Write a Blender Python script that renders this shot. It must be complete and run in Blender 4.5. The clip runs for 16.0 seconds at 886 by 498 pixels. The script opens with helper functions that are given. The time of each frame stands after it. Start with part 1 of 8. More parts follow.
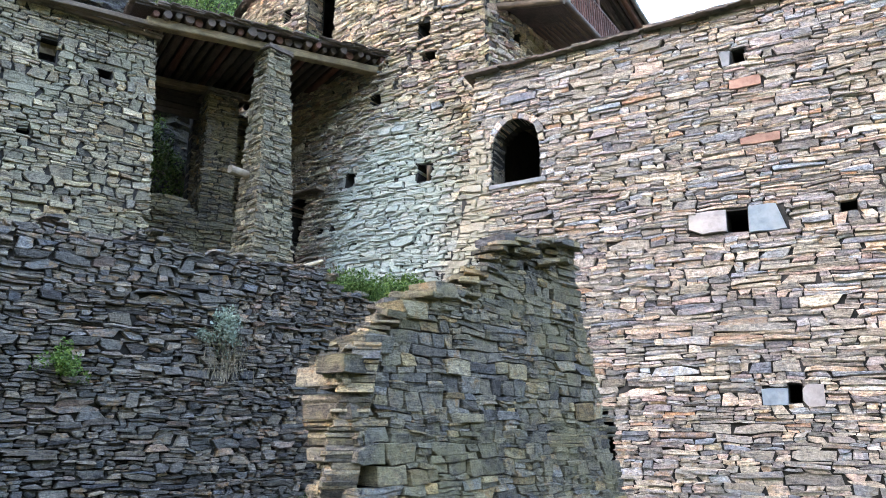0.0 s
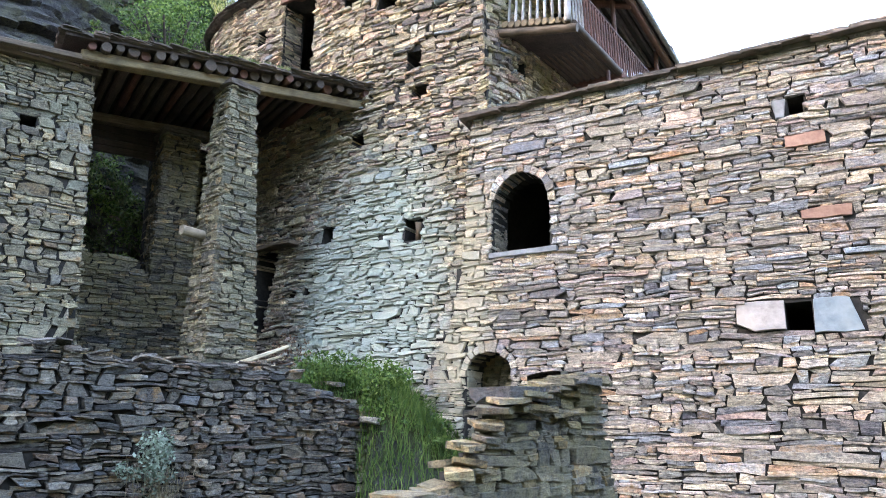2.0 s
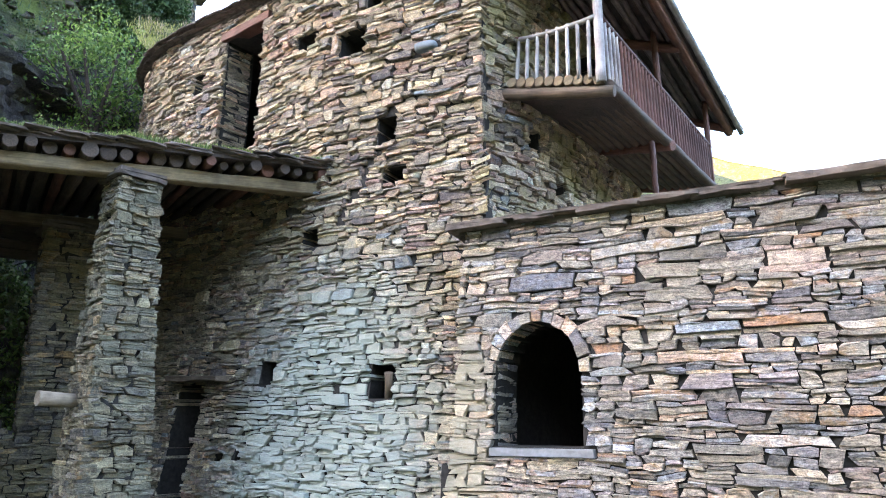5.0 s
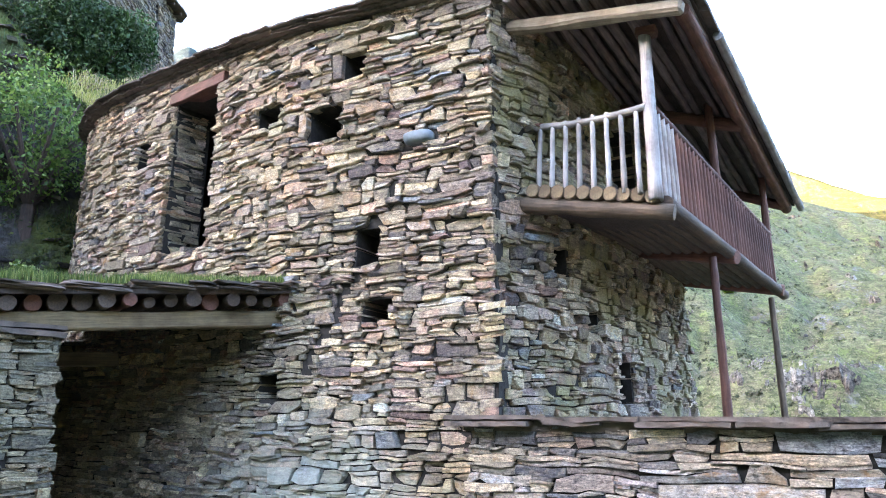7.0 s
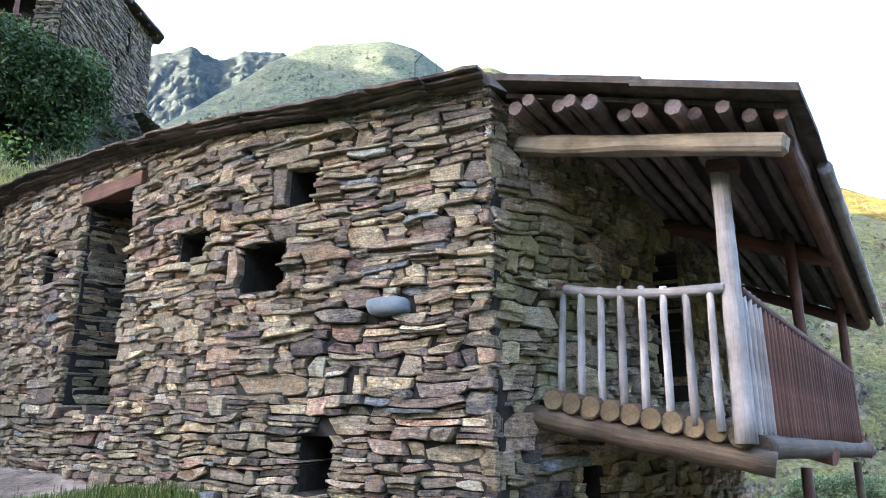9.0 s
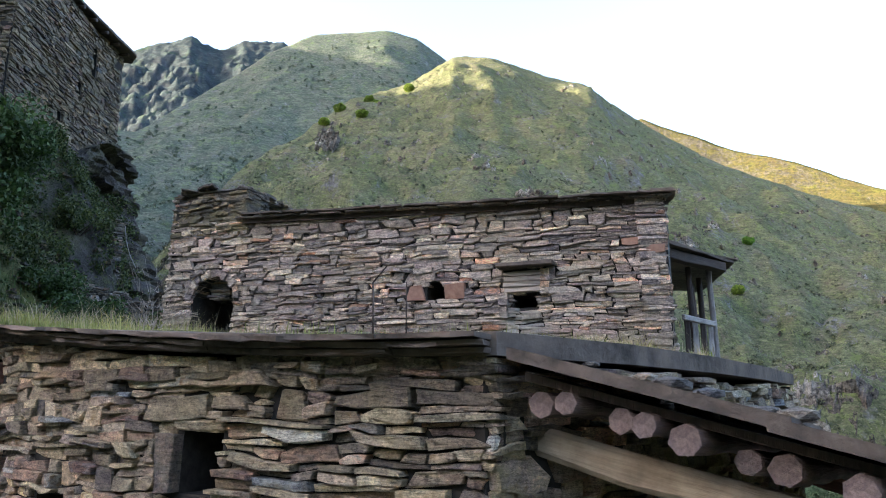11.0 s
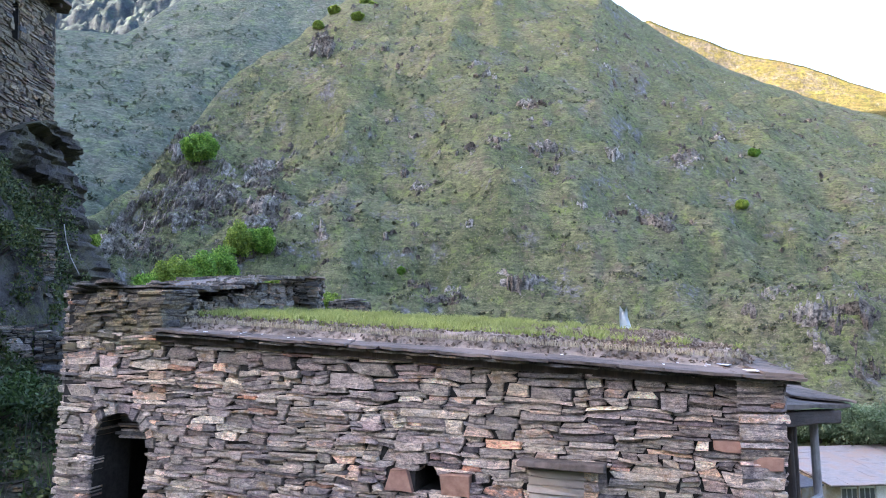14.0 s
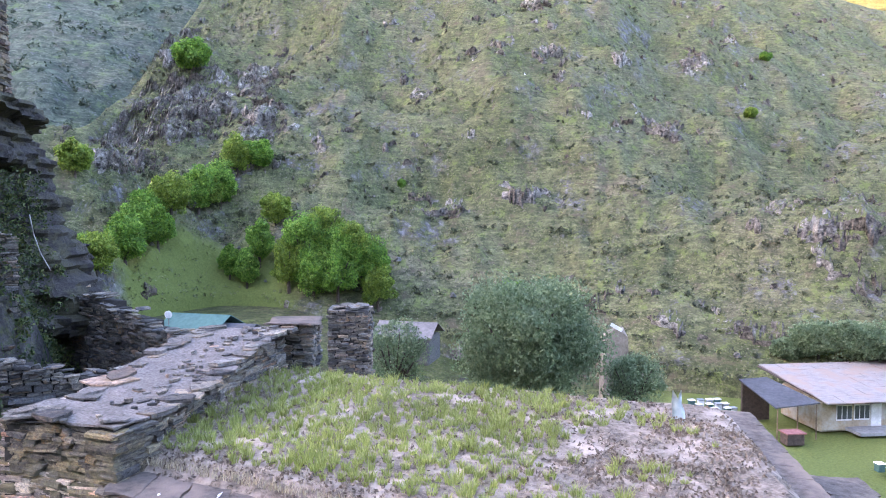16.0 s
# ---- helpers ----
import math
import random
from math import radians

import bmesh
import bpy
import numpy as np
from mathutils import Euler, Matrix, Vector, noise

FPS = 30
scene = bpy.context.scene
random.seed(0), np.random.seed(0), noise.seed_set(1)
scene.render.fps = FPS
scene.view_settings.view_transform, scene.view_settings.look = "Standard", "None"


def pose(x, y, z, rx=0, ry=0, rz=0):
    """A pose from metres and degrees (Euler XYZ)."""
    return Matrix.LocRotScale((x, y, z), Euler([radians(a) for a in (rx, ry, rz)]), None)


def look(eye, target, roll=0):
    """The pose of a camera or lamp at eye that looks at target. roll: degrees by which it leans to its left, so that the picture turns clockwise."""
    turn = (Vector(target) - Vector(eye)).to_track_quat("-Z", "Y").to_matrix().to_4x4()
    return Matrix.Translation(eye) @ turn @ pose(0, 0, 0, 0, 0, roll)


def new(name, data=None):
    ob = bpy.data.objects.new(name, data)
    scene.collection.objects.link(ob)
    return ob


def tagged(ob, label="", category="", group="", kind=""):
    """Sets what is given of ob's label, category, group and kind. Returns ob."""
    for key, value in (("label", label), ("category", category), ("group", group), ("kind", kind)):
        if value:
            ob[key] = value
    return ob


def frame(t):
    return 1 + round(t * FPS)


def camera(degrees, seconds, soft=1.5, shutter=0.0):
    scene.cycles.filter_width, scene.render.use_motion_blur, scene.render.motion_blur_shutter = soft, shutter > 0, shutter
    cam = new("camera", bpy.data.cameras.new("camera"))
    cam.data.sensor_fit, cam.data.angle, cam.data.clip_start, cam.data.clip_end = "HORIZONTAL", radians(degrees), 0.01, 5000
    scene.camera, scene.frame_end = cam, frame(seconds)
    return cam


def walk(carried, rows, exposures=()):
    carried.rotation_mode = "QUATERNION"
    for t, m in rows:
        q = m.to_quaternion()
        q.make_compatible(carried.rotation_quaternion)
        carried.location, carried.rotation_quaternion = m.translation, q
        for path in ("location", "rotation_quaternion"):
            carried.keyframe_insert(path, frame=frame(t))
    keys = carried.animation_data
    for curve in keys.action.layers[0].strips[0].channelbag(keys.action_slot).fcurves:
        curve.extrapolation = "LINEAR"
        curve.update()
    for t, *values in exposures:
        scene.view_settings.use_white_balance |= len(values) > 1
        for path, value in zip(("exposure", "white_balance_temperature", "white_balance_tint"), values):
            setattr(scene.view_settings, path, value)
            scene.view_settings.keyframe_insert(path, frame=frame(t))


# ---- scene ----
cam = camera(64.2, 16.0, 1.0)
METRES, EYE, TILT, LEAN, TURN = 26.0, 1.6, 13.8, 0.0, 0.0
ROWS = [
    (0.0, 0.0, 0.0, 0.0, 0.0, 0.0, -0.0),
    (0.5, -0.0001, 0.0229, 0.0136, 0.02, 0.0, -0.0),
    (1.0, 0.0016, 0.0457, 0.0284, 0.07, -0.02, -0.02),
    (1.5, 0.0046, 0.0702, 0.0417, 0.05, -0.0, -0.02),
    (2.0, 0.0067, 0.0959, 0.0552, 0.04, -0.0, -0.05),
    (2.5, 0.0075, 0.1227, 0.0675, 0.06, -0.02, -0.03),
    (3.0, 0.0121, 0.1506, 0.0821, 0.14, -0.09, 0.01),
    (3.5, 0.0137, 0.1766, 0.0956, 0.15, -0.11, 0.02),
    (4.0, 0.0158, 0.2047, 0.1097, 0.21, -0.11, -0.01),
    (6.5, 0.0184, 0.3406, 0.2005, 0.14, -0.33, -0.04),
    (7.0, 0.0183, 0.366, 0.2183, 0.18, -0.39, -0.03),
    (7.5, 0.0211, 0.3915, 0.236, 0.23, -0.39, -0.06),
    (8.0, 0.0221, 0.4181, 0.2538, 0.27, -0.38, -0.07),
    (8.5, 0.0236, 0.4439, 0.2714, 0.3, -0.4, -0.09),
    (9.0, 0.0253, 0.4694, 0.2902, 0.37, -0.44, -0.11),
    (9.5, 0.028, 0.4947, 0.308, 0.46, -0.51, -0.08),
    (10.0, 0.0287, 0.5192, 0.3284, 0.5, -0.59, -0.09),
    (12.5, 0.0322, 0.6474, 0.4186, 0.46, -4.16, -0.01),
    (13.0, 0.0316, 0.6728, 0.4373, 0.45, -5.68, -0.02),
    (13.5, 0.0291, 0.6987, 0.4551, 0.44, -7.24, 0.03),
    (14.0, 0.0306, 0.7275, 0.4743, 0.44, -8.88, -0.01),
    (14.5, 0.0277, 0.7523, 0.4932, 0.43, -10.69, 0.02),
    (15.0, 0.0255, 0.7756, 0.5136, 0.44, -12.61, 0.04),
    (15.5, 0.0229, 0.8016, 0.5328, 0.43, -14.62, 0.07),
    (16.0, 0.0196, 0.8292, 0.552, 0.43, -16.69, 0.1),
]
EXPOSURES = [(0.0, 4.48, 6350, 18), (4.0, 4.36, 6350, 18), (7.0, 4.36, 5950, 20), (9.5, 3.52, 6050, 18), (12.5, 2.66, 6100, 20), (13.5, 3.24, 5950, 23), (14.5, 3.52, 5850, 28), (16.0, 3.82, 6050, 31)]
walk(cam, [(t, pose(0, 0, EYE, TILT, LEAN, TURN) @ pose(METRES * x, METRES * y, METRES * z, 90 + pitch, roll, yaw)) for t, x, y, z, yaw, pitch, roll in ROWS], EXPOSURES)

# ---- world and sun ----
SUN_AZ, SUN_EL = -100.0, 12.8          # degrees, clockwise from +y; low evening sun
world = bpy.data.worlds.new("sky")
world.use_nodes = True
scene.world = world
wn = world.node_tree.nodes
sky = wn.new("ShaderNodeTexSky")
sky.sky_type, sky.sun_disc = "NISHITA", False
sky.sun_elevation, sky.sun_rotation = radians(SUN_EL), radians(SUN_AZ)
sky.air_density, sky.dust_density, sky.ozone_density = 1.0, 3.5, 1.0
world.node_tree.links.new(sky.outputs[0], wn["Background"].inputs[0])
wn["Background"].inputs[1].default_value = 0.15

sun = new("sun", bpy.data.lights.new("sun", "SUN"))
sun.data.energy, sun.data.angle, sun.data.color = 4.5, radians(0.6), (1.0, 0.86, 0.6)
a, e = radians(SUN_AZ), radians(SUN_EL)
sun.matrix_world = look((0, 0, 80), (-math.sin(a) * math.cos(e), -math.cos(a) * math.cos(e), 80 - math.sin(e)))


# ---- materials ----
def nodes_of(name):
    m = bpy.data.materials.new(name)
    m.use_nodes = True
    nt = m.node_tree
    return m, nt, nt.nodes["Principled BSDF"]


def link(nt, a, b):
    nt.links.new(a, b)


def ramp(nt, fac, stops, constant=False):
    n = nt.nodes.new("ShaderNodeValToRGB")
    n.color_ramp.interpolation = "CONSTANT" if constant else "LINEAR"
    el = n.color_ramp.elements
    while len(el) < len(stops):
        el.new(0.5)
    for i, (p, c) in enumerate(stops):
        el[i].position = p
        el[i].color = (*c, 1) if len(c) == 3 else c
    if fac is not None:
        link(nt, fac, n.inputs[0])
    return n.outputs[0]


def noise_tex(nt, vec, scale, detail=5.0, rough=0.6, stretch=None):
    if stretch:
        mp = nt.nodes.new("ShaderNodeMapping")
        mp.inputs["Scale"].default_value = stretch
        link(nt, vec, mp.inputs[0])
        vec = mp.outputs[0]
    n = nt.nodes.new("ShaderNodeTexNoise")
    n.inputs["Scale"].default_value, n.inputs["Detail"].default_value, n.inputs["Roughness"].default_value = scale, detail, rough
    link(nt, vec, n.inputs["Vector"])
    return n.outputs["Fac"]


def mix(nt, fac, a, b, mode="MIX"):
    n = nt.nodes.new("ShaderNodeMix")
    n.data_type, n.blend_type = "RGBA", mode
    for sock, v in ((n.inputs[0], fac), (n.inputs[6], a), (n.inputs[7], b)):
        if isinstance(v, (int, float)):
            sock.default_value = v
        elif isinstance(v, tuple):
            sock.default_value = (*v, 1)
        else:
            link(nt, v, sock)
    return n.outputs[2]


def maths(nt, op, a, b=None, clamp=False):
    n = nt.nodes.new("ShaderNodeMath")
    n.operation, n.use_clamp = op, clamp
    for i, v in enumerate((a, b)):
        if v is None:
            continue
        if isinstance(v, (int, float)):
            n.inputs[i].default_value = v
        else:
            link(nt, v, n.inputs[i])
    return n.outputs[0]


def bump(nt, bsdf, height, strength, dist):
    n = nt.nodes.new("ShaderNodeBump")
    n.inputs["Strength"].default_value, n.inputs["Distance"].default_value = strength, dist
    link(nt, height, n.inputs["Height"])
    link(nt, n.outputs[0], bsdf.inputs["Normal"])


def place(nt):
    return nt.nodes.new("ShaderNodeNewGeometry").outputs["Position"]


def rnd(nt, single):
    if single:
        return nt.nodes.new("ShaderNodeObjectInfo").outputs["Random"]
    return nt.nodes.new("ShaderNodeNewGeometry").outputs["Random Per Island"]


def near(nt, centre, size):
    """1 at centre, falling to 0 at the size of an upright ellipsoid round it: the place of a stain."""
    mp = nt.nodes.new("ShaderNodeMapping")
    mp.vector_type = "POINT"
    mp.inputs["Scale"].default_value = [1 / k for k in size]
    mp.inputs["Location"].default_value = [-c / k for c, k in zip(centre, size)]
    link(nt, place(nt), mp.inputs[0])
    ln = nt.nodes.new("ShaderNodeVectorMath")
    ln.operation = "LENGTH"
    link(nt, mp.outputs[0], ln.inputs[0])
    return maths(nt, "SUBTRACT", 1.0, ln.outputs["Value"], True)


def stone_material(name, stops, single, lichen=(0.36, 0.36, 0.2), lichen_amount=0.5, stain=None):
    m, nt, b = nodes_of(name)
    p = place(nt)
    r = rnd(nt, single)
    base = ramp(nt, r, stops)
    other = ramp(nt, maths(nt, "FRACT", maths(nt, "ADD", maths(nt, "MULTIPLY", r, 5.7), 0.37)), stops)
    r2 = maths(nt, "FRACT", maths(nt, "MULTIPLY", r, 17.31))
    # two tones in broken patches on each stone
    patch = noise_tex(nt, p, 7.0, 8, 0.72, (1, 1, 1.8))
    base = mix(nt, maths(nt, "MULTIPLY", ramp(nt, patch, [(0.46, (0, 0, 0)), (0.56, (1, 1, 1))]), 0.55), base, other)
    dark = ramp(nt, r2, [(0.0, (0.45, 0.45, 0.49)), (0.2, (0.75, 0.75, 0.77)), (0.6, (1.0, 1.0, 1.0)), (0.88, (1.28, 1.26, 1.22)), (1.0, (1.7, 1.67, 1.6))])
    base = mix(nt, 1.0, base, dark, "MULTIPLY")
    strata = noise_tex(nt, p, 1.0, 7, 0.72, (9, 9, 48))
    base = mix(nt, 1.0, base, ramp(nt, strata, [(0.34, (0.55, 0.55, 0.57)), (0.45, (0.92, 0.92, 0.93)), (0.55, (1.06, 1.06, 1.05)), (0.66, (1.4, 1.39, 1.36))]), "MULTIPLY")
    crack = noise_tex(nt, p, 1.0, 5, 0.7, (5, 5, 26))
    base = mix(nt, 1.0, base, ramp(nt, crack, [(0.465, (1, 1, 1)), (0.49, (0.5, 0.5, 0.52)), (0.505, (0.5, 0.5, 0.52)), (0.53, (1, 1, 1))]), "MULTIPLY")
    mott = noise_tex(nt, p, 16.0, 8, 0.75)
    base = mix(nt, 1.0, base, ramp(nt, mott, [(0.36, (0.5, 0.5, 0.52)), (0.46, (0.95, 0.95, 0.95)), (0.56, (1.1, 1.1, 1.09)), (0.64, (1.6, 1.58, 1.52))]), "MULTIPLY")
    spots = noise_tex(nt, p, 5.0, 7, 0.72)
    rust = maths(nt, "MULTIPLY", ramp(nt, spots, [(0.53, (0, 0, 0)), (0.64, (1, 1, 1))]), ramp(nt, r2, [(0.45, (0, 0, 0)), (0.75, (0.75, 0.75, 0.75))]))
    base = mix(nt, rust, base, (0.34, 0.19, 0.07))
    big = noise_tex(nt, p, 0.9, 5, 0.65)
    mid = noise_tex(nt, p, 4.0, 7, 0.7)
    cover = maths(nt, "MULTIPLY", ramp(nt, maths(nt, "ADD", maths(nt, "MULTIPLY", big, 0.6), maths(nt, "MULTIPLY", mid, 0.4)), [(0.47, (0, 0, 0)), (0.6, (1, 1, 1))]), lichen_amount)
    base = mix(nt, cover, base, lichen)
    fine = noise_tex(nt, p, 60.0, 4, 0.75)
    base = mix(nt, 1.0, base, ramp(nt, fine, [(0.32, (0.7, 0.7, 0.71)), (0.68, (1.25, 1.25, 1.24))]), "MULTIPLY")
    if stain:
        centre, size, colour, amount = stain
        k = maths(nt, "ADD", near(nt, centre, size), maths(nt, "MULTIPLY", maths(nt, "SUBTRACT", noise_tex(nt, p, 2.2, 6, 0.7), 0.5), 0.9))
        base = mix(nt, maths(nt, "MULTIPLY", ramp(nt, k, [(0.1, (0, 0, 0)), (0.55, (1, 1, 1))]), amount), base, colour)
    link(nt, base, b.inputs["Base Color"])
    b.inputs["Roughness"].default_value = 0.82
    b.inputs["Specular IOR Level"].default_value = 0.35
    relief = maths(nt, "ADD", maths(nt, "ADD", maths(nt, "MULTIPLY", strata, 0.8), maths(nt, "MULTIPLY", mott, 0.8)), maths(nt, "MULTIPLY", patch, 1.2))
    relief = maths(nt, "ADD", relief, maths(nt, "MULTIPLY", fine, 0.25))
    bump(nt, b, relief, 1.0, 0.035)
    return m


def stone_pair(name, stops, **k):
    return stone_material(name, stops, False, **k), stone_material(name + "_single", stops, True, **k)


TAN = [(0.0, (0.157, 0.153, 0.157)), (0.15, (0.267, 0.243, 0.204)), (0.32, (0.408, 0.337, 0.251)), (0.45, (0.517, 0.447, 0.329)), (0.55, (0.298, 0.243, 0.22)),
       (0.68, (0.361, 0.384, 0.392)), (0.78, (0.392, 0.274, 0.22)), (0.88, (0.596, 0.533, 0.423)), (0.95, (0.47, 0.267, 0.141)), (1.0, (0.47, 0.517, 0.533))]
BROWN = [(0.0, (0.138, 0.13, 0.13)), (0.2, (0.259, 0.218, 0.186)), (0.4, (0.389, 0.332, 0.251)), (0.55, (0.47, 0.421, 0.324)), (0.7, (0.276, 0.227, 0.211)),
         (0.82, (0.356, 0.244, 0.194)), (0.92, (0.535, 0.47, 0.341)), (1.0, (0.324, 0.356, 0.38))]
SLATE = [(0.0, (0.0575, 0.0598, 0.0633)), (0.3, (0.0978, 0.0989, 0.103)), (0.55, (0.138, 0.136, 0.129)), (0.72, (0.172, 0.155, 0.132)), (0.85, (0.218, 0.213, 0.201)),
         (0.94, (0.115, 0.132, 0.161)), (1.0, (0.241, 0.167, 0.115))]
OLIVE = [(0.0, (0.115, 0.114, 0.101)), (0.3, (0.192, 0.182, 0.149)), (0.55, (0.259, 0.245, 0.192)), (0.75, (0.307, 0.283, 0.216)), (0.9, (0.182, 0.182, 0.178)), (1.0, (0.288, 0.23, 0.154))]
PURPLE = [(0.0, (0.177, 0.157, 0.157)), (0.25, (0.32, 0.273, 0.262)), (0.5, (0.451, 0.392, 0.356)), (0.68, (0.568, 0.509, 0.427)), (0.82, (0.379, 0.285, 0.273)), (0.93, (0.711, 0.64, 0.521)), (1.0, (0.663, 0.332, 0.212))]

def tone(stops, grey, gain, tint=(1.0, 1.0, 1.0)):
    """A palette drawn towards its own grey and scaled."""
    out = []
    for p, c in stops:
        m = sum(c) / 3
        out.append((p, tuple(min(0.9, (v + (m - v) * grey) * gain * k) for v, k in zip(c, tint))))
    return out


TAN = tone(TAN, -0.1, 1.16, (0.99, 0.99, 1.02))
BROWN = tone(BROWN, -0.3, 1.25, (1.02, 1.0, 0.97))
OLIVE = tone(OLIVE, -0.4, 1.25, (1.09, 1.0, 0.9))
PURPLE = tone(PURPLE, -0.12, 1.2, (1.03, 1.0, 0.95))
SLATE = tone(SLATE, -0.2, 1.42, (1.13, 1.0, 0.84))

ST_A = stone_pair("sunned_slate", TAN, lichen=(0.33, 0.29, 0.2), lichen_amount=0.35, stain=((0.55, 14.75, 5.6), (0.9, 0.9, 3.6), (0.56, 0.49, 0.33), 0.65))
ST_B = stone_pair("brown_slate", BROWN, lichen=(0.36, 0.31, 0.16), lichen_amount=0.45, stain=((-1.2, 16.2, 6.0), (2.7, 2.7, 4.3), (0.5, 0.54, 0.455), 0.78))
ST_BR = stone_pair("olive_brown_slate", BROWN, lichen=(0.33, 0.3, 0.12), lichen_amount=0.75)
ST_D = stone_pair("dark_slate", SLATE, lichen=(0.14, 0.14, 0.12), lichen_amount=0.4)
ST_S = stone_pair("mossy_slate", [(0, (0.084, 0.074, 0.059)), (0.3, (0.151, 0.13, 0.101)), (0.55, (0.227, 0.189, 0.126)), (0.75, (0.168, 0.164, 0.16)), (0.9, (0.311, 0.252, 0.143)), (1, (0.353, 0.227, 0.092))], lichen=(0.24, 0.205, 0.1), lichen_amount=0.7)
ST_L = stone_pair("olive_slate", OLIVE, lichen=(0.3, 0.29, 0.2), lichen_amount=0.6)
ST_C = stone_pair("purple_slate", PURPLE, lichen=(0.34, 0.3, 0.2), lichen_amount=0.45, stain=((1.95, 22.95, 15.3), (0.55, 0.6, 1.0), (0.45, 0.43, 0.39), 0.7))


def plain(name, c1, c2, scale, rough=0.8, stretch=None, bump_by=0.5, dist=0.02, detail=6, c3=None):
    m, nt, b = nodes_of(name)
    p = place(nt)
    f = noise_tex(nt, p, scale, detail, 0.65, stretch)
    col = ramp(nt, f, [(0.3, c1), (0.7, c2)])
    g = noise_tex(nt, p, scale * 0.13, 4, 0.6)
    if c3:
        col = mix(nt, ramp(nt, g, [(0.45, (0, 0, 0)), (0.62, (1, 1, 1))]), col, c3)
    col = mix(nt, 1.0, col, ramp(nt, g, [(0.3, (0.8, 0.8, 0.8)), (0.7, (1.2, 1.2, 1.2))]), "MULTIPLY")
    link(nt, col, b.inputs["Base Color"])
    b.inputs["Roughness"].default_value = rough
    b.inputs["Specular IOR Level"].default_value = 0.2 if rough > 0.7 else 0.5
    bump(nt, b, f, bump_by, dist)
    return m


# Mortar core, near-black to carry the shade in joints and openings.
CORE = plain("shade_dark_mortar", (0.02, 0.018, 0.016), (0.05, 0.044, 0.038), 14)
ROOFSLATE = plain("roof_slate", (0.058, 0.048, 0.041), (0.18, 0.146, 0.12), 9, 0.9, bump_by=0.9, dist=0.03, detail=9, c3=(0.175, 0.135, 0.108))
LIME = plain("lime_splash", (0.6, 0.6, 0.6), (0.85, 0.85, 0.84), 20)
SOD = plain("dry_sod", (0.08, 0.06, 0.044), (0.36, 0.285, 0.22), 16, 0.95, bump_by=0.9, dist=0.04, detail=9, c3=(0.36, 0.285, 0.225))
PLATE_PALE = plain("pale_slab", (0.23, 0.205, 0.19), (0.4, 0.36, 0.33), 7, c3=(0.34, 0.29, 0.24))
PLATE_BLUE = plain("blue_slab", (0.16, 0.195, 0.22), (0.27, 0.315, 0.345), 7, c3=(0.25, 0.27, 0.27))
PLATE_RED = plain("red_slab", (0.24, 0.13, 0.095), (0.4, 0.25, 0.18), 9)
PLATE_GREY = plain("grey_slab", (0.19, 0.19, 0.19), (0.3, 0.3, 0.3), 9)


def wood(name, c1, c2, stretch=(9, 9, 9), single=True):
    """Wood with grain along the local z of its mesh (generated from the vertex layer's own coordinates)."""
    m, nt, b = nodes_of(name)
    co = nt.nodes.new("ShaderNodeTexCoord").outputs["Object"]
    g = noise_tex(nt, co, 1.0, 6, 0.7, stretch)
    col = ramp(nt, g, [(0.25, c1), (0.72, c2)])
    blot = noise_tex(nt, co, 2.3, 5, 0.65)
    col = mix(nt, 1.0, col, ramp(nt, blot, [(0.3, (0.45, 0.42, 0.4)), (0.55, (1.0, 1.0, 1.0)), (0.72, (1.4, 1.36, 1.32))]), "MULTIPLY")
    if single:
        col = mix(nt, 1.0, col, ramp(nt, rnd(nt, True), [(0, (0.75, 0.72, 0.7)), (1, (1.2, 1.2, 1.2))]), "MULTIPLY")
    link(nt, col, b.inputs["Base Color"])
    b.inputs["Roughness"].default_value = 0.75
    bump(nt, b, g, 0.9, 0.015)
    return m


W_GREY = wood("grey_weathered_wood", (0.27, 0.25, 0.24), (0.58, 0.54, 0.51), (40, 40, 2.0))
W_RED = wood("red_brown_wood", (0.085, 0.034, 0.024), (0.23, 0.105, 0.07), (40, 40, 2.0))
W_BROWN = wood("brown_wood", (0.07, 0.048, 0.032), (0.22, 0.16, 0.10), (40, 40, 2.0))
W_RAFTER = wood("mauve_rafter_wood", (0.085, 0.06, 0.055), (0.27, 0.2, 0.18), (40, 40, 2.0))
W_DECK = wood("dark_deck_wood", (0.045, 0.029, 0.02), (0.15, 0.098, 0.062), (40, 40, 2.0))
# Old logs, darkened further for the shade inside the porch.
W_OLD = wood("shaded_old_log_wood", (0.035, 0.024, 0.018), (0.13, 0.09, 0.062), (40, 40, 2.0))
W_PALE = wood("pale_beam_wood", (0.24, 0.19, 0.13), (0.47, 0.39, 0.28), (40, 40, 2.0))
W_YELLOW = wood("yellow_beam_wood", (0.11, 0.078, 0.042), (0.28, 0.205, 0.105), (40, 40, 2.0))
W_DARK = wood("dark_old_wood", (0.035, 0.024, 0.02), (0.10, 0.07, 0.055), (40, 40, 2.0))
W_FRESH = wood("fresh_split_wood", (0.45, 0.36, 0.22), (0.7, 0.6, 0.42), (40, 40, 2.0))
W_TWIG = wood("twig_wood", (0.16, 0.13, 0.1), (0.32, 0.28, 0.23), (40, 40, 2.0))


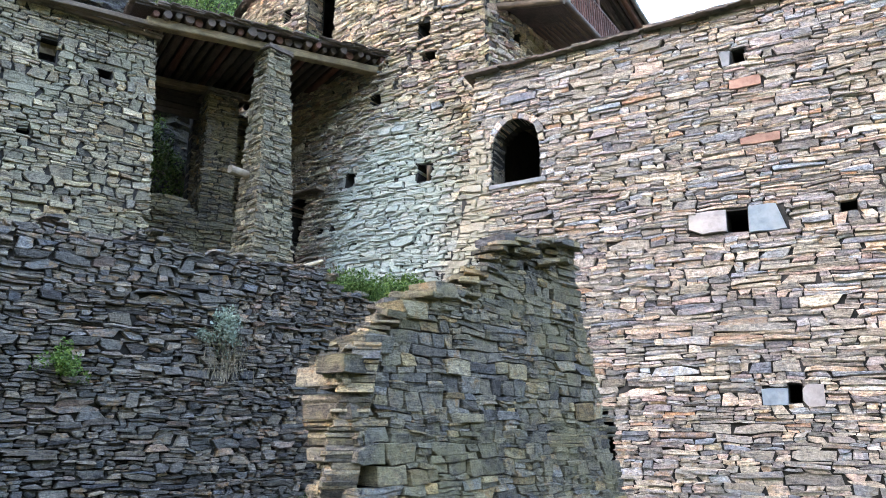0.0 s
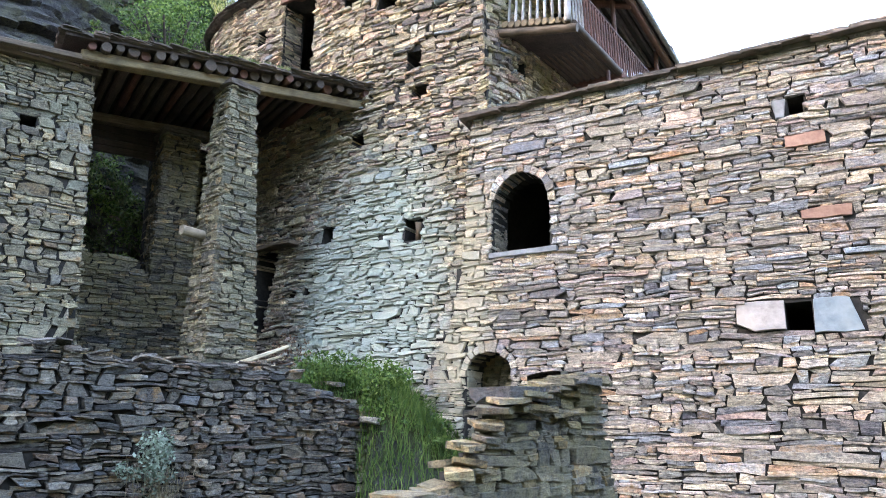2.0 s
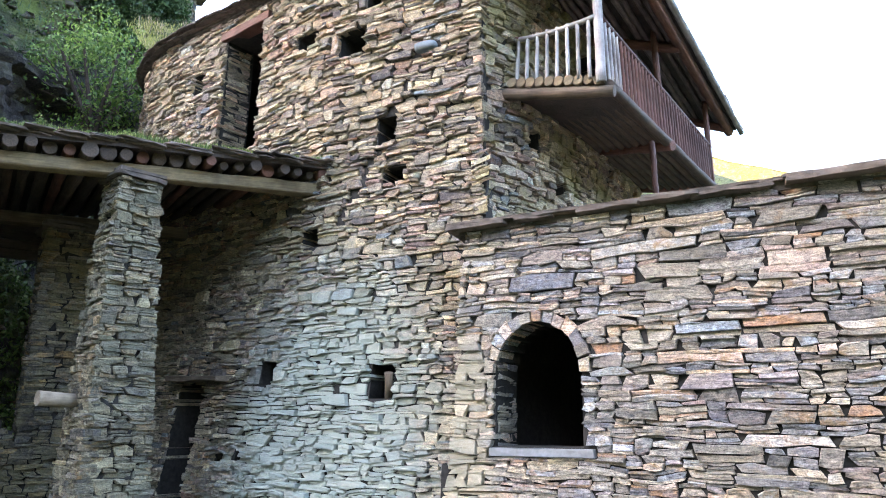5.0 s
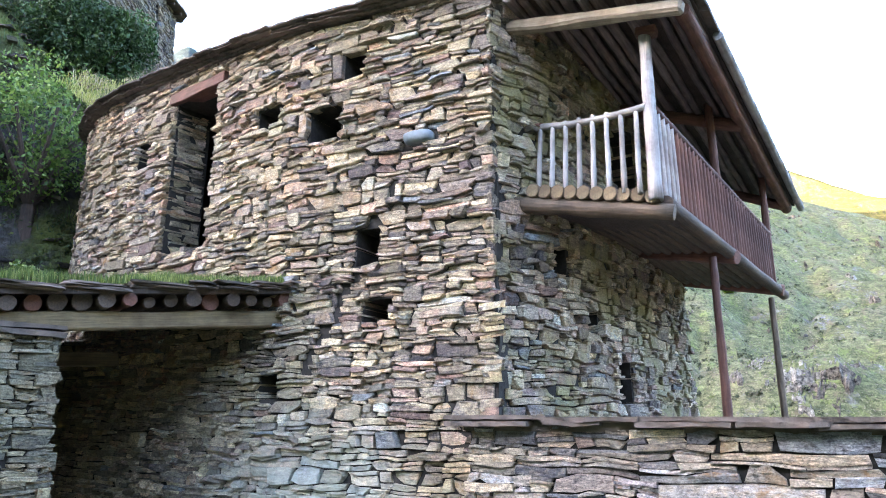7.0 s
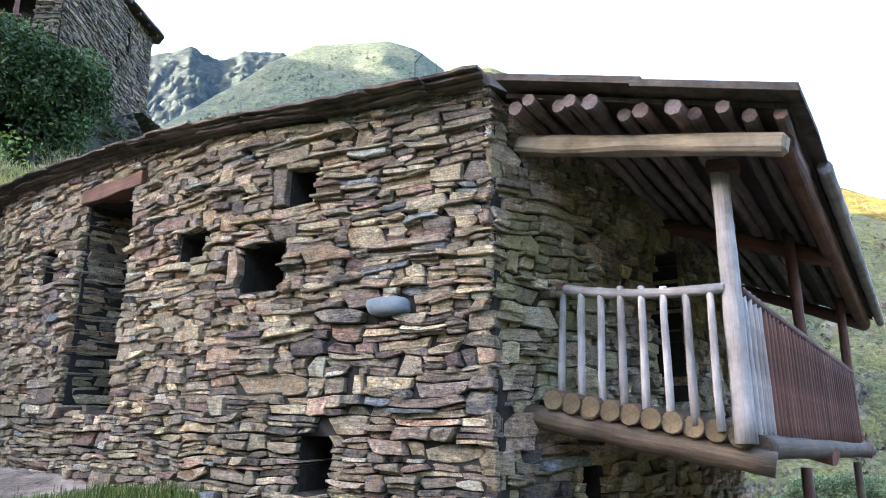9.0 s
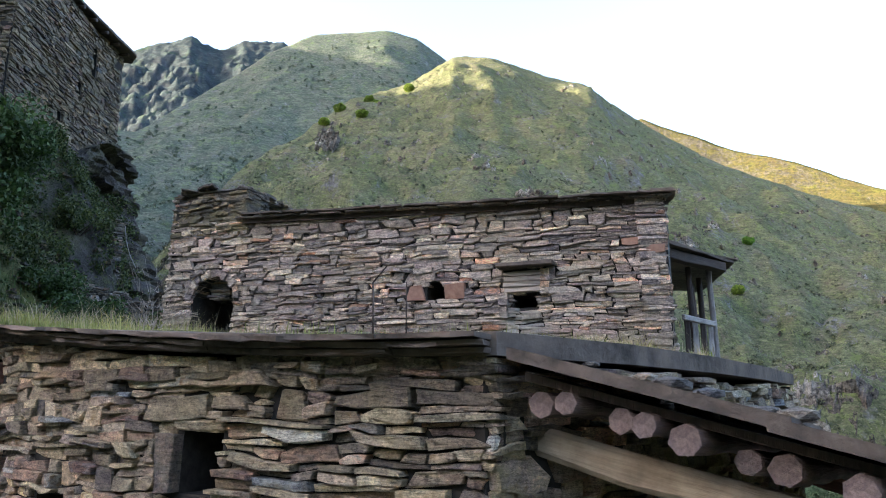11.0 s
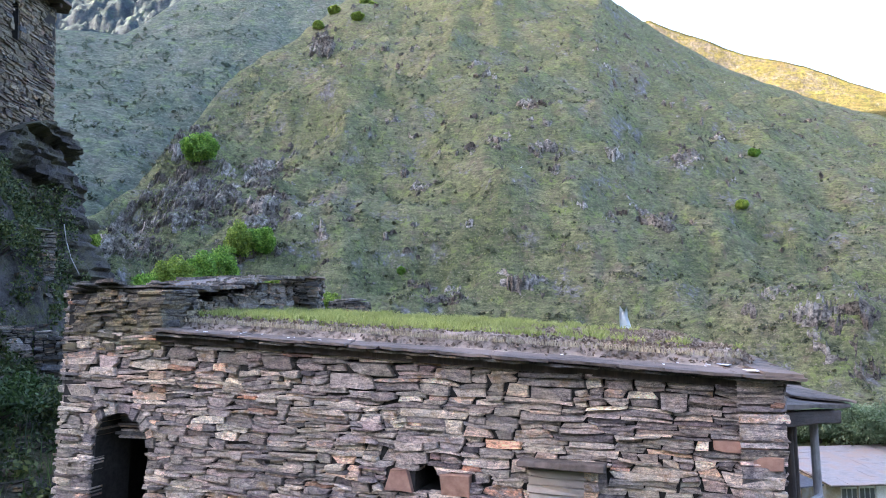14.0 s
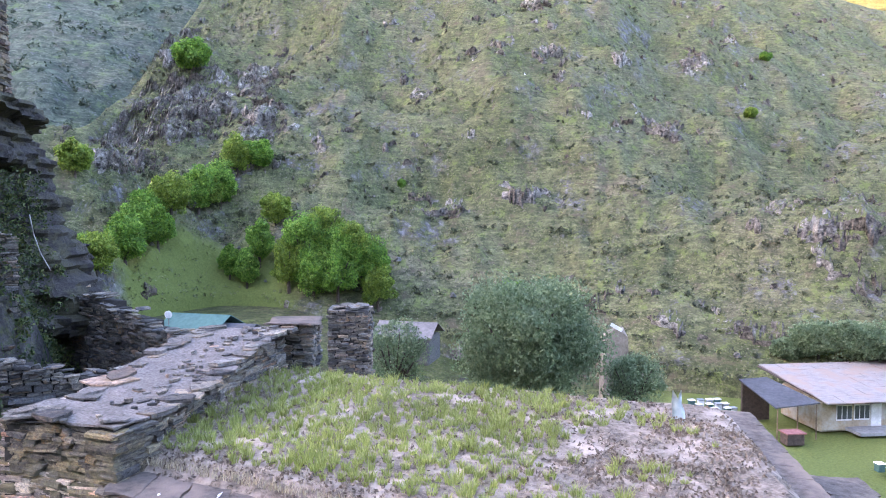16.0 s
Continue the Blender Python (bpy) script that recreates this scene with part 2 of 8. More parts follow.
def leaf(name, c1, c2, c3, trans=0.25):
    m, nt, b = nodes_of(name)
    r = rnd(nt, False)
    col = ramp(nt, r, [(0.0, c1), (0.5, c2), (1.0, c3)])
    g = noise_tex(nt, place(nt), 0.6, 4, 0.6)
    col = mix(nt, 1.0, col, ramp(nt, g, [(0.3, (0.7, 0.72, 0.7)), (0.7, (1.25, 1.22, 1.1))]), "MULTIPLY")
    link(nt, col, b.inputs["Base Color"])
    b.inputs["Roughness"].default_value = 0.6
    tr = nt.nodes.new("ShaderNodeBsdfTranslucent")
    link(nt, col, tr.inputs[0])
    mx = nt.nodes.new("ShaderNodeMixShader")
    mx.inputs[0].default_value = trans
    link(nt, b.outputs[0], mx.inputs[1])
    link(nt, tr.outputs[0], mx.inputs[2])
    link(nt, mx.outputs[0], nt.nodes["Material Output"].inputs[0])
    return m


G_FRESH = leaf("fresh_grass", (0.05, 0.09, 0.015), (0.10, 0.16, 0.03), (0.19, 0.23, 0.06))
G_DRY = leaf("dry_grass", (0.14, 0.18, 0.045), (0.26, 0.3, 0.085), (0.42, 0.38, 0.18))
G_LUSH = leaf("lush_weeds", (0.04, 0.085, 0.015), (0.1, 0.18, 0.03), (0.22, 0.3, 0.07), 0.35)
G_SAGE = leaf("sage_leaves", (0.16, 0.2, 0.15), (0.25, 0.3, 0.23), (0.33, 0.38, 0.3))
G_STRAW = leaf("straw", (0.3, 0.24, 0.15), (0.42, 0.35, 0.24), (0.5, 0.42, 0.3))
G_TREE = leaf("broad_leaves", (0.06, 0.145, 0.02), (0.14, 0.29, 0.035), (0.27, 0.42, 0.07), 0.45)
G_LIME = leaf("lime_leaves", (0.09, 0.15, 0.02), (0.17, 0.26, 0.03), (0.28, 0.36, 0.06), 0.4)
G_WILLOW = leaf("willow_leaves", (0.08, 0.13, 0.06), (0.15, 0.21, 0.11), (0.22, 0.28, 0.16), 0.35)
G_TUFT = leaf("roof_tuft", (0.17, 0.21, 0.04), (0.3, 0.34, 0.09), (0.44, 0.46, 0.17), 0.35)
G_DARK = leaf("shade_leaves", (0.02, 0.045, 0.012), (0.04, 0.085, 0.02), (0.075, 0.13, 0.03))
G_SCRUB = leaf("hill_scrub", (0.03, 0.032, 0.016), (0.045, 0.055, 0.02), (0.08, 0.085, 0.035), 0.1)
# Bluer than the near scrub: the gorge haze is mixed into the leaves.
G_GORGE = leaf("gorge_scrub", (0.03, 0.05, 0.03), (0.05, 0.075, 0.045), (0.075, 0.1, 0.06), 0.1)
G_SLOPE = leaf("slope_leaves", (0.02, 0.035, 0.01), (0.045, 0.075, 0.018), (0.12, 0.14, 0.035))
G_HILL = leaf("hill_tufts", (0.095, 0.12, 0.042), (0.14, 0.165, 0.058), (0.2, 0.2, 0.085), 0.15)
G_MEADOW = leaf("meadow_grass", (0.17, 0.19, 0.035), (0.3, 0.31, 0.07), (0.46, 0.4, 0.15), 0.35)
G_LITTER = leaf("dead_leaves", (0.1, 0.07, 0.05), (0.19, 0.14, 0.105), (0.3, 0.24, 0.19), 0.1)
G_RUST = leaf("rusty_weeds", (0.13, 0.05, 0.03), (0.2, 0.09, 0.05), (0.26, 0.13, 0.08))


def hill_material(name, grass1, grass2, rock, soil, speck=1.0, shrub=(0.03, 0.04, 0.016), meadow=None):
    m, nt, b = nodes_of(name)
    p = place(nt)
    n1 = noise_tex(nt, p, 0.035, 8, 0.68)
    n2 = noise_tex(nt, p, 0.3, 8, 0.75)
    col = ramp(nt, n1, [(0.32, grass1), (0.55, grass2), (0.72, soil)])
    col = mix(nt, 1.0, col, ramp(nt, n2, [(0.33, (0.58, 0.61, 0.59)), (0.64, (1.3, 1.27, 1.24))]), "MULTIPLY")
    n3 = noise_tex(nt, p, 2.6, 5, 0.75)
    col = mix(nt, 1.0, col, ramp(nt, n3, [(0.34, (0.6, 0.62, 0.61)), (0.64, (1.35, 1.32, 1.29))]), "MULTIPLY")
    # terracettes trodden along the slope, fresh and heathery patches
    step = noise_tex(nt, p, 1.0 * speck, 6, 0.7, (0.28, 0.28, 1.5))
    col = mix(nt, 1.0, col, ramp(nt, step, [(0.4, (0.7, 0.7, 0.72)), (0.48, (0.96, 0.96, 0.96)), (0.54, (1.05, 1.05, 1.03)), (0.62, (1.4, 1.39, 1.3))]), "MULTIPLY")
    tuft = noise_tex(nt, p, 0.22 * speck, 7, 0.72)
    col = mix(nt, maths(nt, "MULTIPLY", ramp(nt, tuft, [(0.55, (0, 0, 0)), (0.63, (1, 1, 1))]), 0.6), col, tuple(c * k for c, k in zip(grass2, (1.25, 1.5, 0.75))))
    col = mix(nt, maths(nt, "MULTIPLY", ramp(nt, tuft, [(0.36, (1, 1, 1)), (0.45, (0, 0, 0))]), 0.6), col, tuple(c * k for c, k in zip(soil, (0.85, 0.72, 0.75))))
    spk = noise_tex(nt, p, 0.9 * speck, 4, 0.6)
    col = mix(nt, maths(nt, "MULTIPLY", ramp(nt, spk, [(0.55, (0, 0, 0)), (0.6, (1, 1, 1))]), 0.62), col, shrub)
    pale = noise_tex(nt, p, 1.7 * speck, 3, 0.6)
    col = mix(nt, maths(nt, "MULTIPLY", ramp(nt, pale, [(0.6, (0, 0, 0)), (0.68, (1, 1, 1))]), 0.6), col, tuple(c * 1.9 for c in soil))
    nrm = nt.nodes.new("ShaderNodeNewGeometry").outputs["Normal"]
    sep = nt.nodes.new("ShaderNodeSeparateXYZ")
    link(nt, nrm, sep.inputs[0])
    steep = maths(nt, "ADD", sep.outputs[2], maths(nt, "MULTIPLY", maths(nt, "SUBTRACT", noise_tex(nt, p, 0.12, 8, 0.75), 0.5), 0.8))
    rk = mix(nt, 1.0, rock, ramp(nt, noise_tex(nt, p, 0.7 * speck, 8, 0.78, (1, 1, 0.5)), [(0.34, (0.2, 0.2, 0.2)), (0.5, (0.8, 0.8, 0.8)), (0.66, (1.9, 1.86, 1.8))]), "MULTIPLY")
    rocky = maths(nt, "MULTIPLY", ramp(nt, noise_tex(nt, p, 0.05, 8, 0.75), [(0.55, (0, 0, 0)), (0.63, (1, 1, 1))]), ramp(nt, noise_tex(nt, p, 0.5 * speck, 6, 0.75), [(0.48, (0, 0, 0)), (0.54, (1, 1, 1))]))
    cliff = maths(nt, "MULTIPLY", ramp(nt, steep, [(0.44, (1, 1, 1)), (0.56, (0, 0, 0))]), ramp(nt, noise_tex(nt, p, 0.35 * speck, 6, 0.75), [(0.42, (0, 0, 0)), (0.5, (1, 1, 1))]))
    col = mix(nt, maths(nt, "MAXIMUM", rocky, cliff), col, rk)
    if meadow:
        k = maths(nt, "ADD", near(nt, *meadow), maths(nt, "MULTIPLY", maths(nt, "SUBTRACT", noise_tex(nt, p, 0.15, 6, 0.7), 0.5), 0.5))
        lawn = mix(nt, 1.0, (0.13, 0.16, 0.045), ramp(nt, n3, [(0.3, (0.7, 0.7, 0.7)), (0.7, (1.3, 1.25, 1.2))]), "MULTIPLY")
        col = mix(nt, ramp(nt, k, [(0.12, (0, 0, 0)), (0.3, (1, 1, 1))]), col, lawn)
    link(nt, col, b.inputs["Base Color"])
    b.inputs["Roughness"].default_value = 0.95
    b.inputs["Specular IOR Level"].default_value = 0.1
    bump(nt, b, n2, 0.9, 1.0)
    return m


def crag_material():
    m, nt, b = nodes_of("crag_rock")
    p = place(nt)
    n1 = noise_tex(nt, p, 0.06, 5, 0.65)
    n2 = noise_tex(nt, p, 0.75, 8, 0.72)
    n3 = noise_tex(nt, p, 2.4, 6, 0.75)
    col = ramp(nt, n1, [(0.38, (0.085, 0.068, 0.052)), (0.49, (0.125, 0.109, 0.093)), (0.6, (0.25, 0.232, 0.205))])
    col = mix(nt, 1.0, col, ramp(nt, n2, [(0.4, (0.22, 0.22, 0.22)), (0.47, (0.8, 0.8, 0.8)), (0.56, (1.1, 1.1, 1.1)), (0.64, (1.8, 1.78, 1.74))]), "MULTIPLY")
    col = mix(nt, 1.0, col, ramp(nt, n3, [(0.36, (0.55, 0.55, 0.55)), (0.64, (1.5, 1.5, 1.48))]), "MULTIPLY")
    sep = nt.nodes.new("ShaderNodeSeparateXYZ")
    link(nt, nt.nodes.new("ShaderNodeNewGeometry").outputs["Normal"], sep.inputs[0])
    ledge = maths(nt, "ADD", sep.outputs[2], maths(nt, "MULTIPLY", maths(nt, "SUBTRACT", noise_tex(nt, p, 0.5, 7, 0.75), 0.5), 1.3))
    turf = mix(nt, 1.0, (0.1, 0.11, 0.045), ramp(nt, n3, [(0.36, (0.5, 0.5, 0.5)), (0.64, (1.5, 1.45, 1.4))]), "MULTIPLY")
    col = mix(nt, ramp(nt, ledge, [(0.66, (0, 0, 0)), (0.74, (1, 1, 1))]), col, turf)
    link(nt, col, b.inputs["Base Color"])
    b.inputs["Roughness"].default_value = 0.9
    b.inputs["Specular IOR Level"].default_value = 0.15
    bump(nt, b, n2, 1.0, 0.5)
    return m


CRAG = crag_material()
HILL = hill_material("hill_grass", (0.078, 0.09, 0.042), (0.122, 0.127, 0.067), (0.145, 0.14, 0.14), (0.14, 0.12, 0.09), meadow=((-47.5, 160, 9), (22, 26, 26)))
# Green shifted to blue in place of the air's haze.
HILL_FAR = hill_material("hazy_far_grass", (0.06, 0.084, 0.066), (0.09, 0.108, 0.083), (0.13, 0.14, 0.145), (0.11, 0.12, 0.1), 0.3, (0.022, 0.036, 0.028))
# Gold of the evening sun on the ridge is part of this colour.
HILL_GOLD = hill_material("sun_gold_ridge_grass", (0.075, 0.068, 0.022), (0.1, 0.088, 0.03), (0.1, 0.09, 0.07), (0.1, 0.08, 0.035), 0.3)
# Blue-grey of distance haze is painted into the base colours.
HILL_HAZE = hill_material("hazed_mountain", (0.028, 0.042, 0.048), (0.038, 0.052, 0.056), (0.033, 0.043, 0.053), (0.036, 0.047, 0.052), 0.08, (0.03, 0.042, 0.045))
GROUND = hill_material("slope_ground", (0.05, 0.066, 0.022), (0.085, 0.09, 0.038), (0.06, 0.057, 0.053), (0.08, 0.07, 0.05), meadow=((62, 108, -10), (60, 50, 30)))


# ---- building blocks ----
def smooth(x, a, b):
    k = min(1.0, max(0.0, (x - a) / (b - a)))
    return k * k * (3 - 2 * k)


def part(name, data, material, parent=None, label="", flat=True):
    """Links a bmesh, or a mesh, as one mesh object under a thing or a part."""
    if isinstance(data, bmesh.types.BMesh):
        me = bpy.data.meshes.new(name)
        bmesh.ops.recalc_face_normals(data, faces=data.faces)
        data.to_mesh(me)
        data.free()
    else:
        me = data
    if not me.materials:
        me.materials.append(material)
    if not flat:
        for f in me.polygons:
            f.use_smooth = True
    ob = new(name, me)
    if parent is not None:
        ob.parent = parent
        if parent.type == "EMPTY":
            ob.matrix_parent_inverse = Matrix.Translation(-parent.location)
    if label:
        ob["label"] = label
    return ob


def thing(name, label, category, at=(0, 0, 0), group="", kind=""):
    ob = new(name)
    ob.empty_display_size = 0.3
    ob.location = at
    return tagged(ob, label, category, group, kind)


def mesh_of(name, verts, faces):
    me = bpy.data.meshes.new(name)
    me.from_pydata(verts, [], faces)
    me.update()
    return me


class Surf:
    """An upright, perhaps bent and battered wall face: a line in plan, walked with the outside on the right-hand side."""

    def __init__(self, pts, batter=lambda z: 0.0):
        P = [Vector((*p, 0)) for p in pts]
        if len(P) > 2:
            Q = []
            E = [2 * P[0] - P[1], *P, 2 * P[-1] - P[-2]]
            for i in range(len(P) - 1):
                a, b, c, d = E[i:i + 4]
                for k in range(8):
                    t = k / 8
                    Q.append(0.5 * (2 * b + (c - a) * t + (2 * a - 5 * b + 4 * c - d) * t * t + (3 * b - a - 3 * c + d) * t ** 3))
            Q.append(P[-1])
            P = Q
        self.P, self.batter = P, batter
        self.S = [0.0]
        for a, b in zip(P, P[1:]):
            self.S.append(self.S[-1] + (b - a).length)
        self.L = self.S[-1]

    def at(self, s):
        S, P = self.S, self.P
        i = 0
        while i < len(P) - 2 and S[i + 1] < s:
            i += 1
        return P[i] + (P[i + 1] - P[i]) * ((s - S[i]) / (S[i + 1] - S[i]))

    def normal(self, s):
        d = self.at(min(s + 0.12, self.L)) - self.at(max(s - 0.12, 0.0))
        d.normalize()
        return Vector((d.y, -d.x, 0))

    def map(self, s, z, d):
        p = self.at(s) + self.normal(s) * (d + self.batter(z))
        return (p.x, p.y, z)

    def s_of(self, x, y):
        best = (1e9, 0)
        q = Vector((x, y, 0))
        for i, (a, b) in enumerate(zip(self.P, self.P[1:])):
            ab = b - a
            k = (q - a).dot(ab) / ab.length_squared
            k = k if len(self.P) == 2 else min(1.0, max(0.0, k))
            dist = (a + ab * k - q).length
            if dist < best[0]:
                best = (dist, self.S[i] + k * ab.length)
        return best[1]


def opening(surf, p1, p2, z0, z1, arch=0.0):
    """A hole from plan point p1 to p2 and z0 to z1; arch: the height of its rounded head."""
    a, b = sorted((surf.s_of(*p1), surf.s_of(*p2)))

    def span(z):
        if z < z0 or z > z1:
            return None
        if arch and z > z1 - arch:
            k = math.sqrt(max(0.0, 1 - ((z - z1 + arch) / arch) ** 2))
            c, h = (a + b) / 2, (b - a) / 2
            return (c - h * k, c + h * k) if k > 0.08 else None
        return (a, b)
    zs = [z0, z1] if not arch else [z0, *[z1 - arch + arch * math.sin(radians(k * 15)) for k in range(7)]]
    return {"span": span, "a": a, "b": b, "z0": z0, "z1": z1, "zs": zs}


def arch_keep(h, arch, t=0.15):
    """The ring over a rounded head, kept free for its radial stones."""
    c, hw, z0 = (h["a"] + h["b"]) / 2, (h["b"] - h["a"]) / 2 + 0.8 * t, h["z1"] - arch

    def span(z):
        if z < z0 or z > h["z1"] + t:
            return None
        k = math.sqrt(max(0.0, 1 - ((z - z0) / (arch + t)) ** 2))
        return (c - hw * k, c + hw * k)
    return {"span": span, "a": c - hw, "b": c + hw, "z0": z0, "z1": h["z1"] + t, "zs": [z0, h["z1"] + t]}


def voussoirs(surf, h, arch, material, wall, seed, n=13, t=0.16):
    """Thin slates set on edge round a rounded head."""
    rng = random.Random(seed)
    c, hw, z0 = (h["a"] + h["b"]) / 2, (h["b"] - h["a"]) / 2, h["z1"] - arch
    for i in range(n):
        q0, q1 = math.pi * (1 - i / n) - rng.uniform(0, 0.03), math.pi * (1 - (i + 1) / n) + rng.uniform(0, 0.03)
        out, inn, pr = t * rng.uniform(0.8, 1.15), rng.uniform(-0.02, 0.015), rng.uniform(-0.01, 0.03)
        ring = [(c + (hw - inn) * math.cos(q), z0 + (arch - inn) * math.sin(q)) for q in (q0, q1)] + [(c + (hw + 0.8 * out) * math.cos(q), z0 + (arch + out) * math.sin(q)) for q in (q1, q0)]
        vs = [surf.map(s, z, pr - rng.uniform(0, 0.01)) for s, z in ring] + [surf.map(s, z, -0.45) for s, z in ring]
        part("arch_stone", mesh_of("arch_stone", vs, [(3, 2, 1, 0), (4, 5, 6, 7), (0, 1, 5, 4), (1, 2, 6, 5), (2, 3, 7, 6), (3, 0, 4, 7)]), material, wall)


def edge_cut(pairs, left=True):
    """Trims a wall's end along a leaning line of (z, s) pairs."""
    zz, ss = zip(*pairs)

    def span(z):
        s = float(np.interp(z, zz, ss))
        return (-50, s) if left else (s, 50)
    return {"span": span, "a": min(ss), "b": max(ss), "z0": min(zz), "z1": max(zz), "zs": list(zz), "cut": True}


def wall_core(surf, z0, z1, thick, holes, top=None, back=0.06, s0=0.0, s1=None, clear=0.2):
    """The solid of a wall behind its facing stones, with the openings through it."""
    s1 = surf.L if s1 is None else s1
    zs = {z0, z1}
    ss = {s0, s1}
    cell = 0.5 if top is None else 0.16
    for k in range(1, int((z1 - z0) / cell) + 1):
        zs.add(z0 + k * (z1 - z0) / (int((z1 - z0) / cell) + 1))
    n = int((s1 - s0) / cell) + 1
    for k in range(1, n):
        ss.add(s0 + k * (s1 - s0) / n)
    for h in holes:
        zs |= {min(z1, max(z0, z)) for z in h["zs"]}
        if h.get("cut"):
            ss |= {min(s1, max(s0, h["a"] + k * (h["b"] - h["a"]) / 6)) for k in range(7)}
            continue
        for u, v in zip(h["zs"], h["zs"][1:]):
            sp = h["span"]((u + v) / 2)
            if sp:
                ss |= {min(s1, max(s0, e)) for e in sp}

    def thin(vals):
        out = []
        for v in sorted(vals):
            if not out or v - out[-1] > 0.004:
                out.append(v)
        return out
    zs, ss = thin(zs), thin(ss)
    full = {}
    for i, (a, b) in enumerate(zip(ss, ss[1:])):
        for j, (c, d) in enumerate(zip(zs, zs[1:])):
            sm, zm = (a + b) / 2, (c + d) / 2
            ok = top is None or zm < top(sm) - clear
            for h in holes:
                sp = h["span"](zm)
                if sp and sp[0] < sm < sp[1]:
                    ok = False
            full[i, j] = ok
    vs, idx, fs = [], {}, []

    def vert(i, j, k):
        key = (i, j, k)
        if key not in idx:
            idx[key] = len(vs)
            z = zs[j]
            vs.append(surf.map(ss[i], z, -back if k == 0 else -thick))
        return idx[key]
    for (i, j), ok in full.items():
        if not ok:
            continue
        fs.append((vert(i, j, 0), vert(i + 1, j, 0), vert(i + 1, j + 1, 0), vert(i, j + 1, 0)))
        fs.append((vert(i, j, 1), vert(i, j + 1, 1), vert(i + 1, j + 1, 1), vert(i + 1, j, 1)))
        for di, dj, (p, q) in ((-1, 0, ((0, 1), (0, 0))), (1, 0, ((1, 0), (1, 1))), (0, -1, ((0, 0), (1, 0))), (0, 1, ((1, 1), (0, 1)))):
            if not full.get((i + di, j + dj), False):
                a, b = (i + p[0], j + p[1]), (i + q[0], j + q[1])
                fs.append((vert(*a, 0), vert(*a, 1), vert(*b, 1), vert(*b, 0)))
    return mesh_of("wall", vs, fs)


def stone_shape(rng, surf, a, b, za, zb, depth, proud, lean, bend=None, loose=0.2):
    """One split slate: blunt, slanting or wedge-shaped ends, chipped rim, a face that leans its own way. Returns 24 places."""
    w, h = b - a, zb - za
    U = rng.uniform
    j = min(h, w) * (0.02 + 0.12 * loose)
    cz = [U(0, j) for _ in range(4)]
    cs = [U(0, min(w * 0.1, h * 0.4) * (0.1 + loose)) for _ in range(4)]
    for p, q in ((0, 3), (1, 2)):
        k = rng.random()
        if k < 0.75 * loose:           # slanting end
            cs[p if rng.random() < 0.5 else q] += min(U(0.2, 0.7) * h, 0.2 * w)
        elif k < 1.25 * loose:         # wedge
            t, g = U(0.2, 0.62) * h, rng.choice((0.08, 0.5, 0.92))
            cz[p], cz[q] = t * g, t * (1 - g)
    m1, m2 = U(0.2, 0.42), U(0.58, 0.8)
    sag = lambda: U(-0.07, 0.05) * h * (0.2 + loose)
    ring = [(a + cs[0], za + cz[0]), (a + w * m1, za - sag()), (a + w * m2, za - sag()), (b - cs[1], za + cz[1]),
            (b - cs[2], zb - cz[2]), (a + w * m2, zb + sag()), (a + w * m1, zb + sag()), (a + cs[3], zb - cz[3])]
    if bend:
        ring = [bend(s, z) for s, z in ring]
    c = min(0.008, h * 0.11)
    cm, zm = sum(p[0] for p in ring) / 8, sum(p[1] for p in ring) / 8
    nod = max(-0.4, min(0.4, rng.gauss(0.03, 0.13)))
    face = lambda s, z: proud + lean * (s - cm) + nod * (z - zm)
    vs = []
    for s, z in ring:
        vs.append(surf.map(s, z, -depth))
    for s, z in ring:
        vs.append(surf.map(s, z, face(s, z) - c * U(0.2, 1.8)))
    for s, z in ring:
        s2, z2 = s + (cm - s) * min(0.3, 1.5 * c / w) * U(0.3, 1.9), z + (zm - z) * min(0.5, 1.6 * c / h) * U(0.3, 1.7)
        vs.append(surf.map(s2, z2, face(s2, z2) + U(-1.3, 1.6) * c))
    return vs


RING = [(k, (k + 1) % 8, 8 + (k + 1) % 8, 8 + k) for k in range(8)] + [(8 + k, 8 + (k + 1) % 8, 16 + (k + 1) % 8, 16 + k) for k in range(8)] + [tuple(range(16, 24))]


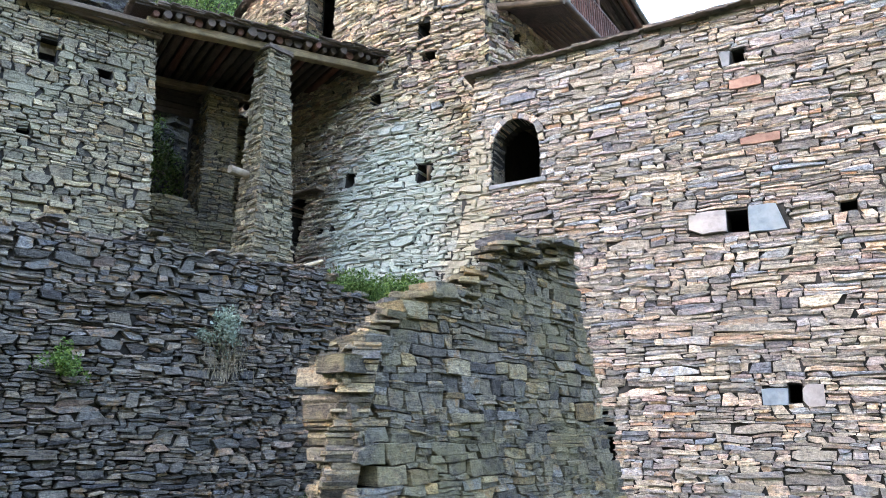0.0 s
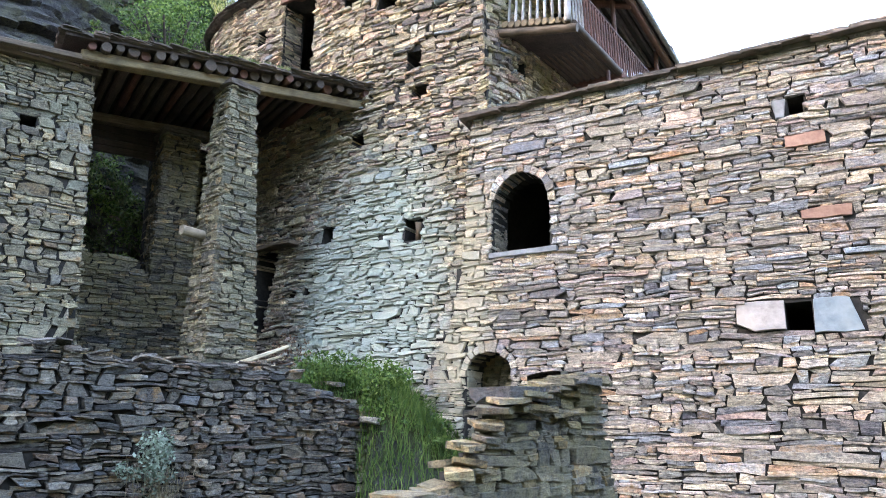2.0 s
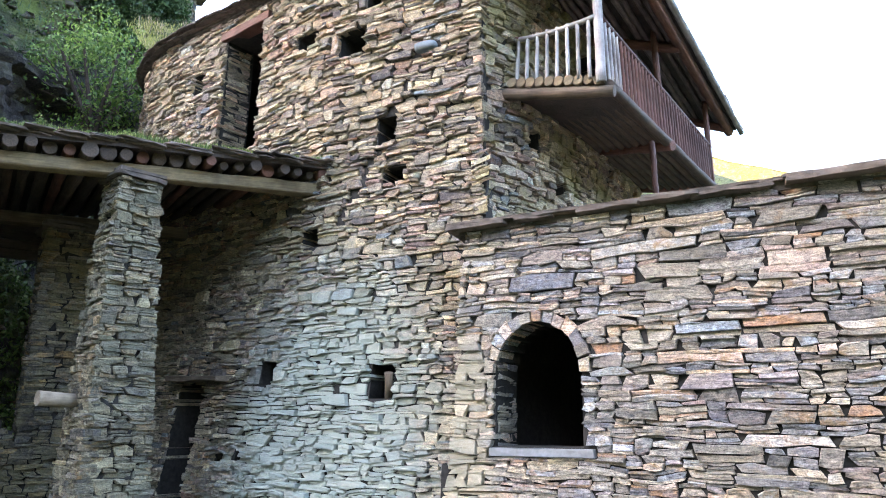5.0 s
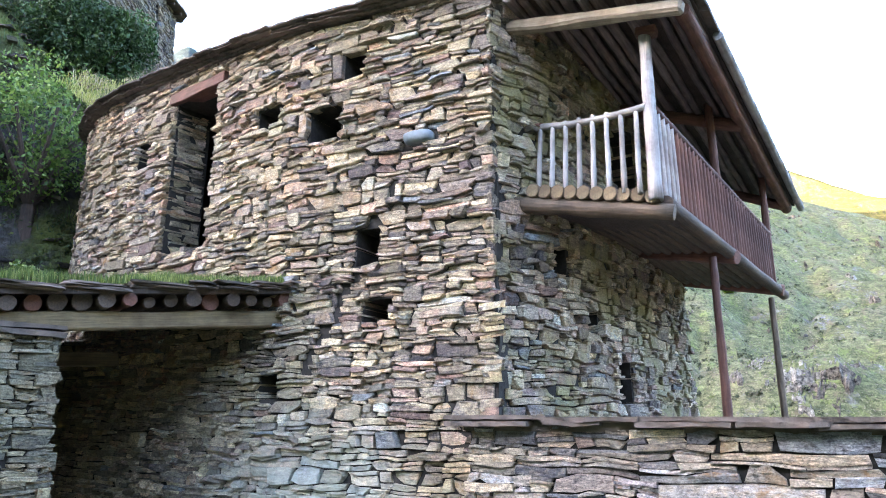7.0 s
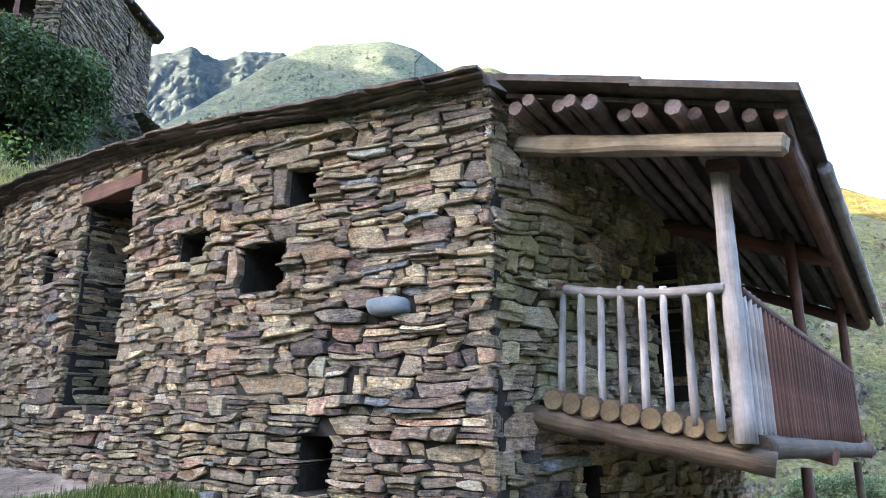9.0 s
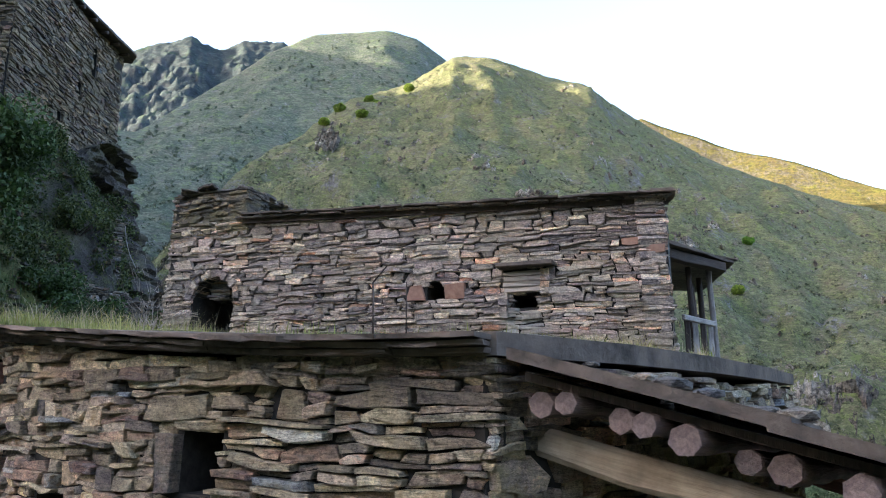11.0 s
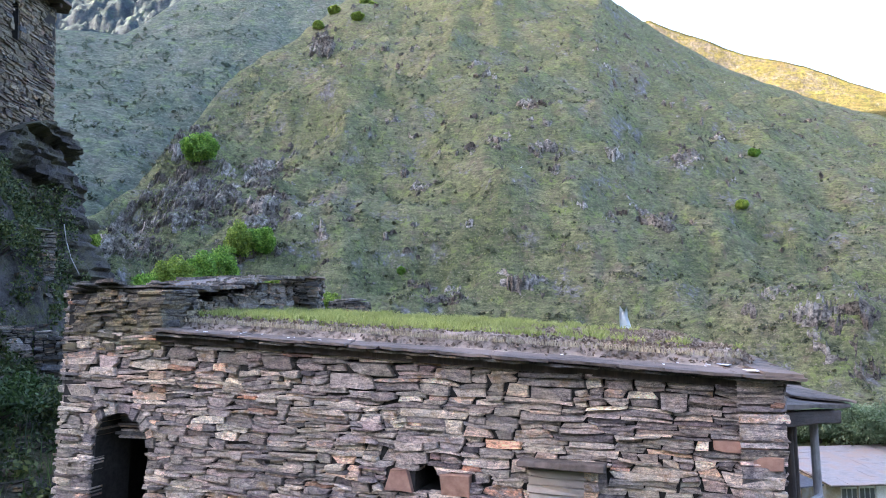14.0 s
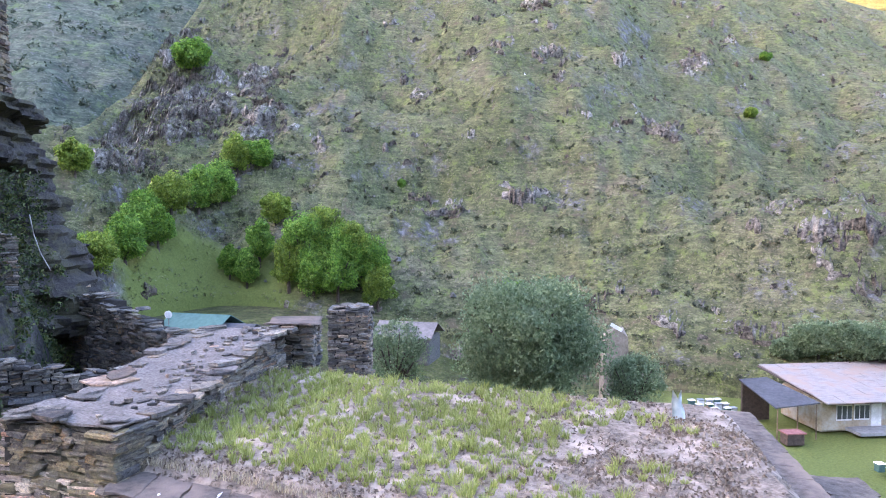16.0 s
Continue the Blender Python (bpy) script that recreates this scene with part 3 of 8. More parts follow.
def facing(root, wall, surf, z0, z1, mats, holes=(), keep=(), seed=1, course=(0.08, 0.15), length=(0.18, 0.6), pick=None, top=None, wave=0.04,
           tilt=0.0, rough=0.02, s0=0.0, s1=None, stacks=(0.4, 0.36, 0.24), deep=0.42, gap=0.002, loose=0.42, irr=0.035):
    """Lays courses of slates over a wall face. pick: the stretch (s, s, z, z) whose stones are single objects under the wall."""
    rng = random.Random(seed)
    U = rng.uniform
    s1 = surf.L if s1 is None else s1
    cuts = list(holes) + list(keep)

    def w(s, z):
        return wave * noise.noise(Vector((s * 0.45 + seed, z * 0.9, seed * 1.7))) * 2 + tilt * (s - (s0 + s1) / 2)
    singles, vs, fs = [], [], []

    def bend(s, z):
        """Uneven beds and slanting joints, shared by neighbouring stones."""
        dz = irr * (noise.noise(Vector((s * 1.7, z * 4.5, seed * 3.3))) + 0.7 * noise.noise(Vector((s * 4.5, z * 9.0, seed * 1.3))))
        return s + irr * 1.1 * noise.noise(Vector((s * 3.0 + 31, z * 10.0, seed))), z + dz

    def lay(a, b, za, zb):
        zm = (za + zb) / 2
        pieces = [(a, b, a <= s0 + 0.02, b >= s1 - 0.02)]
        for h in cuts:
            sp = h["span"](zm + w((a + b) / 2, zm))
            if not sp:
                continue
            nxt = []
            for p, q, l, r in pieces:
                if sp[1] <= p or sp[0] >= q:
                    nxt.append((p, q, l, r))
                    continue
                if sp[0] - p > 0.05:
                    nxt.append((p, sp[0] + U(-0.02, 0.015), l, True))
                if q - sp[1] > 0.05:
                    nxt.append((sp[1] + U(-0.015, 0.02), q, True, r))
            pieces = nxt
        for p, q, l, r in pieces:
            if q - p < 0.05:
                continue
            m = (p + q) / 2
            o = w(m, zm)
            if top is not None and zb + o > min(top(p) + 0.06, top(m), top(q) + 0.06):
                continue
            pr = rng.gauss(0, rough)
            pr = max(-max(0.045, 2 * rough), min(max(0.06, 2.5 * rough), pr)) if rough > 0.06 else max(-0.045, min(0.06, pr))
            shape = stone_shape(rng, surf, p + gap * U(0.2, 1), q - gap * U(0.2, 1), za + o + gap * U(0.1, 0.9), zb + o - gap * U(0.1, 0.9),
                                deep if (l or r) else 0.16, pr, U(-0.05, 0.05) * (0.5 + 2 * loose), bend, loose)
            if pick and len(singles) < 300 and pick[0] < m < pick[1] and pick[2] < zm < pick[3]:
                singles.append(shape)
            else:
                k = len(vs)
                vs.extend(shape)
                fs.extend([tuple(i + k for i in f) for f in RING])
    z = z0 - 0.1
    while z < z1 - 0.03:
        H = min(U(*course), z1 - z)
        if z1 - z - H < 0.04:
            H = z1 - z
        s = s0
        while s < s1 - 0.02:
            l = length[0] + (length[1] - length[0]) * rng.random() ** 1.4 * (1.0 if rng.random() > 0.1 else 1.7)
            e = s1 if s + l > s1 - 0.12 else s + l
            k = rng.random()
            n = 1 if k < stacks[0] else (2 if k < stacks[0] + stacks[1] else (3 if rng.random() < 0.7 else 4))
            n = max(1, min(n, int(H / 0.035)))
            zz = z
            for i in range(n):
                hh = (z + H - zz) if i == n - 1 else (z + H - zz) / (n - i) * U(0.55, 1.4)
                if n > 1 and e - s > 0.3 and rng.random() < 0.55:
                    m = s + (e - s) * U(0.35, 0.65)
                    lay(s, m, zz, zz + hh)
                    lay(m, e, zz, zz + hh)
                else:
                    lay(s, e, zz, zz + hh)
                zz += hh
            s = e
        z += H
    work = part("stonework", mesh_of("stonework", vs, fs), mats[0], wall)
    work["kind"] = "stuff"
    for k, sh in enumerate(singles):
        part("stone", mesh_of("stone", sh, RING), mats[1], wall)
    return work


def slab(pts, z, thick, jag=0.0, seed=1, zf=None):
    """A flat plate with an outline in plan; jag breaks its edges."""
    rng = random.Random(seed)
    bm = bmesh.new()
    zf = zf or (lambda x, y: 0.0)
    if jag:
        out = []
        for (x1, y1), (x2, y2) in zip(pts, [*pts[1:], pts[0]]):
            L = math.hypot(x2 - x1, y2 - y1)
            n = max(1, min(8, int(L / 0.13)))
            cut = min(0.25, 1.6 * jag / max(L, 0.01)) if n > 1 else 0
            for k in range(n):
                f = k / n if k else rng.uniform(0, cut)
                f = f + (rng.uniform(-0.3, 0.3) / n if k else 0)
                out.append((x1 + (x2 - x1) * f, y1 + (y2 - y1) * f))
        pts = out
    top = [bm.verts.new((x + rng.uniform(-jag, jag), y + rng.uniform(-jag, jag), z + thick + zf(x, y))) for x, y in pts]
    low = [rng.uniform(0.6, 1.1) if jag else 1.0 for _ in pts]
    bot = [bm.verts.new((v.co.x + rng.uniform(-jag, jag) * 0.5, v.co.y + rng.uniform(-jag, jag) * 0.5, v.co.z - thick * k)) for v, k in zip(top, low)]
    bm.faces.new(top)
    bm.faces.new(bot[::-1])
    n = len(pts)
    for i in range(n):
        bm.faces.new((top[i], bot[i], bot[(i + 1) % n], top[(i + 1) % n]))
    return bm


def block(p1, p2, w, h, up=(0, 0, 1), bev=0.012, jit=0.0, seed=1, taper=1.0):
    """A squared timber or stone from p1 to p2, w wide and h high, its edges bevelled. Returns the bmesh in its own frame and the pose."""
    p1, p2 = Vector(p1), Vector(p2)
    rng = random.Random(seed)
    L = (p2 - p1).length
    zax = (p2 - p1).normalized()
    xax = Vector(up).cross(zax)
    if xax.length < 1e-4:
        xax = Vector((1, 0, 0))
    xax.normalize()
    yax = zax.cross(xax)
    m = Matrix((xax, yax, zax)).transposed().to_4x4()
    m.translation = p1
    bm = bmesh.new()
    n = max(1, int(L / 0.5)) if jit else 1
    rings = []
    for i in range(n + 1):
        k = i / n
        f = 1 + (taper - 1) * k
        ring = []
        for sx, sy in ((-1, -1), (1, -1), (1, 1), (-1, 1)):
            ring.append(bm.verts.new((sx * w / 2 * f + rng.uniform(-jit, jit), sy * h / 2 * f + rng.uniform(-jit, jit), L * k)))
        rings.append(ring)
    for a, b in zip(rings, rings[1:]):
        for i in range(4):
            bm.faces.new((a[i], a[(i + 1) % 4], b[(i + 1) % 4], b[i]))
    bm.faces.new(rings[0][::-1])
    bm.faces.new(rings[-1])
    if bev:
        bmesh.ops.bevel(bm, geom=bm.edges[:], offset=bev, segments=1, affect="EDGES")
    return bm, m


def pole(p1, p2, r1, r2=None, sides=10, wob=0.04, seed=1, bow=0.0, knots=True):
    """A rough round timber from p1 to p2. Returns the bmesh in its own frame and the pose."""
    r2 = r1 if r2 is None else r2
    p1, p2 = Vector(p1), Vector(p2)
    rng = random.Random(seed)
    L = (p2 - p1).length
    zax = (p2 - p1).normalized()
    ref = Vector((0, 0, 1)) if abs(zax.z) < 0.9 else Vector((1, 0, 0))
    xax = ref.cross(zax).normalized()
    yax = zax.cross(xax)
    m = Matrix((xax, yax, zax)).transposed().to_4x4()
    m.translation = p1
    bm = bmesh.new()
    n = max(2, int(L / 0.22))
    ph = rng.uniform(0, 6.28)
    rings = []
    for i in range(n + 1):
        k = i / n
        r = r1 + (r2 - r1) * k
        if knots and rng.random() < 0.25:
            r *= 1.08
        ox, oy = rng.uniform(-wob, wob) * r1, rng.uniform(-wob, wob) * r1 + bow * math.sin(math.pi * k)
        rings.append([bm.verts.new((ox + r * math.cos(ph + a * 2 * math.pi / sides) * rng.uniform(0.95, 1.05), oy + r * math.sin(ph + a * 2 * math.pi / sides) * rng.uniform(0.95, 1.05), L * k)) for a in range(sides)])
    for a, b in zip(rings, rings[1:]):
        for i in range(sides):
            f = bm.faces.new((a[i], a[(i + 1) % sides], b[(i + 1) % sides], b[i]))
            f.smooth = True
    bm.faces.new(rings[0][::-1])
    bm.faces.new(rings[-1])
    return bm, m


def timber(name, made, material, parent, label=""):
    bm, m = made
    me = bpy.data.meshes.new(name)
    bmesh.ops.recalc_face_normals(bm, faces=bm.faces)
    bm.to_mesh(me)
    bm.free()
    me.materials.append(material)
    ob = new(name, me)
    ob.matrix_basis = m
    if parent is not None:
        ob.parent = parent
        if parent.type == "EMPTY":
            ob.matrix_parent_inverse = Matrix.Translation(-parent.location)
    if label:
        ob["label"] = label
    return ob


def face_slab(name, surf, a, b, za, zb, proud, depth, material, parent, seed=1, label=""):
    """One large stone or plate let into a wall face."""
    rng = random.Random(seed)
    sh = stone_shape(rng, surf, a, b, za, zb, depth, proud, 0.0, None, 0.3)
    return part(name, mesh_of(name, sh, RING), material, parent, label)


# ---- front house with the arched window ----
house = thing("stone_house", "tall grey-tan slate house wall with arched window and flat roof", "house", (4, 14, 0.4))
SA = Surf([(0.0, 15.23), (9.6, 9.82)], lambda z: 0.072 * (9.26 - z))
cutA = edge_cut([(-1, -0.6), (3.4, -0.4), (4.18, 0.0), (5.5, 0.53), (6.3, 0.68), (9.0, 0.79), (9.6, 0.8)])
win = opening(SA, (1.05, 14.45), (2.0, 13.9), 6.55, 8.02, 0.62)
door_up = opening(SA, (0.53, 14.48), (1.29, 14.08), 3.1, 4.78, 0.42)
door_low = opening(SA, (2.55, 13.15), (3.02, 12.9), 0.3, 1.85, 0.35)
niche = opening(SA, (5.02, 12.03), (5.34, 11.88), 4.84, 5.26)
niche2 = opening(SA, (5.53, 11.52), (5.69, 11.41), 1.9, 2.2)
hole1 = opening(SA, (5.45, 12.08), (5.64, 11.96), 8.12, 8.45)
hole2 = opening(SA, (6.58, 11.18), (6.79, 11.04), 4.93, 5.2)
holesA = [win, door_up, door_low, niche, niche2, hole1, hole2, cutA]
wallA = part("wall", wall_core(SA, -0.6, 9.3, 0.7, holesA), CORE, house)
keepA = []


def plate(surf, x1, y1, x2, y2, za, zb, mat, seed, parent, keep, label, proud=0.02):
    a, b = sorted((surf.s_of(x1, y1), surf.s_of(x2, y2)))
    keep.append(opening(surf, (x1, y1), (x2, y2), za, zb))
    face_slab("slab", surf, a, b, za, zb, proud, 0.3, mat, parent, seed, label)


plate(SA, 4.46, 12.39, 5.02, 12.03, 4.86, 5.3, PLATE_PALE, 3, wallA, keepA, "pale slab beside a niche", 0.025)
plate(SA, 5.34, 11.88, 5.86, 11.56, 4.8, 5.28, PLATE_BLUE, 4, wallA, keepA, "blue-grey slab beside a niche", 0.03)
plate(SA, 5.18, 11.72, 5.53, 11.52, 1.86, 2.14, PLATE_BLUE, 5, wallA, keepA, "blue-grey slab beside a niche")
plate(SA, 5.69, 11.41, 5.97, 11.25, 1.84, 2.2, PLATE_PALE, 6, wallA, keepA, "pale slab beside a niche")
plate(SA, 5.25, 12.2, 5.43, 12.09, 8.14, 8.44, PLATE_GREY, 7, wallA, keepA, "grey slab beside a hole")
plate(SA, 1.0, 14.45, 2.12, 13.8, 6.44, 6.54, PLATE_GREY, 8, wallA, keepA, "thin slate window sill", 0.04)
plate(SA, 5.35, 12.1, 5.85, 11.85, 7.62, 7.82, PLATE_RED, 9, wallA, keepA, "rust-red block")
plate(SA, 5.4, 12.0, 5.95, 11.6, 6.45, 6.62, PLATE_RED, 19, wallA, keepA, "rust-red block")
for h_, arch_, sd_ in ((win, 0.62, 15), (door_up, 0.42, 16)):
    keepA.append(arch_keep(h_, arch_))
    voussoirs(SA, h_, arch_, ST_A[1], wallA, sd_)
facing(house, wallA, SA, -0.3, 9.3, ST_A, holesA, keepA, seed=11, course=(0.08, 0.2), length=(0.16, 0.9), stacks=(0.14, 0.42, 0.44), pick=(0.7, 4.6, 6.2, 8.4), rough=0.014, loose=0.46, irr=0.045, gap=0.002)


def jamb(root, wall, surf, s, z0, z1, depth, mats, seed):
    """The stones that line the side of an opening."""
    p, q = surf.map(s, (z0 + z1) / 2, -0.1), surf.map(s, (z0 + z1) / 2, -depth)
    facing(root, wall, Surf([p[:2], q[:2]]), z0, z1, mats, (), (), seed=seed, course=(0.06, 0.13), length=(0.25, 0.7), rough=0.012, deep=0.16, wave=0.01)


jamb(house, wallA, SA, win["a"] + 0.012, 6.6, 7.55, 0.66, ST_A, 12)
jamb(house, wallA, SA, door_up["a"] + 0.012, 3.2, 4.5, 0.66, ST_A, 13)
NB = Surf([SA.map(door_up["a"] - 0.15, 3.9, -0.72)[:2], SA.map(door_up["b"] + 0.15, 3.9, -0.72)[:2]])
facing(house, wallA, NB, 3.0, 4.9, ST_S, (), (), seed=14, course=(0.08, 0.16), length=(0.15, 0.4), rough=0.015, deep=0.14, wave=0.02)
# closed shell behind the front: sides, back, floors and roof
ua, va = Vector((0.8712, -0.4910, 0)), Vector((0.4910, 0.8712, 0))
OA = Vector((0.0, 15.23, 0))


def at_a(u, v):
    p = OA + ua * u + va * v
    return (p.x, p.y)


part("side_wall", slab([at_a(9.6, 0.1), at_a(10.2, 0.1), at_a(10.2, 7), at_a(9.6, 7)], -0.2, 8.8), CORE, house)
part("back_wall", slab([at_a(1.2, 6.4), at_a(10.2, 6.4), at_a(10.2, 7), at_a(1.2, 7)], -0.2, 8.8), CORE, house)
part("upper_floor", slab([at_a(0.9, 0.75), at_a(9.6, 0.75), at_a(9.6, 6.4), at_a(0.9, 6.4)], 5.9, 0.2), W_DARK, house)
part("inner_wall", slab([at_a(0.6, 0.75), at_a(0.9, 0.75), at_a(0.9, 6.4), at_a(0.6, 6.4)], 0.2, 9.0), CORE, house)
# roof: slate plates along the eaves and a flat covering behind
rngA = random.Random(5)
s = 0.62
roofA = part("roof", slab([at_a(0.75, 0.0), at_a(10.2, 0.0), at_a(10.2, 7), at_a(0.75, 7)], 9.26, 0.1, zf=lambda x, y: -0.085 * max(0.0, (Vector((x, y, 0)) - OA).dot(va))), ROOFSLATE, house)
while s < 10.2:
    for lay_ in range(2):
        l = rngA.uniform(0.5, 1.1)
        o = rngA.uniform(-0.03, 0.03)
        z = 9.30 + lay_ * 0.05 + rngA.uniform(-0.008, 0.008)
        part("slate", slab([at_a(s - 0.02, -0.17 - o + lay_ * 0.04), at_a(s + l * 0.95, -0.16 - o + lay_ * 0.04), at_a(s + l * 0.95, 0.6), at_a(s - 0.02, 0.6)], z, 0.045, 0.02, int(s * 100) + lay_, zf=lambda x, y: -0.085 * max(0.0, (Vector((x, y, 0)) - OA).dot(va))), ROOFSLATE, roofA)
    s += l * 0.93

# ---- tall balcony house ----
tower_house = thing("balcony_house", "tall brown slate house with tall doorway, wooden balcony and sod roof", "house", (-1, 17, 5))
BL = Surf([(-7.4, 23.6), (-7.15, 22.1), (-6.45, 20.85), (-5.4, 19.9), (-4.1, 18.95), (-3.2, 18.2), (-1.7, 17.08), (-0.5, 16.42), (1.02, 15.64)],
          lambda z: 0.02 * (13 - z) + 0.012 * max(0.0, 13 - z) ** 2)
cutBL = edge_cut([(3.0, BL.L + 0.3), (9, BL.L + 0.12), (13, BL.L), (15.4, BL.L)], left=False)
BR = Surf([(1.0, 15.66), (1.9, 16.42), (2.85, 17.55), (3.7, 18.75), (4.7, 20.3)], lambda z: 0.03 * max(0, 13 - z))
cutBR = edge_cut([(3.0, -1.3), (7, -0.55), (9, -0.27), (11, -0.09), (13, 0.0), (15, 0.0)])
topB = lambda s: 14.62 + 0.5 * smooth(BL.L - s, 0, 8)
holesB = [opening(BL, (-4.12, 18.97), (-3.12, 18.2), 11.9, 14.55),
          opening(BL, (-0.92, 16.65), (-0.62, 16.5), 13.84, 14.24),
          opening(BL, (-1.4, 16.9), (-0.94, 16.66), 13.02, 13.5),
          opening(BL, (-2.3, 17.5), (-1.9, 17.2), 13.45, 13.75),
          opening(BL, (-0.62, 16.5), (-0.33, 16.33), 11.2, 11.67),
          opening(BL, (-0.48, 16.42), (-0.12, 16.23), 10.46, 10.76),
          opening(BL, (-1.82, 17.15), (-1.52, 16.97), 9.6, 9.9),
          opening(BL, (-4.98, 19.55), (-4.72, 19.36), 13.6, 14.05),
          opening(BL, (-2.5, 17.1), (-2.24, 16.93), 7.4, 7.76),
          opening(BL, (-0.68, 15.85), (-0.34, 15.65), 7.15, 7.65),
          opening(BL, (-4.3, 18.4), (-3.65, 17.95), 5.5, 7.45),
          opening(BL, (-3.1, 17.5), (-2.98, 17.4), 6.2, 6.35),
          opening(BL, (-2.75, 17.2), (-2.62, 17.1), 6.25, 6.4)]
wallBL = part("wall", wall_core(BL, 3.0, 15.0, 0.7, holesB + [cutBL], topB, s1=BL.L + 0.3), CORE, tower_house)
keepB = []
keepB.append(opening(BL, (-0.05, 16.2), (0.36, 15.98), 12.68, 12.84))
bm = bmesh.new()
bmesh.ops.create_icosphere(bm, subdivisions=3, radius=1.0)
sm_ = BL.s_of(0.155, 16.09)
dir_ = BL.at(sm_ + 0.1) - BL.at(sm_ - 0.1)
for v_ in bm.verts:
    k_ = 1 + 0.12 * noise.noise(v_.co * 1.3)
    v_.co = Vector([math.copysign(abs(c) ** 0.7, c) * k_ for c in v_.co])
bm.transform(Matrix.Translation(BL.map(sm_, 12.76, -0.02)) @ Matrix.Rotation(math.atan2(dir_.y, dir_.x), 4, "Z") @ Matrix.Diagonal((0.21, 0.12, 0.085, 1)))
part("slab", bm, PLATE_BLUE, wallBL, "rounded blue-grey stone", flat=False)
plate(BL, -1.52, 17.0, -1.4, 16.9, 13.1, 13.45, ST_B[1], 22, wallBL, keepB, "pale upright stone", 0.03)
plate(BL, -1.06, 16.75, -0.92, 16.65, 13.84, 14.2, ST_B[1], 23, wallBL, keepB, "grey upright slab", 0.03)
plate(BL, -2.72, 17.2, -2.52, 17.1, 7.4, 7.68, ST_B[1], 24, wallBL, keepB, "grey block", 0.02)
for x, y, z in ((-0.59, 16.36, 11.25), (-0.63, 16.38, 11.06), (-0.75, 16.44, 10.91), (-0.81, 16.47, 10.76), (-0.85, 16.49, 10.61), (-0.98, 16.56, 10.42), (-1.07, 16.6, 10.27), (-1.17, 16.65, 10.1), (-1.21, 16.68, 9.97), (-0.21, 16.16, 12.15), (-0.45, 16.29, 11.76), (-0.55, 16.34, 11.4)):     # stepped crack of open joints
    keepB.append(opening(BL, (x - 0.05, y + 0.025), (x + 0.05, y - 0.025), z - 0.075, z + 0.075))
a0, b0 = BL.s_of(-4.12, 18.97), BL.s_of(-3.12, 18.2)
keepB.append(opening(BL, (-4.25, 19.05), (-2.95, 18.05), 14.55, 14.78))
facing(tower_house, wallBL, BL, 4.2, 14.62, ST_B, holesB + [cutBL], keepB, s1=BL.L + 0.35, seed=21, deep=0.68, course=(0.08, 0.18), length=(0.14, 0.6), pick=(BL.L - 3.6, BL.L - 0.1, 12.2, 14.6), rough=0.026, wave=0.07, stacks=(0.15, 0.4, 0.45), s0=0.3, loose=0.52, irr=0.045, gap=0.003)
facing(tower_house, wallBL, BL, 14.62, 15.15, ST_B, holesB, keepB, seed=22, course=(0.06, 0.1), top=topB, wave=0.0, rough=0.025, s0=0.3)
timber("lintel", block(BL.map(a0 - 0.18, 14.67, -0.12), BL.map(b0 + 0.16, 14.63, -0.12), 0.26, 0.2, jit=0.015), W_RED, tower_house, "red-brown timber door lintel")
timber("sill", block(BL.map(BL.s_of(-4.45, 18.5), 7.56, 0.05), BL.map(BL.s_of(-3.1, 17.5), 7.52, 0.12), 0.3, 0.09, jit=0.02), W_BROWN, tower_house, "rough wooden shelf over a low doorway")
jamb(tower_house, wallBL, BL, a0 + 0.012, 11.95, 14.5, 0.66, ST_B, 23)
# flat stick leaning in a hole, a broken peg
timber("peg", pole(BL.map(BL.s_of(-0.42, 15.68), 7.15, -0.1), BL.map(BL.s_of(-0.36, 15.66), 7.5, 0.06), 0.05, 0.06, seed=4), W_BROWN, tower_house)
holesR = [opening(BR, (1.75, 16.3), (2.0, 16.5), 11.05, 11.45), opening(BR, (2.2, 16.78), (2.42, 17.05), 10.45, 10.75),
          opening(BR, (2.72, 17.4), (2.98, 17.75), 9.5, 10.15), opening(BR, (2.9, 17.6), (3.5, 18.45), 12.0, 13.7)]
wallBR = part("wall", wall_core(BR, 3.0, 14.5, 0.7, holesR), CORE, tower_house)
facing(tower_house, wallBR, BR, 8.8, 14.55, ST_BR, holesR + [cutBR], (), seed=31, course=(0.08, 0.2), length=(0.14, 0.5), pick=(-1, 3.5, 10.2, 13.4), rough=0.028, wave=0.05, s0=-0.6, stacks=(0.4, 0.4, 0.2), loose=0.5, irr=0.045, gap=0.003)
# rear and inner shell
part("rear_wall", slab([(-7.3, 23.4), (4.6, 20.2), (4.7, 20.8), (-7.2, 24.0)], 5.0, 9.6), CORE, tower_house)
part("inner_floor", slab([(-6.6, 22.9), (-6.2, 21.2), (-3.8, 19.4), (1.0, 16.5), (2.9, 18.6), (4.2, 20.2)], 11.7, 0.2), W_DARK, tower_house)
part("inner_floor", slab([(-6.0, 22.9), (-3.6, 19.0), (0.6, 16.3), (2.6, 18.6), (4.2, 20.2)], 5.2, 0.2), W_DARK, tower_house)
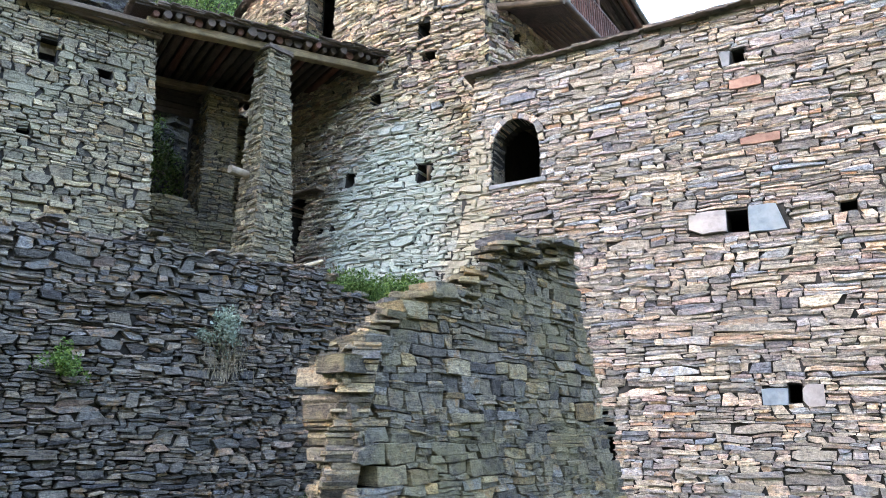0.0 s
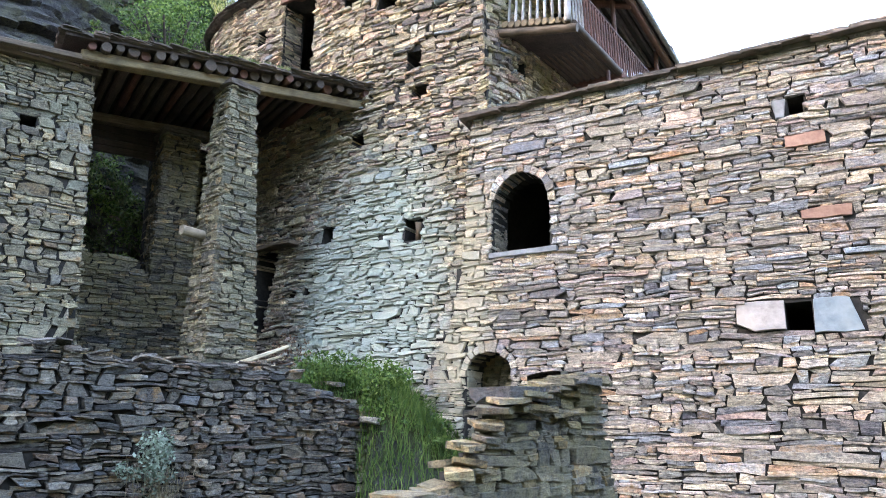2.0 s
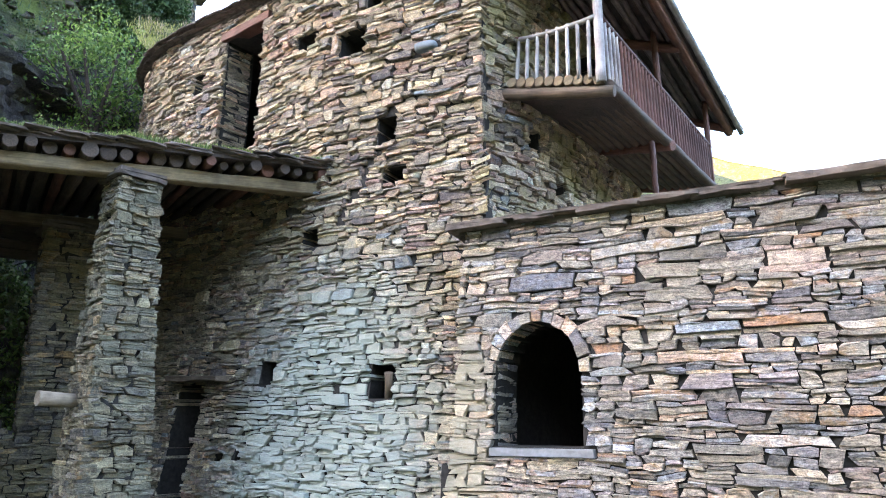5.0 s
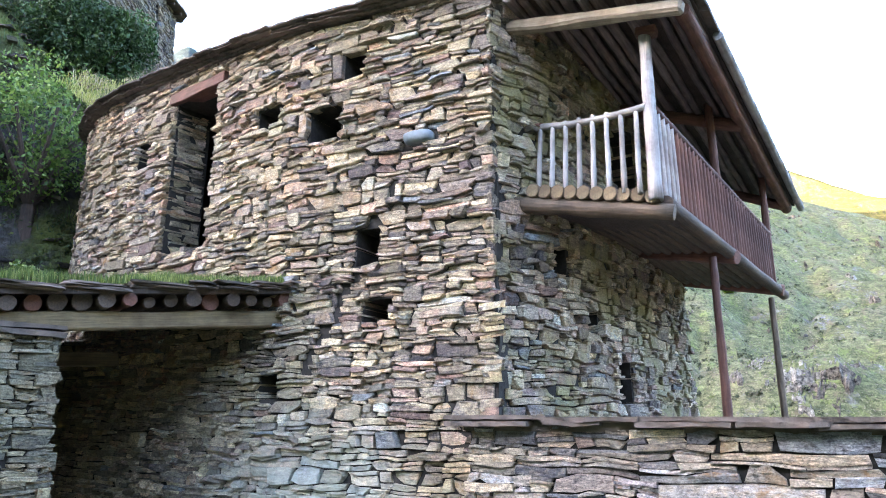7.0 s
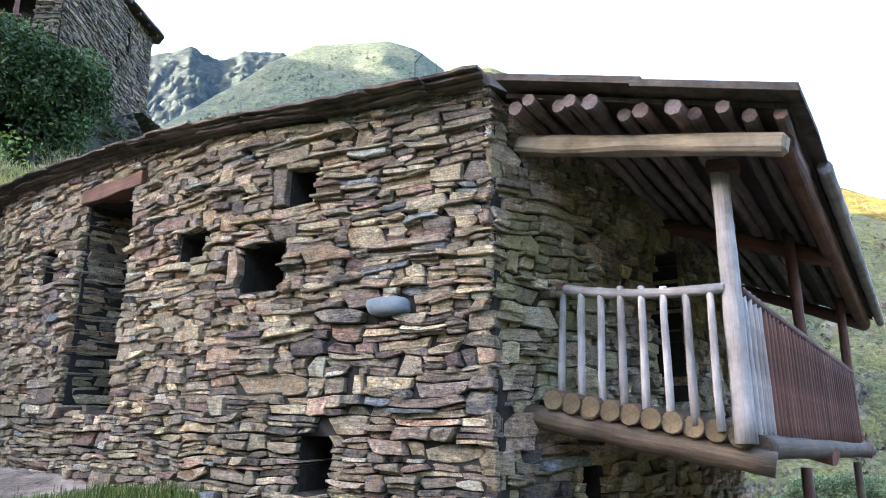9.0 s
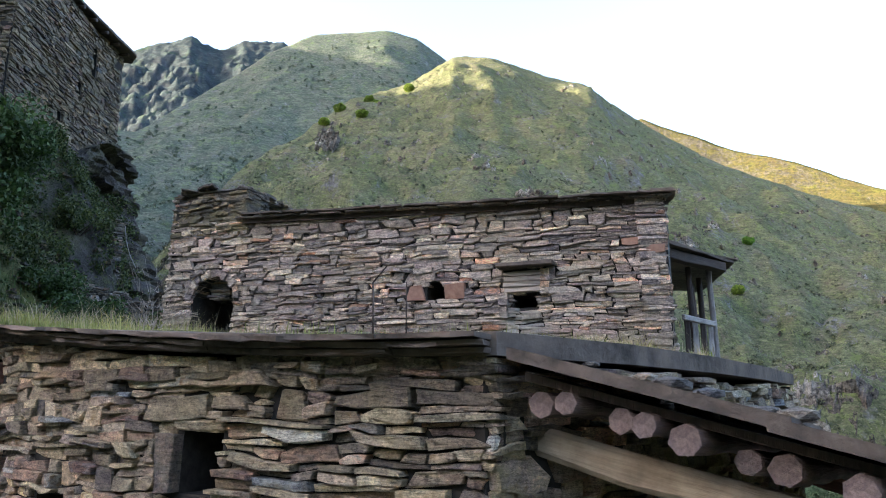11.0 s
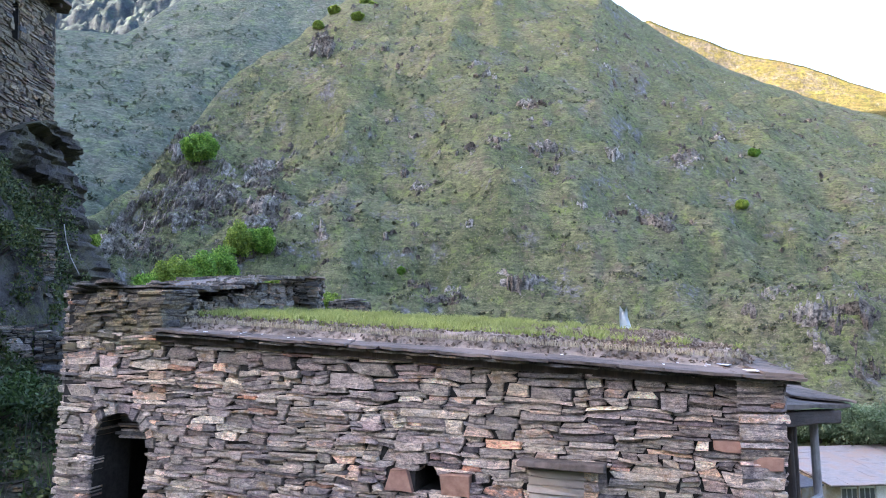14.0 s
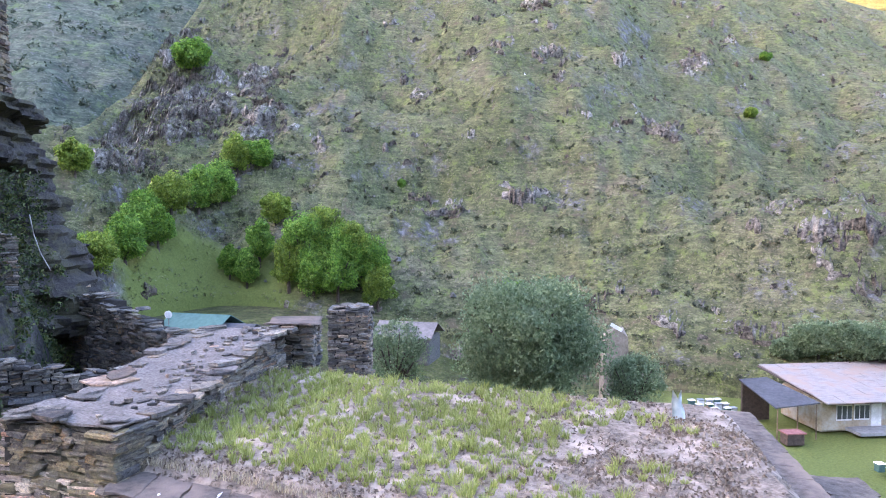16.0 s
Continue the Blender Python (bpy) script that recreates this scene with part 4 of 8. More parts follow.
# sod roof with slate eaves
zr = lambda x, y: 0.5 * smooth((1.0 - x), 0, 7.5)
roofB = part("roof", slab([BL.map(0.2, 13, 0.0)[:2], *[BL.map(BL.L * k / 14, 13, 0.02)[:2] for k in range(1, 14)], (1.02, 15.64), (1.9, 16.42), (2.85, 17.55), (3.7, 18.75), (4.7, 20.3), (4.7, 22.6), (-7, 24.2)], 14.62, 0.12, zf=zr), ROOFSLATE, tower_house)
rngB = random.Random(8)
s = 0.3
while s < BL.L + 0.1:
    l = rngB.uniform(0.45, 1.0)
    for lay_ in range(3):
        e = min(s + l, BL.L + 0.12)
        out = 0.1 + lay_ * 0.055 + rngB.uniform(-0.03, 0.03)
        z = lay_ * 0.034
        P = [BL.map(min(s, BL.L), 13, out)[:2], BL.map(min(e, BL.L), 13, out + rngB.uniform(-0.02, 0.02))[:2], BL.map(min(e, BL.L), 13, -0.55)[:2], BL.map(min(s, BL.L), 13, -0.55)[:2]]
        if (Vector(P[0]) - Vector(P[1])).length > 0.1:
            part("slate", slab(P, z + rngB.uniform(-0.006, 0.006), 0.032, 0.022, int(s * 97) + lay_, zf=lambda x, y: topB(BL.s_of(x, y))), ROOFSLATE, roofB)
    s += l * 0.96

sv, inside = [], []
for j in range(26):
    for i in range(40):
        x, y = -6.9 + 10.6 * i / 39, 16.4 + 6.6 * j / 25
        s_ = BL.s_of(x, y)
        ins = -(Vector((x, y, 0)) - BL.at(s_)).dot(BL.normal(s_))
        ins = min(ins, ((x - 1.0) * -0.78 + (y - 15.65) * 0.62)) if x > 0 else ins
        inside.append(ins)
        sv.append((x, y, 14.72 + zr(x, y) + (0.16 * smooth(ins, 0.5, 1.2) - 0.3 * (1 - smooth(ins, 0.2, 0.6))) + 0.04 * noise.noise(Vector((x, y, 0)))))
part("sod", mesh_of("sod", sv, [q for q in [(j * 40 + i, j * 40 + i + 1, j * 40 + i + 41, j * 40 + i + 40) for j in range(25) for i in range(39)] if all(inside[k] > 0.15 for k in q)]), GROUND, tower_house, "earth and grass covering of the roof")

# ---- balcony, a part of the tall house ----
O1, O2 = Vector((2.84, 15.23, 0)), Vector((6.1, 19.65, 0))     # outer edge of the deck in plan
od = (O2 - O1).normalized()
on = Vector((od.y, -od.x, 0))


def at_b(k, out, z):
    """k metres along the outer edge, out metres outside it."""
    p = O1 + od * k + on * out
    return (p.x, p.y, z)


LB = (O2 - O1).length
balcony = part("balcony", slab([(1.45, 15.98), at_b(0.02, -0.02, 0)[:2], at_b(LB, -0.02, 0)[:2], (4.5, 20.2)], 11.6, 0.01, zf=lambda x, y: -0.16 * ((x - 1.45) * on.x + (y - 15.98) * on.y) + 0.24), W_DARK, tower_house, "weathered timber balcony with pole rail")
# deck poles run from the wall outwards
rb = random.Random(12)


def wall_k(k):
    """The wall's face level with k along the edge."""
    best = min((abs((Vector(BR.map(BR.L * i / 60, 12, 0)) - O1).dot(od) - k), i) for i in range(61))[1]
    return Vector(BR.map(BR.L * best / 60, 12, 0.0))


for i in range(3):
    k = (0.0, LB * 0.45, LB * 0.96)[i]
    w0 = wall_k(k + 0.3)
    if i == 0:
        w0 = Vector((1.3, 16.0, 0))
    timber("bracket_beam", pole((w0.x, w0.y, 11.86 - 0.1 * i / 2), at_b(k, 0.12, 11.52 - 0.1 * k / LB), 0.1, 0.09, seed=40 + i, wob=0.1), W_BROWN if i == 0 else W_RED, balcony)
n = 10
for i in range(n):
    f = (i + 0.5) / n
    A_ = Vector((1.5, 15.93, 11.98)).lerp(Vector(at_b(0.0, 0.0, 11.7)), f)
    B_ = Vector((4.45, 20.1, 11.75)).lerp(Vector(at_b(LB, 0.0, 11.5)), f)
    A_ -= (B_ - A_).normalized() * 0.12
    timber("deck_pole", pole(A_, B_, 0.085, 0.07, seed=60 + i, wob=0.1), W_DECK, balcony, "split pole of the balcony floor")
    u_ = (A_ - B_).normalized()
    timber("cut_end", pole(A_ - u_ * 0.01, A_ + u_ * 0.008, 0.08, 0.078, sides=12, seed=860 + i, knots=False), W_YELLOW, balcony, "sawn yellowish pole end")
timber("edge_beam", pole(at_b(-0.02, 0.03, 11.64), at_b(LB + 0.25, 0.03, 11.42), 0.085, seed=81), W_DECK, balcony)
# posts of the balcony
post_k = (0.0, LB * 0.46, LB * 0.97)
for i, k in enumerate(post_k):
    r = (0.076, 0.062, 0.062)[i]
    b_, t_ = (at_b(-0.1, -0.04, 11.66), at_b(k, -0.05, 11.55), at_b(k, -0.05, 11.5))[i], ((2.80, 15.34, 13.72), at_b(k, -0.1, 13.78), at_b(k, -0.05, 13.5))[i]
    timber("post", pole(b_, t_, r, r * 0.86, seed=90 + i, wob=0.05), W_GREY if i == 0 else W_RED, balcony)
    if i == 0:
        timber("post_cap", block((2.72, 15.38, 13.76), (2.92, 15.26, 13.74), 0.16, 0.1, jit=0.01), W_RED, balcony)
# near rail, slightly bowed, and its balusters
ra, rb2 = Vector((1.62, 16.2, 12.94)), Vector((2.72, 15.24, 12.78))
timber("handrail", pole(ra, rb2, 0.045, 0.04, seed=95, bow=-0.05), W_GREY, balcony)
timber("rail_stub", pole(ra + (ra - rb2) * 0.12, ra + (rb2 - ra) * 0.06, 0.06, 0.045, seed=96), W_RED, balcony)
for i in range(8):
    f = (i + 0.35) / 8
    top_ = ra.lerp(rb2, f) + Vector((0, 0, 0.045 * math.sin(math.pi * f) - 0.03))
    bot_ = Vector((1.55, 16.02, 12.02)).lerp(Vector((2.68, 15.12, 11.72)), f)
    timber("baluster", pole(bot_, top_, 0.033, 0.028, sides=8, seed=100 + i, wob=0.12), W_GREY, balcony)
# outer rail with many thin palings
timber("handrail", pole(at_b(0.0, -0.03, 12.76), at_b(LB * 0.98, -0.03, 12.42), 0.04, seed=121), W_RED, balcony)
for i in range(36):
    k = LB * (i + 0.7) / 37
    timber("paling", pole(at_b(k, 0.0, 11.62 - 0.2 * k / LB), at_b(k, -0.02, 12.8 - 0.34 * k / LB), 0.025, 0.022, sides=6, seed=130 + i, wob=0.1), W_GREY if i < 4 else W_RED, balcony)
# lower supports standing on the roof of the front house
for i, (k, zz) in enumerate(((1.9, 11.4), (LB * 0.93, 11.3))):
    timber("support_post", pole(at_b(k, -0.03, 8.8), at_b(k, -0.05, zz), 0.055, 0.046, seed=170 + i), W_RED if i == 0 else W_BROWN, balcony)
# balcony roof: top beam, log rafters, boards, slates, outer log
timber("top_beam", block((1.25, 16.0, 14.2), (3.05, 14.72, 13.72), 0.15, 0.15, jit=0.022, bev=0.03), W_PALE, balcony, "pale squared beam under the balcony roof")
R0, R1 = Vector((1.05, 15.5, 14.62)), Vector((2.98, 14.45, 14.05))
E0 = Vector((7.2, 20.8, 13.37))
edir = (E0 - R1)
Rb = R0 + edir * 0.92 + Vector((-0.25, 0.2, 0.35))


def lean_roof(f, g, dz=0.0):
    """f from wall to eaves, g from the near end to the far end."""
    p = R0.lerp(R1, f).lerp(Rb.lerp(E0, f), g)
    return p + Vector((0, 0, dz))


for i in range(12):
    f = 0.05 + 0.9 * (i + rb.uniform(-0.25, 0.25)) / 11
    rr = rb.uniform(0.048, 0.068)
    timber("rafter", pole(lean_roof(f, 0.004 + rb.uniform(0, 0.03), -0.17 + rb.uniform(-0.03, 0.02)), lean_roof(f, 0.985, -0.17), rr, rr * 0.9, sides=7, seed=200 + i, wob=0.2), W_RAFTER, balcony)
for i, g in enumerate((0.46, 0.93)):
    timber("purlin", pole(lean_roof(-0.02, g, -0.3), lean_roof(0.93, g, -0.3), 0.09, seed=230 + i), W_RED, balcony)
timber("eaves_log", pole(lean_roof(0.93, 0.06, -0.26), lean_roof(0.93, 0.97, -0.26), 0.085, seed=240), W_RED, balcony)
timber("gutter_log", pole(lean_roof(1.015, 0.17, -0.1), lean_roof(1.015, 1.0, -0.1), 0.062, seed=241), W_GREY, balcony, "grey log along the eaves")
for i in range(9):
    g0, g1 = i / 9, (i + 1) / 9 - 0.004
    for lay_ in range(2):
        f0, f1 = (0.0, 0.55) if lay_ == 0 else (0.5, 1.03)
        dz = rb.uniform(0, 0.012) + (0.02 if lay_ == 0 else 0)
        P = [lean_roof(f0, g0, dz), lean_roof(f1, g0, dz), lean_roof(f1, g1, dz), lean_roof(f0, g1, dz)]
        bm = bmesh.new()
        v1 = [bm.verts.new(p + Vector((rb.uniform(-0.02, 0.02), rb.uniform(-0.02, 0.02), 0))) for p in P]
        v0 = [bm.verts.new(v.co - Vector((0, 0, 0.06))) for v in v1]
        bm.faces.new(v1), bm.faces.new(v0[::-1])
        for q in range(4):
            bm.faces.new((v1[q], v0[q], v0[(q + 1) % 4], v1[(q + 1) % 4]))
        part("roof_slate", bm, ROOFSLATE, balcony)
# Lining sheet in very dark wood, colouring in the shade behind the rafters.
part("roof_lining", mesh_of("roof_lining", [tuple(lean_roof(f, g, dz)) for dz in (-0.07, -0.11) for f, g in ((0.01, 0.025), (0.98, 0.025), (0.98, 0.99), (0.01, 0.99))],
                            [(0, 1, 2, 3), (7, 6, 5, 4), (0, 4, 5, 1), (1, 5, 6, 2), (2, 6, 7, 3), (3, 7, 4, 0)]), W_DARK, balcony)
for i in range(20):
    P0 = lean_roof(rb.uniform(0.1, 0.95), rb.uniform(0.02, 0.3), 0.05)
    bm = bmesh.new()
    bmesh.ops.create_icosphere(bm, subdivisions=1, radius=rb.uniform(0.03, 0.08), matrix=Matrix.Translation(P0) @ Matrix.Diagonal((1.4, 1, 0.5, 1)))
    part("roof_pebble", bm, ST_D[1], balcony)

# ---- porch with stone pillars ----
porch = thing("porch", "open lean-to porch with log rafters and grass-grown slate roof", "porch", (-4, 16, 5))
bd = Vector((0.834, 0.552, 0))
bn = Vector((-0.552, 0.834, 0))
PB = Vector((-6.42, 13.9, 0))


def at_p(k, v, z):
    p = PB + bd * k + bn * v
    return (p.x, p.y, z)


zp = lambda k: 10.2 + 0.55 * k / 5.75
timber("front_beam", block(at_p(-0.1, 0.02, 10.14), at_p(5.72, 0.02, 10.62), 0.22, 0.2, jit=0.015, bev=0.02), W_YELLOW, porch, "long squared yellowish beam")
timber("front_beam", block(at_p(-2.5, -0.02, 9.98), at_p(0.2, 0.0, 10.1), 0.18, 0.12, jit=0.012), W_BROWN, porch)
rp = random.Random(3)
for i in range(25):
    k = 0.05 + i * 0.235
    if k > 5.7:
        break
    rr = rp.uniform(0.06, 0.11)
    timber("rafter", pole(at_p(k, -0.2 + rp.uniform(-0.1, 0.08), zp(k) + 0.1 + rp.uniform(-0.025, 0.02)), at_p(k + rp.uniform(-0.05, 0.05), 4.6, zp(k) + 0.3), rr, rr * 0.9, seed=300 + i, wob=0.1), W_OLD if i % 4 else W_RED, porch, "round log rafter with sawn end")
# Porch ceiling coloured dark for the shade under the roof.
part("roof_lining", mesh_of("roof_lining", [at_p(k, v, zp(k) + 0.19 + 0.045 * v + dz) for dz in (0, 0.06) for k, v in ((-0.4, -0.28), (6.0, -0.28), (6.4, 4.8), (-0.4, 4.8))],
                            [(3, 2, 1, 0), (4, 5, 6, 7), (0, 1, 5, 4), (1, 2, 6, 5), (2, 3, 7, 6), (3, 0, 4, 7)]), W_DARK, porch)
k = -0.5
while k < 5.9:
    l = rp.uniform(0.25, 0.7)
    for lay_ in range(3):
        P = [at_p(k, -0.33 - lay_ * 0.02 + rp.uniform(-0.07, 0.06), 0)[:2], at_p(k + l * 1.05, -0.35 + rp.uniform(-0.08, 0.06), 0)[:2], at_p(k + l * 0.98, 0.7, 0)[:2], at_p(k, 0.7, 0)[:2]]
        part("slate", slab(P, zp(k) + 0.25 + 0.027 * lay_ + rp.uniform(-0.006, 0.006), rp.uniform(0.018, 0.03), 0.035, int(k * 31) + 50 + lay_), ROOFSLATE, porch)
    k += l
sodp = [at_p(kk, vv, zp(kk) + 0.34 + 0.05 * vv + 0.04 * math.sin(kk * 3 + vv * 2)) for vv in np.linspace(-0.15, 4.6, 14) for kk in np.linspace(-0.4, 6.3, 26)]
part("sod", mesh_of("sod", sodp, [(j * 26 + i, j * 26 + i + 1, j * 26 + i + 27, j * 26 + i + 26) for j in range(13) for i in range(25)]), SOD, porch)
timber("inner_beam", block(at_p(-0.8, 2.6, 10.0), at_p(4.2, 2.6, 10.2), 0.2, 0.2, jit=0.015), W_BROWN, porch)


def stone_pillar(cx, cy, ang, w0, w1, z0, z1, mats, seed, label, pick=True):
    th = thing("stone_pillar", label, "pillar", (cx, cy, z0), "porch pillars")
    c, s_ = math.cos(ang), math.sin(ang)
    bt = lambda z: (w0 - w1) / 2 * (z1 - z) / (z1 - z0)
    h = w1 / 2
    corners = [(-h, -h), (h, -h), (h, h), (-h, h)]
    W = [(cx + c * x - s_ * y, cy + s_ * x + c * y) for x, y in corners]
    bm = bmesh.new()
    f = (h - 0.05) / h
    f0 = (w0 / 2 - 0.05) / h
    vb = [bm.verts.new((cx + (x - cx) * f0, cy + (y - cy) * f0, z0)) for x, y in W]
    vt = [bm.verts.new((cx + (x - cx) * f, cy + (y - cy) * f, z1 - 0.02)) for x, y in W]
    bm.faces.new(vt), bm.faces.new(vb[::-1])
    for i in range(4):
        bm.faces.new((vb[i], vb[(i + 1) % 4], vt[(i + 1) % 4], vt[i]))
    core = part("core", bm, CORE, th)
    for i in range(4):
        a, b = Vector((*W[i], 0)), Vector((*W[(i + 1) % 4], 0))
        d = (b - a).normalized()
        ext = (w0 - w1) / 2
        sf = Surf([tuple((a - d * ext)[:2]), tuple((b + d * ext)[:2])], bt)
        L = sf.L
        cut1 = edge_cut([(z0 - 1, 0.0), (z0, 0.0), (z1, ext)])
        cut2 = edge_cut([(z0 - 1, L), (z0, L), (z1, L - ext)], left=False)
        facing(th, core, sf, z0, z1 - 0.04, mats, (cut1, cut2), (), seed=seed + i, course=(0.08, 0.18), length=(0.18, 0.5), stacks=(0.25, 0.4, 0.35), rough=0.024, loose=0.5, gap=0.003, deep=0.22,
               pick=(0, 9, z0 + 1.5, z1) if pick and i in (0, 3) else None, wave=0.015)
    for lay_ in range(2):
        r = h + 0.08 - 0.03 * lay_
        P = [(cx + c * x - s_ * y, cy + s_ * x + c * y) for x, y in ((-r, -r), (0, -r * 1.05), (r, -r), (r, r), (-r, r))]
        part("cap_slab", slab(P, z1 - 0.04 + 0.07 * lay_, 0.065, 0.03, seed + lay_), ROOFSLATE, th)
    return th


stone_pillar(-4.12, 15.55, radians(45), 1.08, 0.6, 4.3, 10.25, ST_L, 401, "tapering square pillar of thin grey slates under the porch beam")
# Darker slate on this pillar and the two walls below paints in porch shade.
stone_pillar(-5.94, 17.34, math.atan2(0.552, 0.834), 0.86, 0.78, 6.4, 9.95, ST_S, 411, "square slate pillar inside the porch, stone darkened for its shade", False)
PL = Surf([at_p(-0.2, 2.15, 0)[:2], at_p(3.4, 2.15, 0)[:2]], lambda z: 0.03 * (7 - z))
low_wall = thing("porch_wall", "low grey slate wall between the porch pillars", "wall", at_p(1, 2.15, 4.6))
topPL = lambda s: 7.0 - 0.5 * smooth(s, 1.9, 2.2)
cb = part("wall", wall_core(PL, 4.0, 7.0, 0.9, [], topPL), CORE, low_wall)
facing(low_wall, cb, PL, 4.2, 7.0, ST_S, (), (), seed=55, course=(0.06, 0.13), top=topPL)
PBK = Surf([at_p(2.15, 4.7, 0)[:2], at_p(5.4, 4.7, 0)[:2]], lambda z: 0.0)
backw = thing("rear_wall", "slate wall at the rear of the porch, stone darkened for shade", "wall", at_p(3, 4.7, 4.6))
cb = part("wall", wall_core(PBK, 4.0, 10.6, 0.5, []), CORE, backw)
facing(backw, cb, PBK, 4.4, 10.6, ST_S, (), (), seed=56, course=(0.07, 0.15))
# Boards as dark as the ceiling, again standing for porch shade.
for i in range(5):
    timber("ceiling_board", block(at_p(-1.6, 3.3 + 0.01 * (i % 2), 9.62 + 0.17 * i), at_p(2.4, 3.3 + 0.01 * (i % 2), 9.62 + 0.17 * i), 0.06, 0.16, jit=0.008), W_DARK, porch)
timber("carved_log", pole((-4.78, 14.95, 7.12), (-4.4, 15.4, 7.1), 0.1, 0.085, seed=77), W_PALE, None)
tagged(bpy.data.objects["carved_log"], "pale log stub jutting from the porch pillar", "log")

# ---- house beside the porch ----
side_house = thing("stone_house", "olive-grey slate house wall with small square window", "house", (-8, 13, 5))
LW = Surf([(-10.6, 11.2), (-6.42, 14.28)], lambda z: 0.11 * (10 - z))
cutL = edge_cut([(4, LW.L + 0.18), (10.2, LW.L)], left=False)
holesL = [opening(LW, (-8.16, 12.9), (-7.92, 13.1), 8.72, 9.22), opening(LW, (-7.15, 13.4), (-6.93, 13.55), 8.6, 8.85), opening(LW, (-8.15, 12.55), (-7.98, 12.7), 7.0, 7.12)]
wallL = part("wall", wall_core(LW, 4.0, 9.95, 0.6, holesL, s1=LW.L), CORE, side_house)
facing(side_house, wallL, LW, 4.4, 9.95, ST_L, holesL + [cutL], (), seed=61, course=(0.09, 0.22), length=(0.15, 0.6), stacks=(0.25, 0.4, 0.35), s1=LW.L + 0.2, pick=(2.2, 5.4, 6.2, 9.4), rough=0.018, loose=0.5, irr=0.045, gap=0.003)
LS = Surf([(-6.42, 14.28), (-7.9, 16.4)], lambda z: 0.05 * (10 - z))
wl2 = part("wall", wall_core(LS, 4.0, 9.95, 0.5, []), CORE, side_house)
facing(side_house, wl2, LS, 4.4, 9.95, ST_L, (), (), seed=62)
part("roof", slab([(-10.7, 11.0), (-6.3, 14.25), (-7.8, 16.5), (-12.0, 13.8)], 9.93, 0.1), ROOFSLATE, side_house)
kk = 0.0
rl = random.Random(2)
while kk < LW.L:
    l = rl.uniform(0.4, 0.9)
    P = [LW.map(kk, 10, 0.14 + rl.uniform(-0.03, 0.03))[:2], LW.map(min(kk + l, LW.L + .1), 10, 0.14)[:2], LW.map(min(kk + l, LW.L + .1), 10, -0.7)[:2], LW.map(kk, 10, -0.7)[:2]]
    part("slate", slab(P, 9.99, 0.05, 0.02, int(kk * 50)), ROOFSLATE, side_house)
    kk += l
part("shutter", slab([LW.map(holesL[0]["a"], 9, -0.3)[:2], LW.map(holesL[0]["b"], 9, -0.3)[:2], LW.map(holesL[0]["b"], 9, -0.34)[:2], LW.map(holesL[0]["a"], 9, -0.34)[:2]], 9.0, 0.22), W_YELLOW, side_house)

# ---- dry stone terrace wall ----
dry = thing("terrace_wall", "dark dry-laid slate terrace wall with weeds in its joints", "wall", (-3.7, 11.9, 0.4))
DW = Surf([(-9.5, 6.6), (-6.2, 9.62), (-3.6, 11.93), (-1.9, 13.45), (-0.95, 14.35)], lambda z: -0.05 * (z - 3.0))
topD = lambda s: 4.47 + 0.07 * math.sin(s * 1.3) + 0.05 * math.sin(s * 4.1) - 0.7 * smooth(s, DW.L - 2.2, DW.L - 0.1)
cd = part("wall", wall_core(DW, -0.4, 4.6, 0.9, [], topD, back=0.1), CORE, dry)
facing(dry, cd, DW, -0.2, 4.6, ST_D, (), (), seed=71, course=(0.07, 0.17), length=(0.12, 0.55), loose=0.72, irr=0.05, top=topD, rough=0.035, wave=0.08, pick=(3.5, 8.5, 2.2, 4.2), stacks=(0.25, 0.4, 0.35), deep=0.5, gap=0.004)
rd = random.Random(6)
for i in range(70):     # loose slates lying along the top
    s = rd.uniform(3.2, DW.L + 0.2)
    x, y, z = DW.map(s, min(5.0, topD(s)), rd.uniform(-0.75, 0.02))
    m = pose(x, y, topD(s) - 0.02 + rd.uniform(0, 0.03), rd.uniform(-14, 14), rd.uniform(-14, 14), rd.uniform(0, 180))
    bm = slab([(-rd.uniform(.08, .22), -rd.uniform(.06, .16)), (rd.uniform(.08, .25), -rd.uniform(.06, .14)), (rd.uniform(.08, .2), rd.uniform(.06, .16)), (-rd.uniform(.08, .2), rd.uniform(.05, .15))], 0, rd.uniform(0.025, 0.06), 0.02, i)
    bm.transform(m)
    part("loose_slate", bm, ST_D[1], dry)

# ---- ruined wall stub ----
stub = thing("ruined_wall", "ruined slate wall stub with stepped broken top and mossy face", "wall", (0.5, 8.2, 0.4))
SW = Surf([(-0.98, 6.45), (0.4, 7.98), (2.05, 9.85)], lambda z: 0.16 * (2.6 - z))
topS = lambda s: float(np.interp(s, [0.0, 0.2, 0.61, 1.13, 1.62, 2.07, 2.57, 2.72, 4.01, 5.05421782526923], [2.04, 2.23, 2.53, 2.91, 3.01, 3.23, 3.66, 3.8, 4.06, 4.06]))
cutS = edge_cut([(-0.5, SW.L + 0.06), (0.6, SW.L + 0.04), (2.4, SW.L + 0.0), (4.2, SW.L - 0.14)], left=False)
cutS0 = edge_cut([(-0.5, 0.1)] + [(0.3 + 0.09 * k, 0.03 + 0.3 * abs(noise.noise(Vector((k * 1.37, 4, 2)))) * 2) for k in range(28)])
cs_ = part("wall", wall_core(SW, -0.2, 4.1, 0.75, [cutS], topS, back=0.08, s0=0.6, s1=SW.L - 0.1, clear=0.6), CORE, stub)
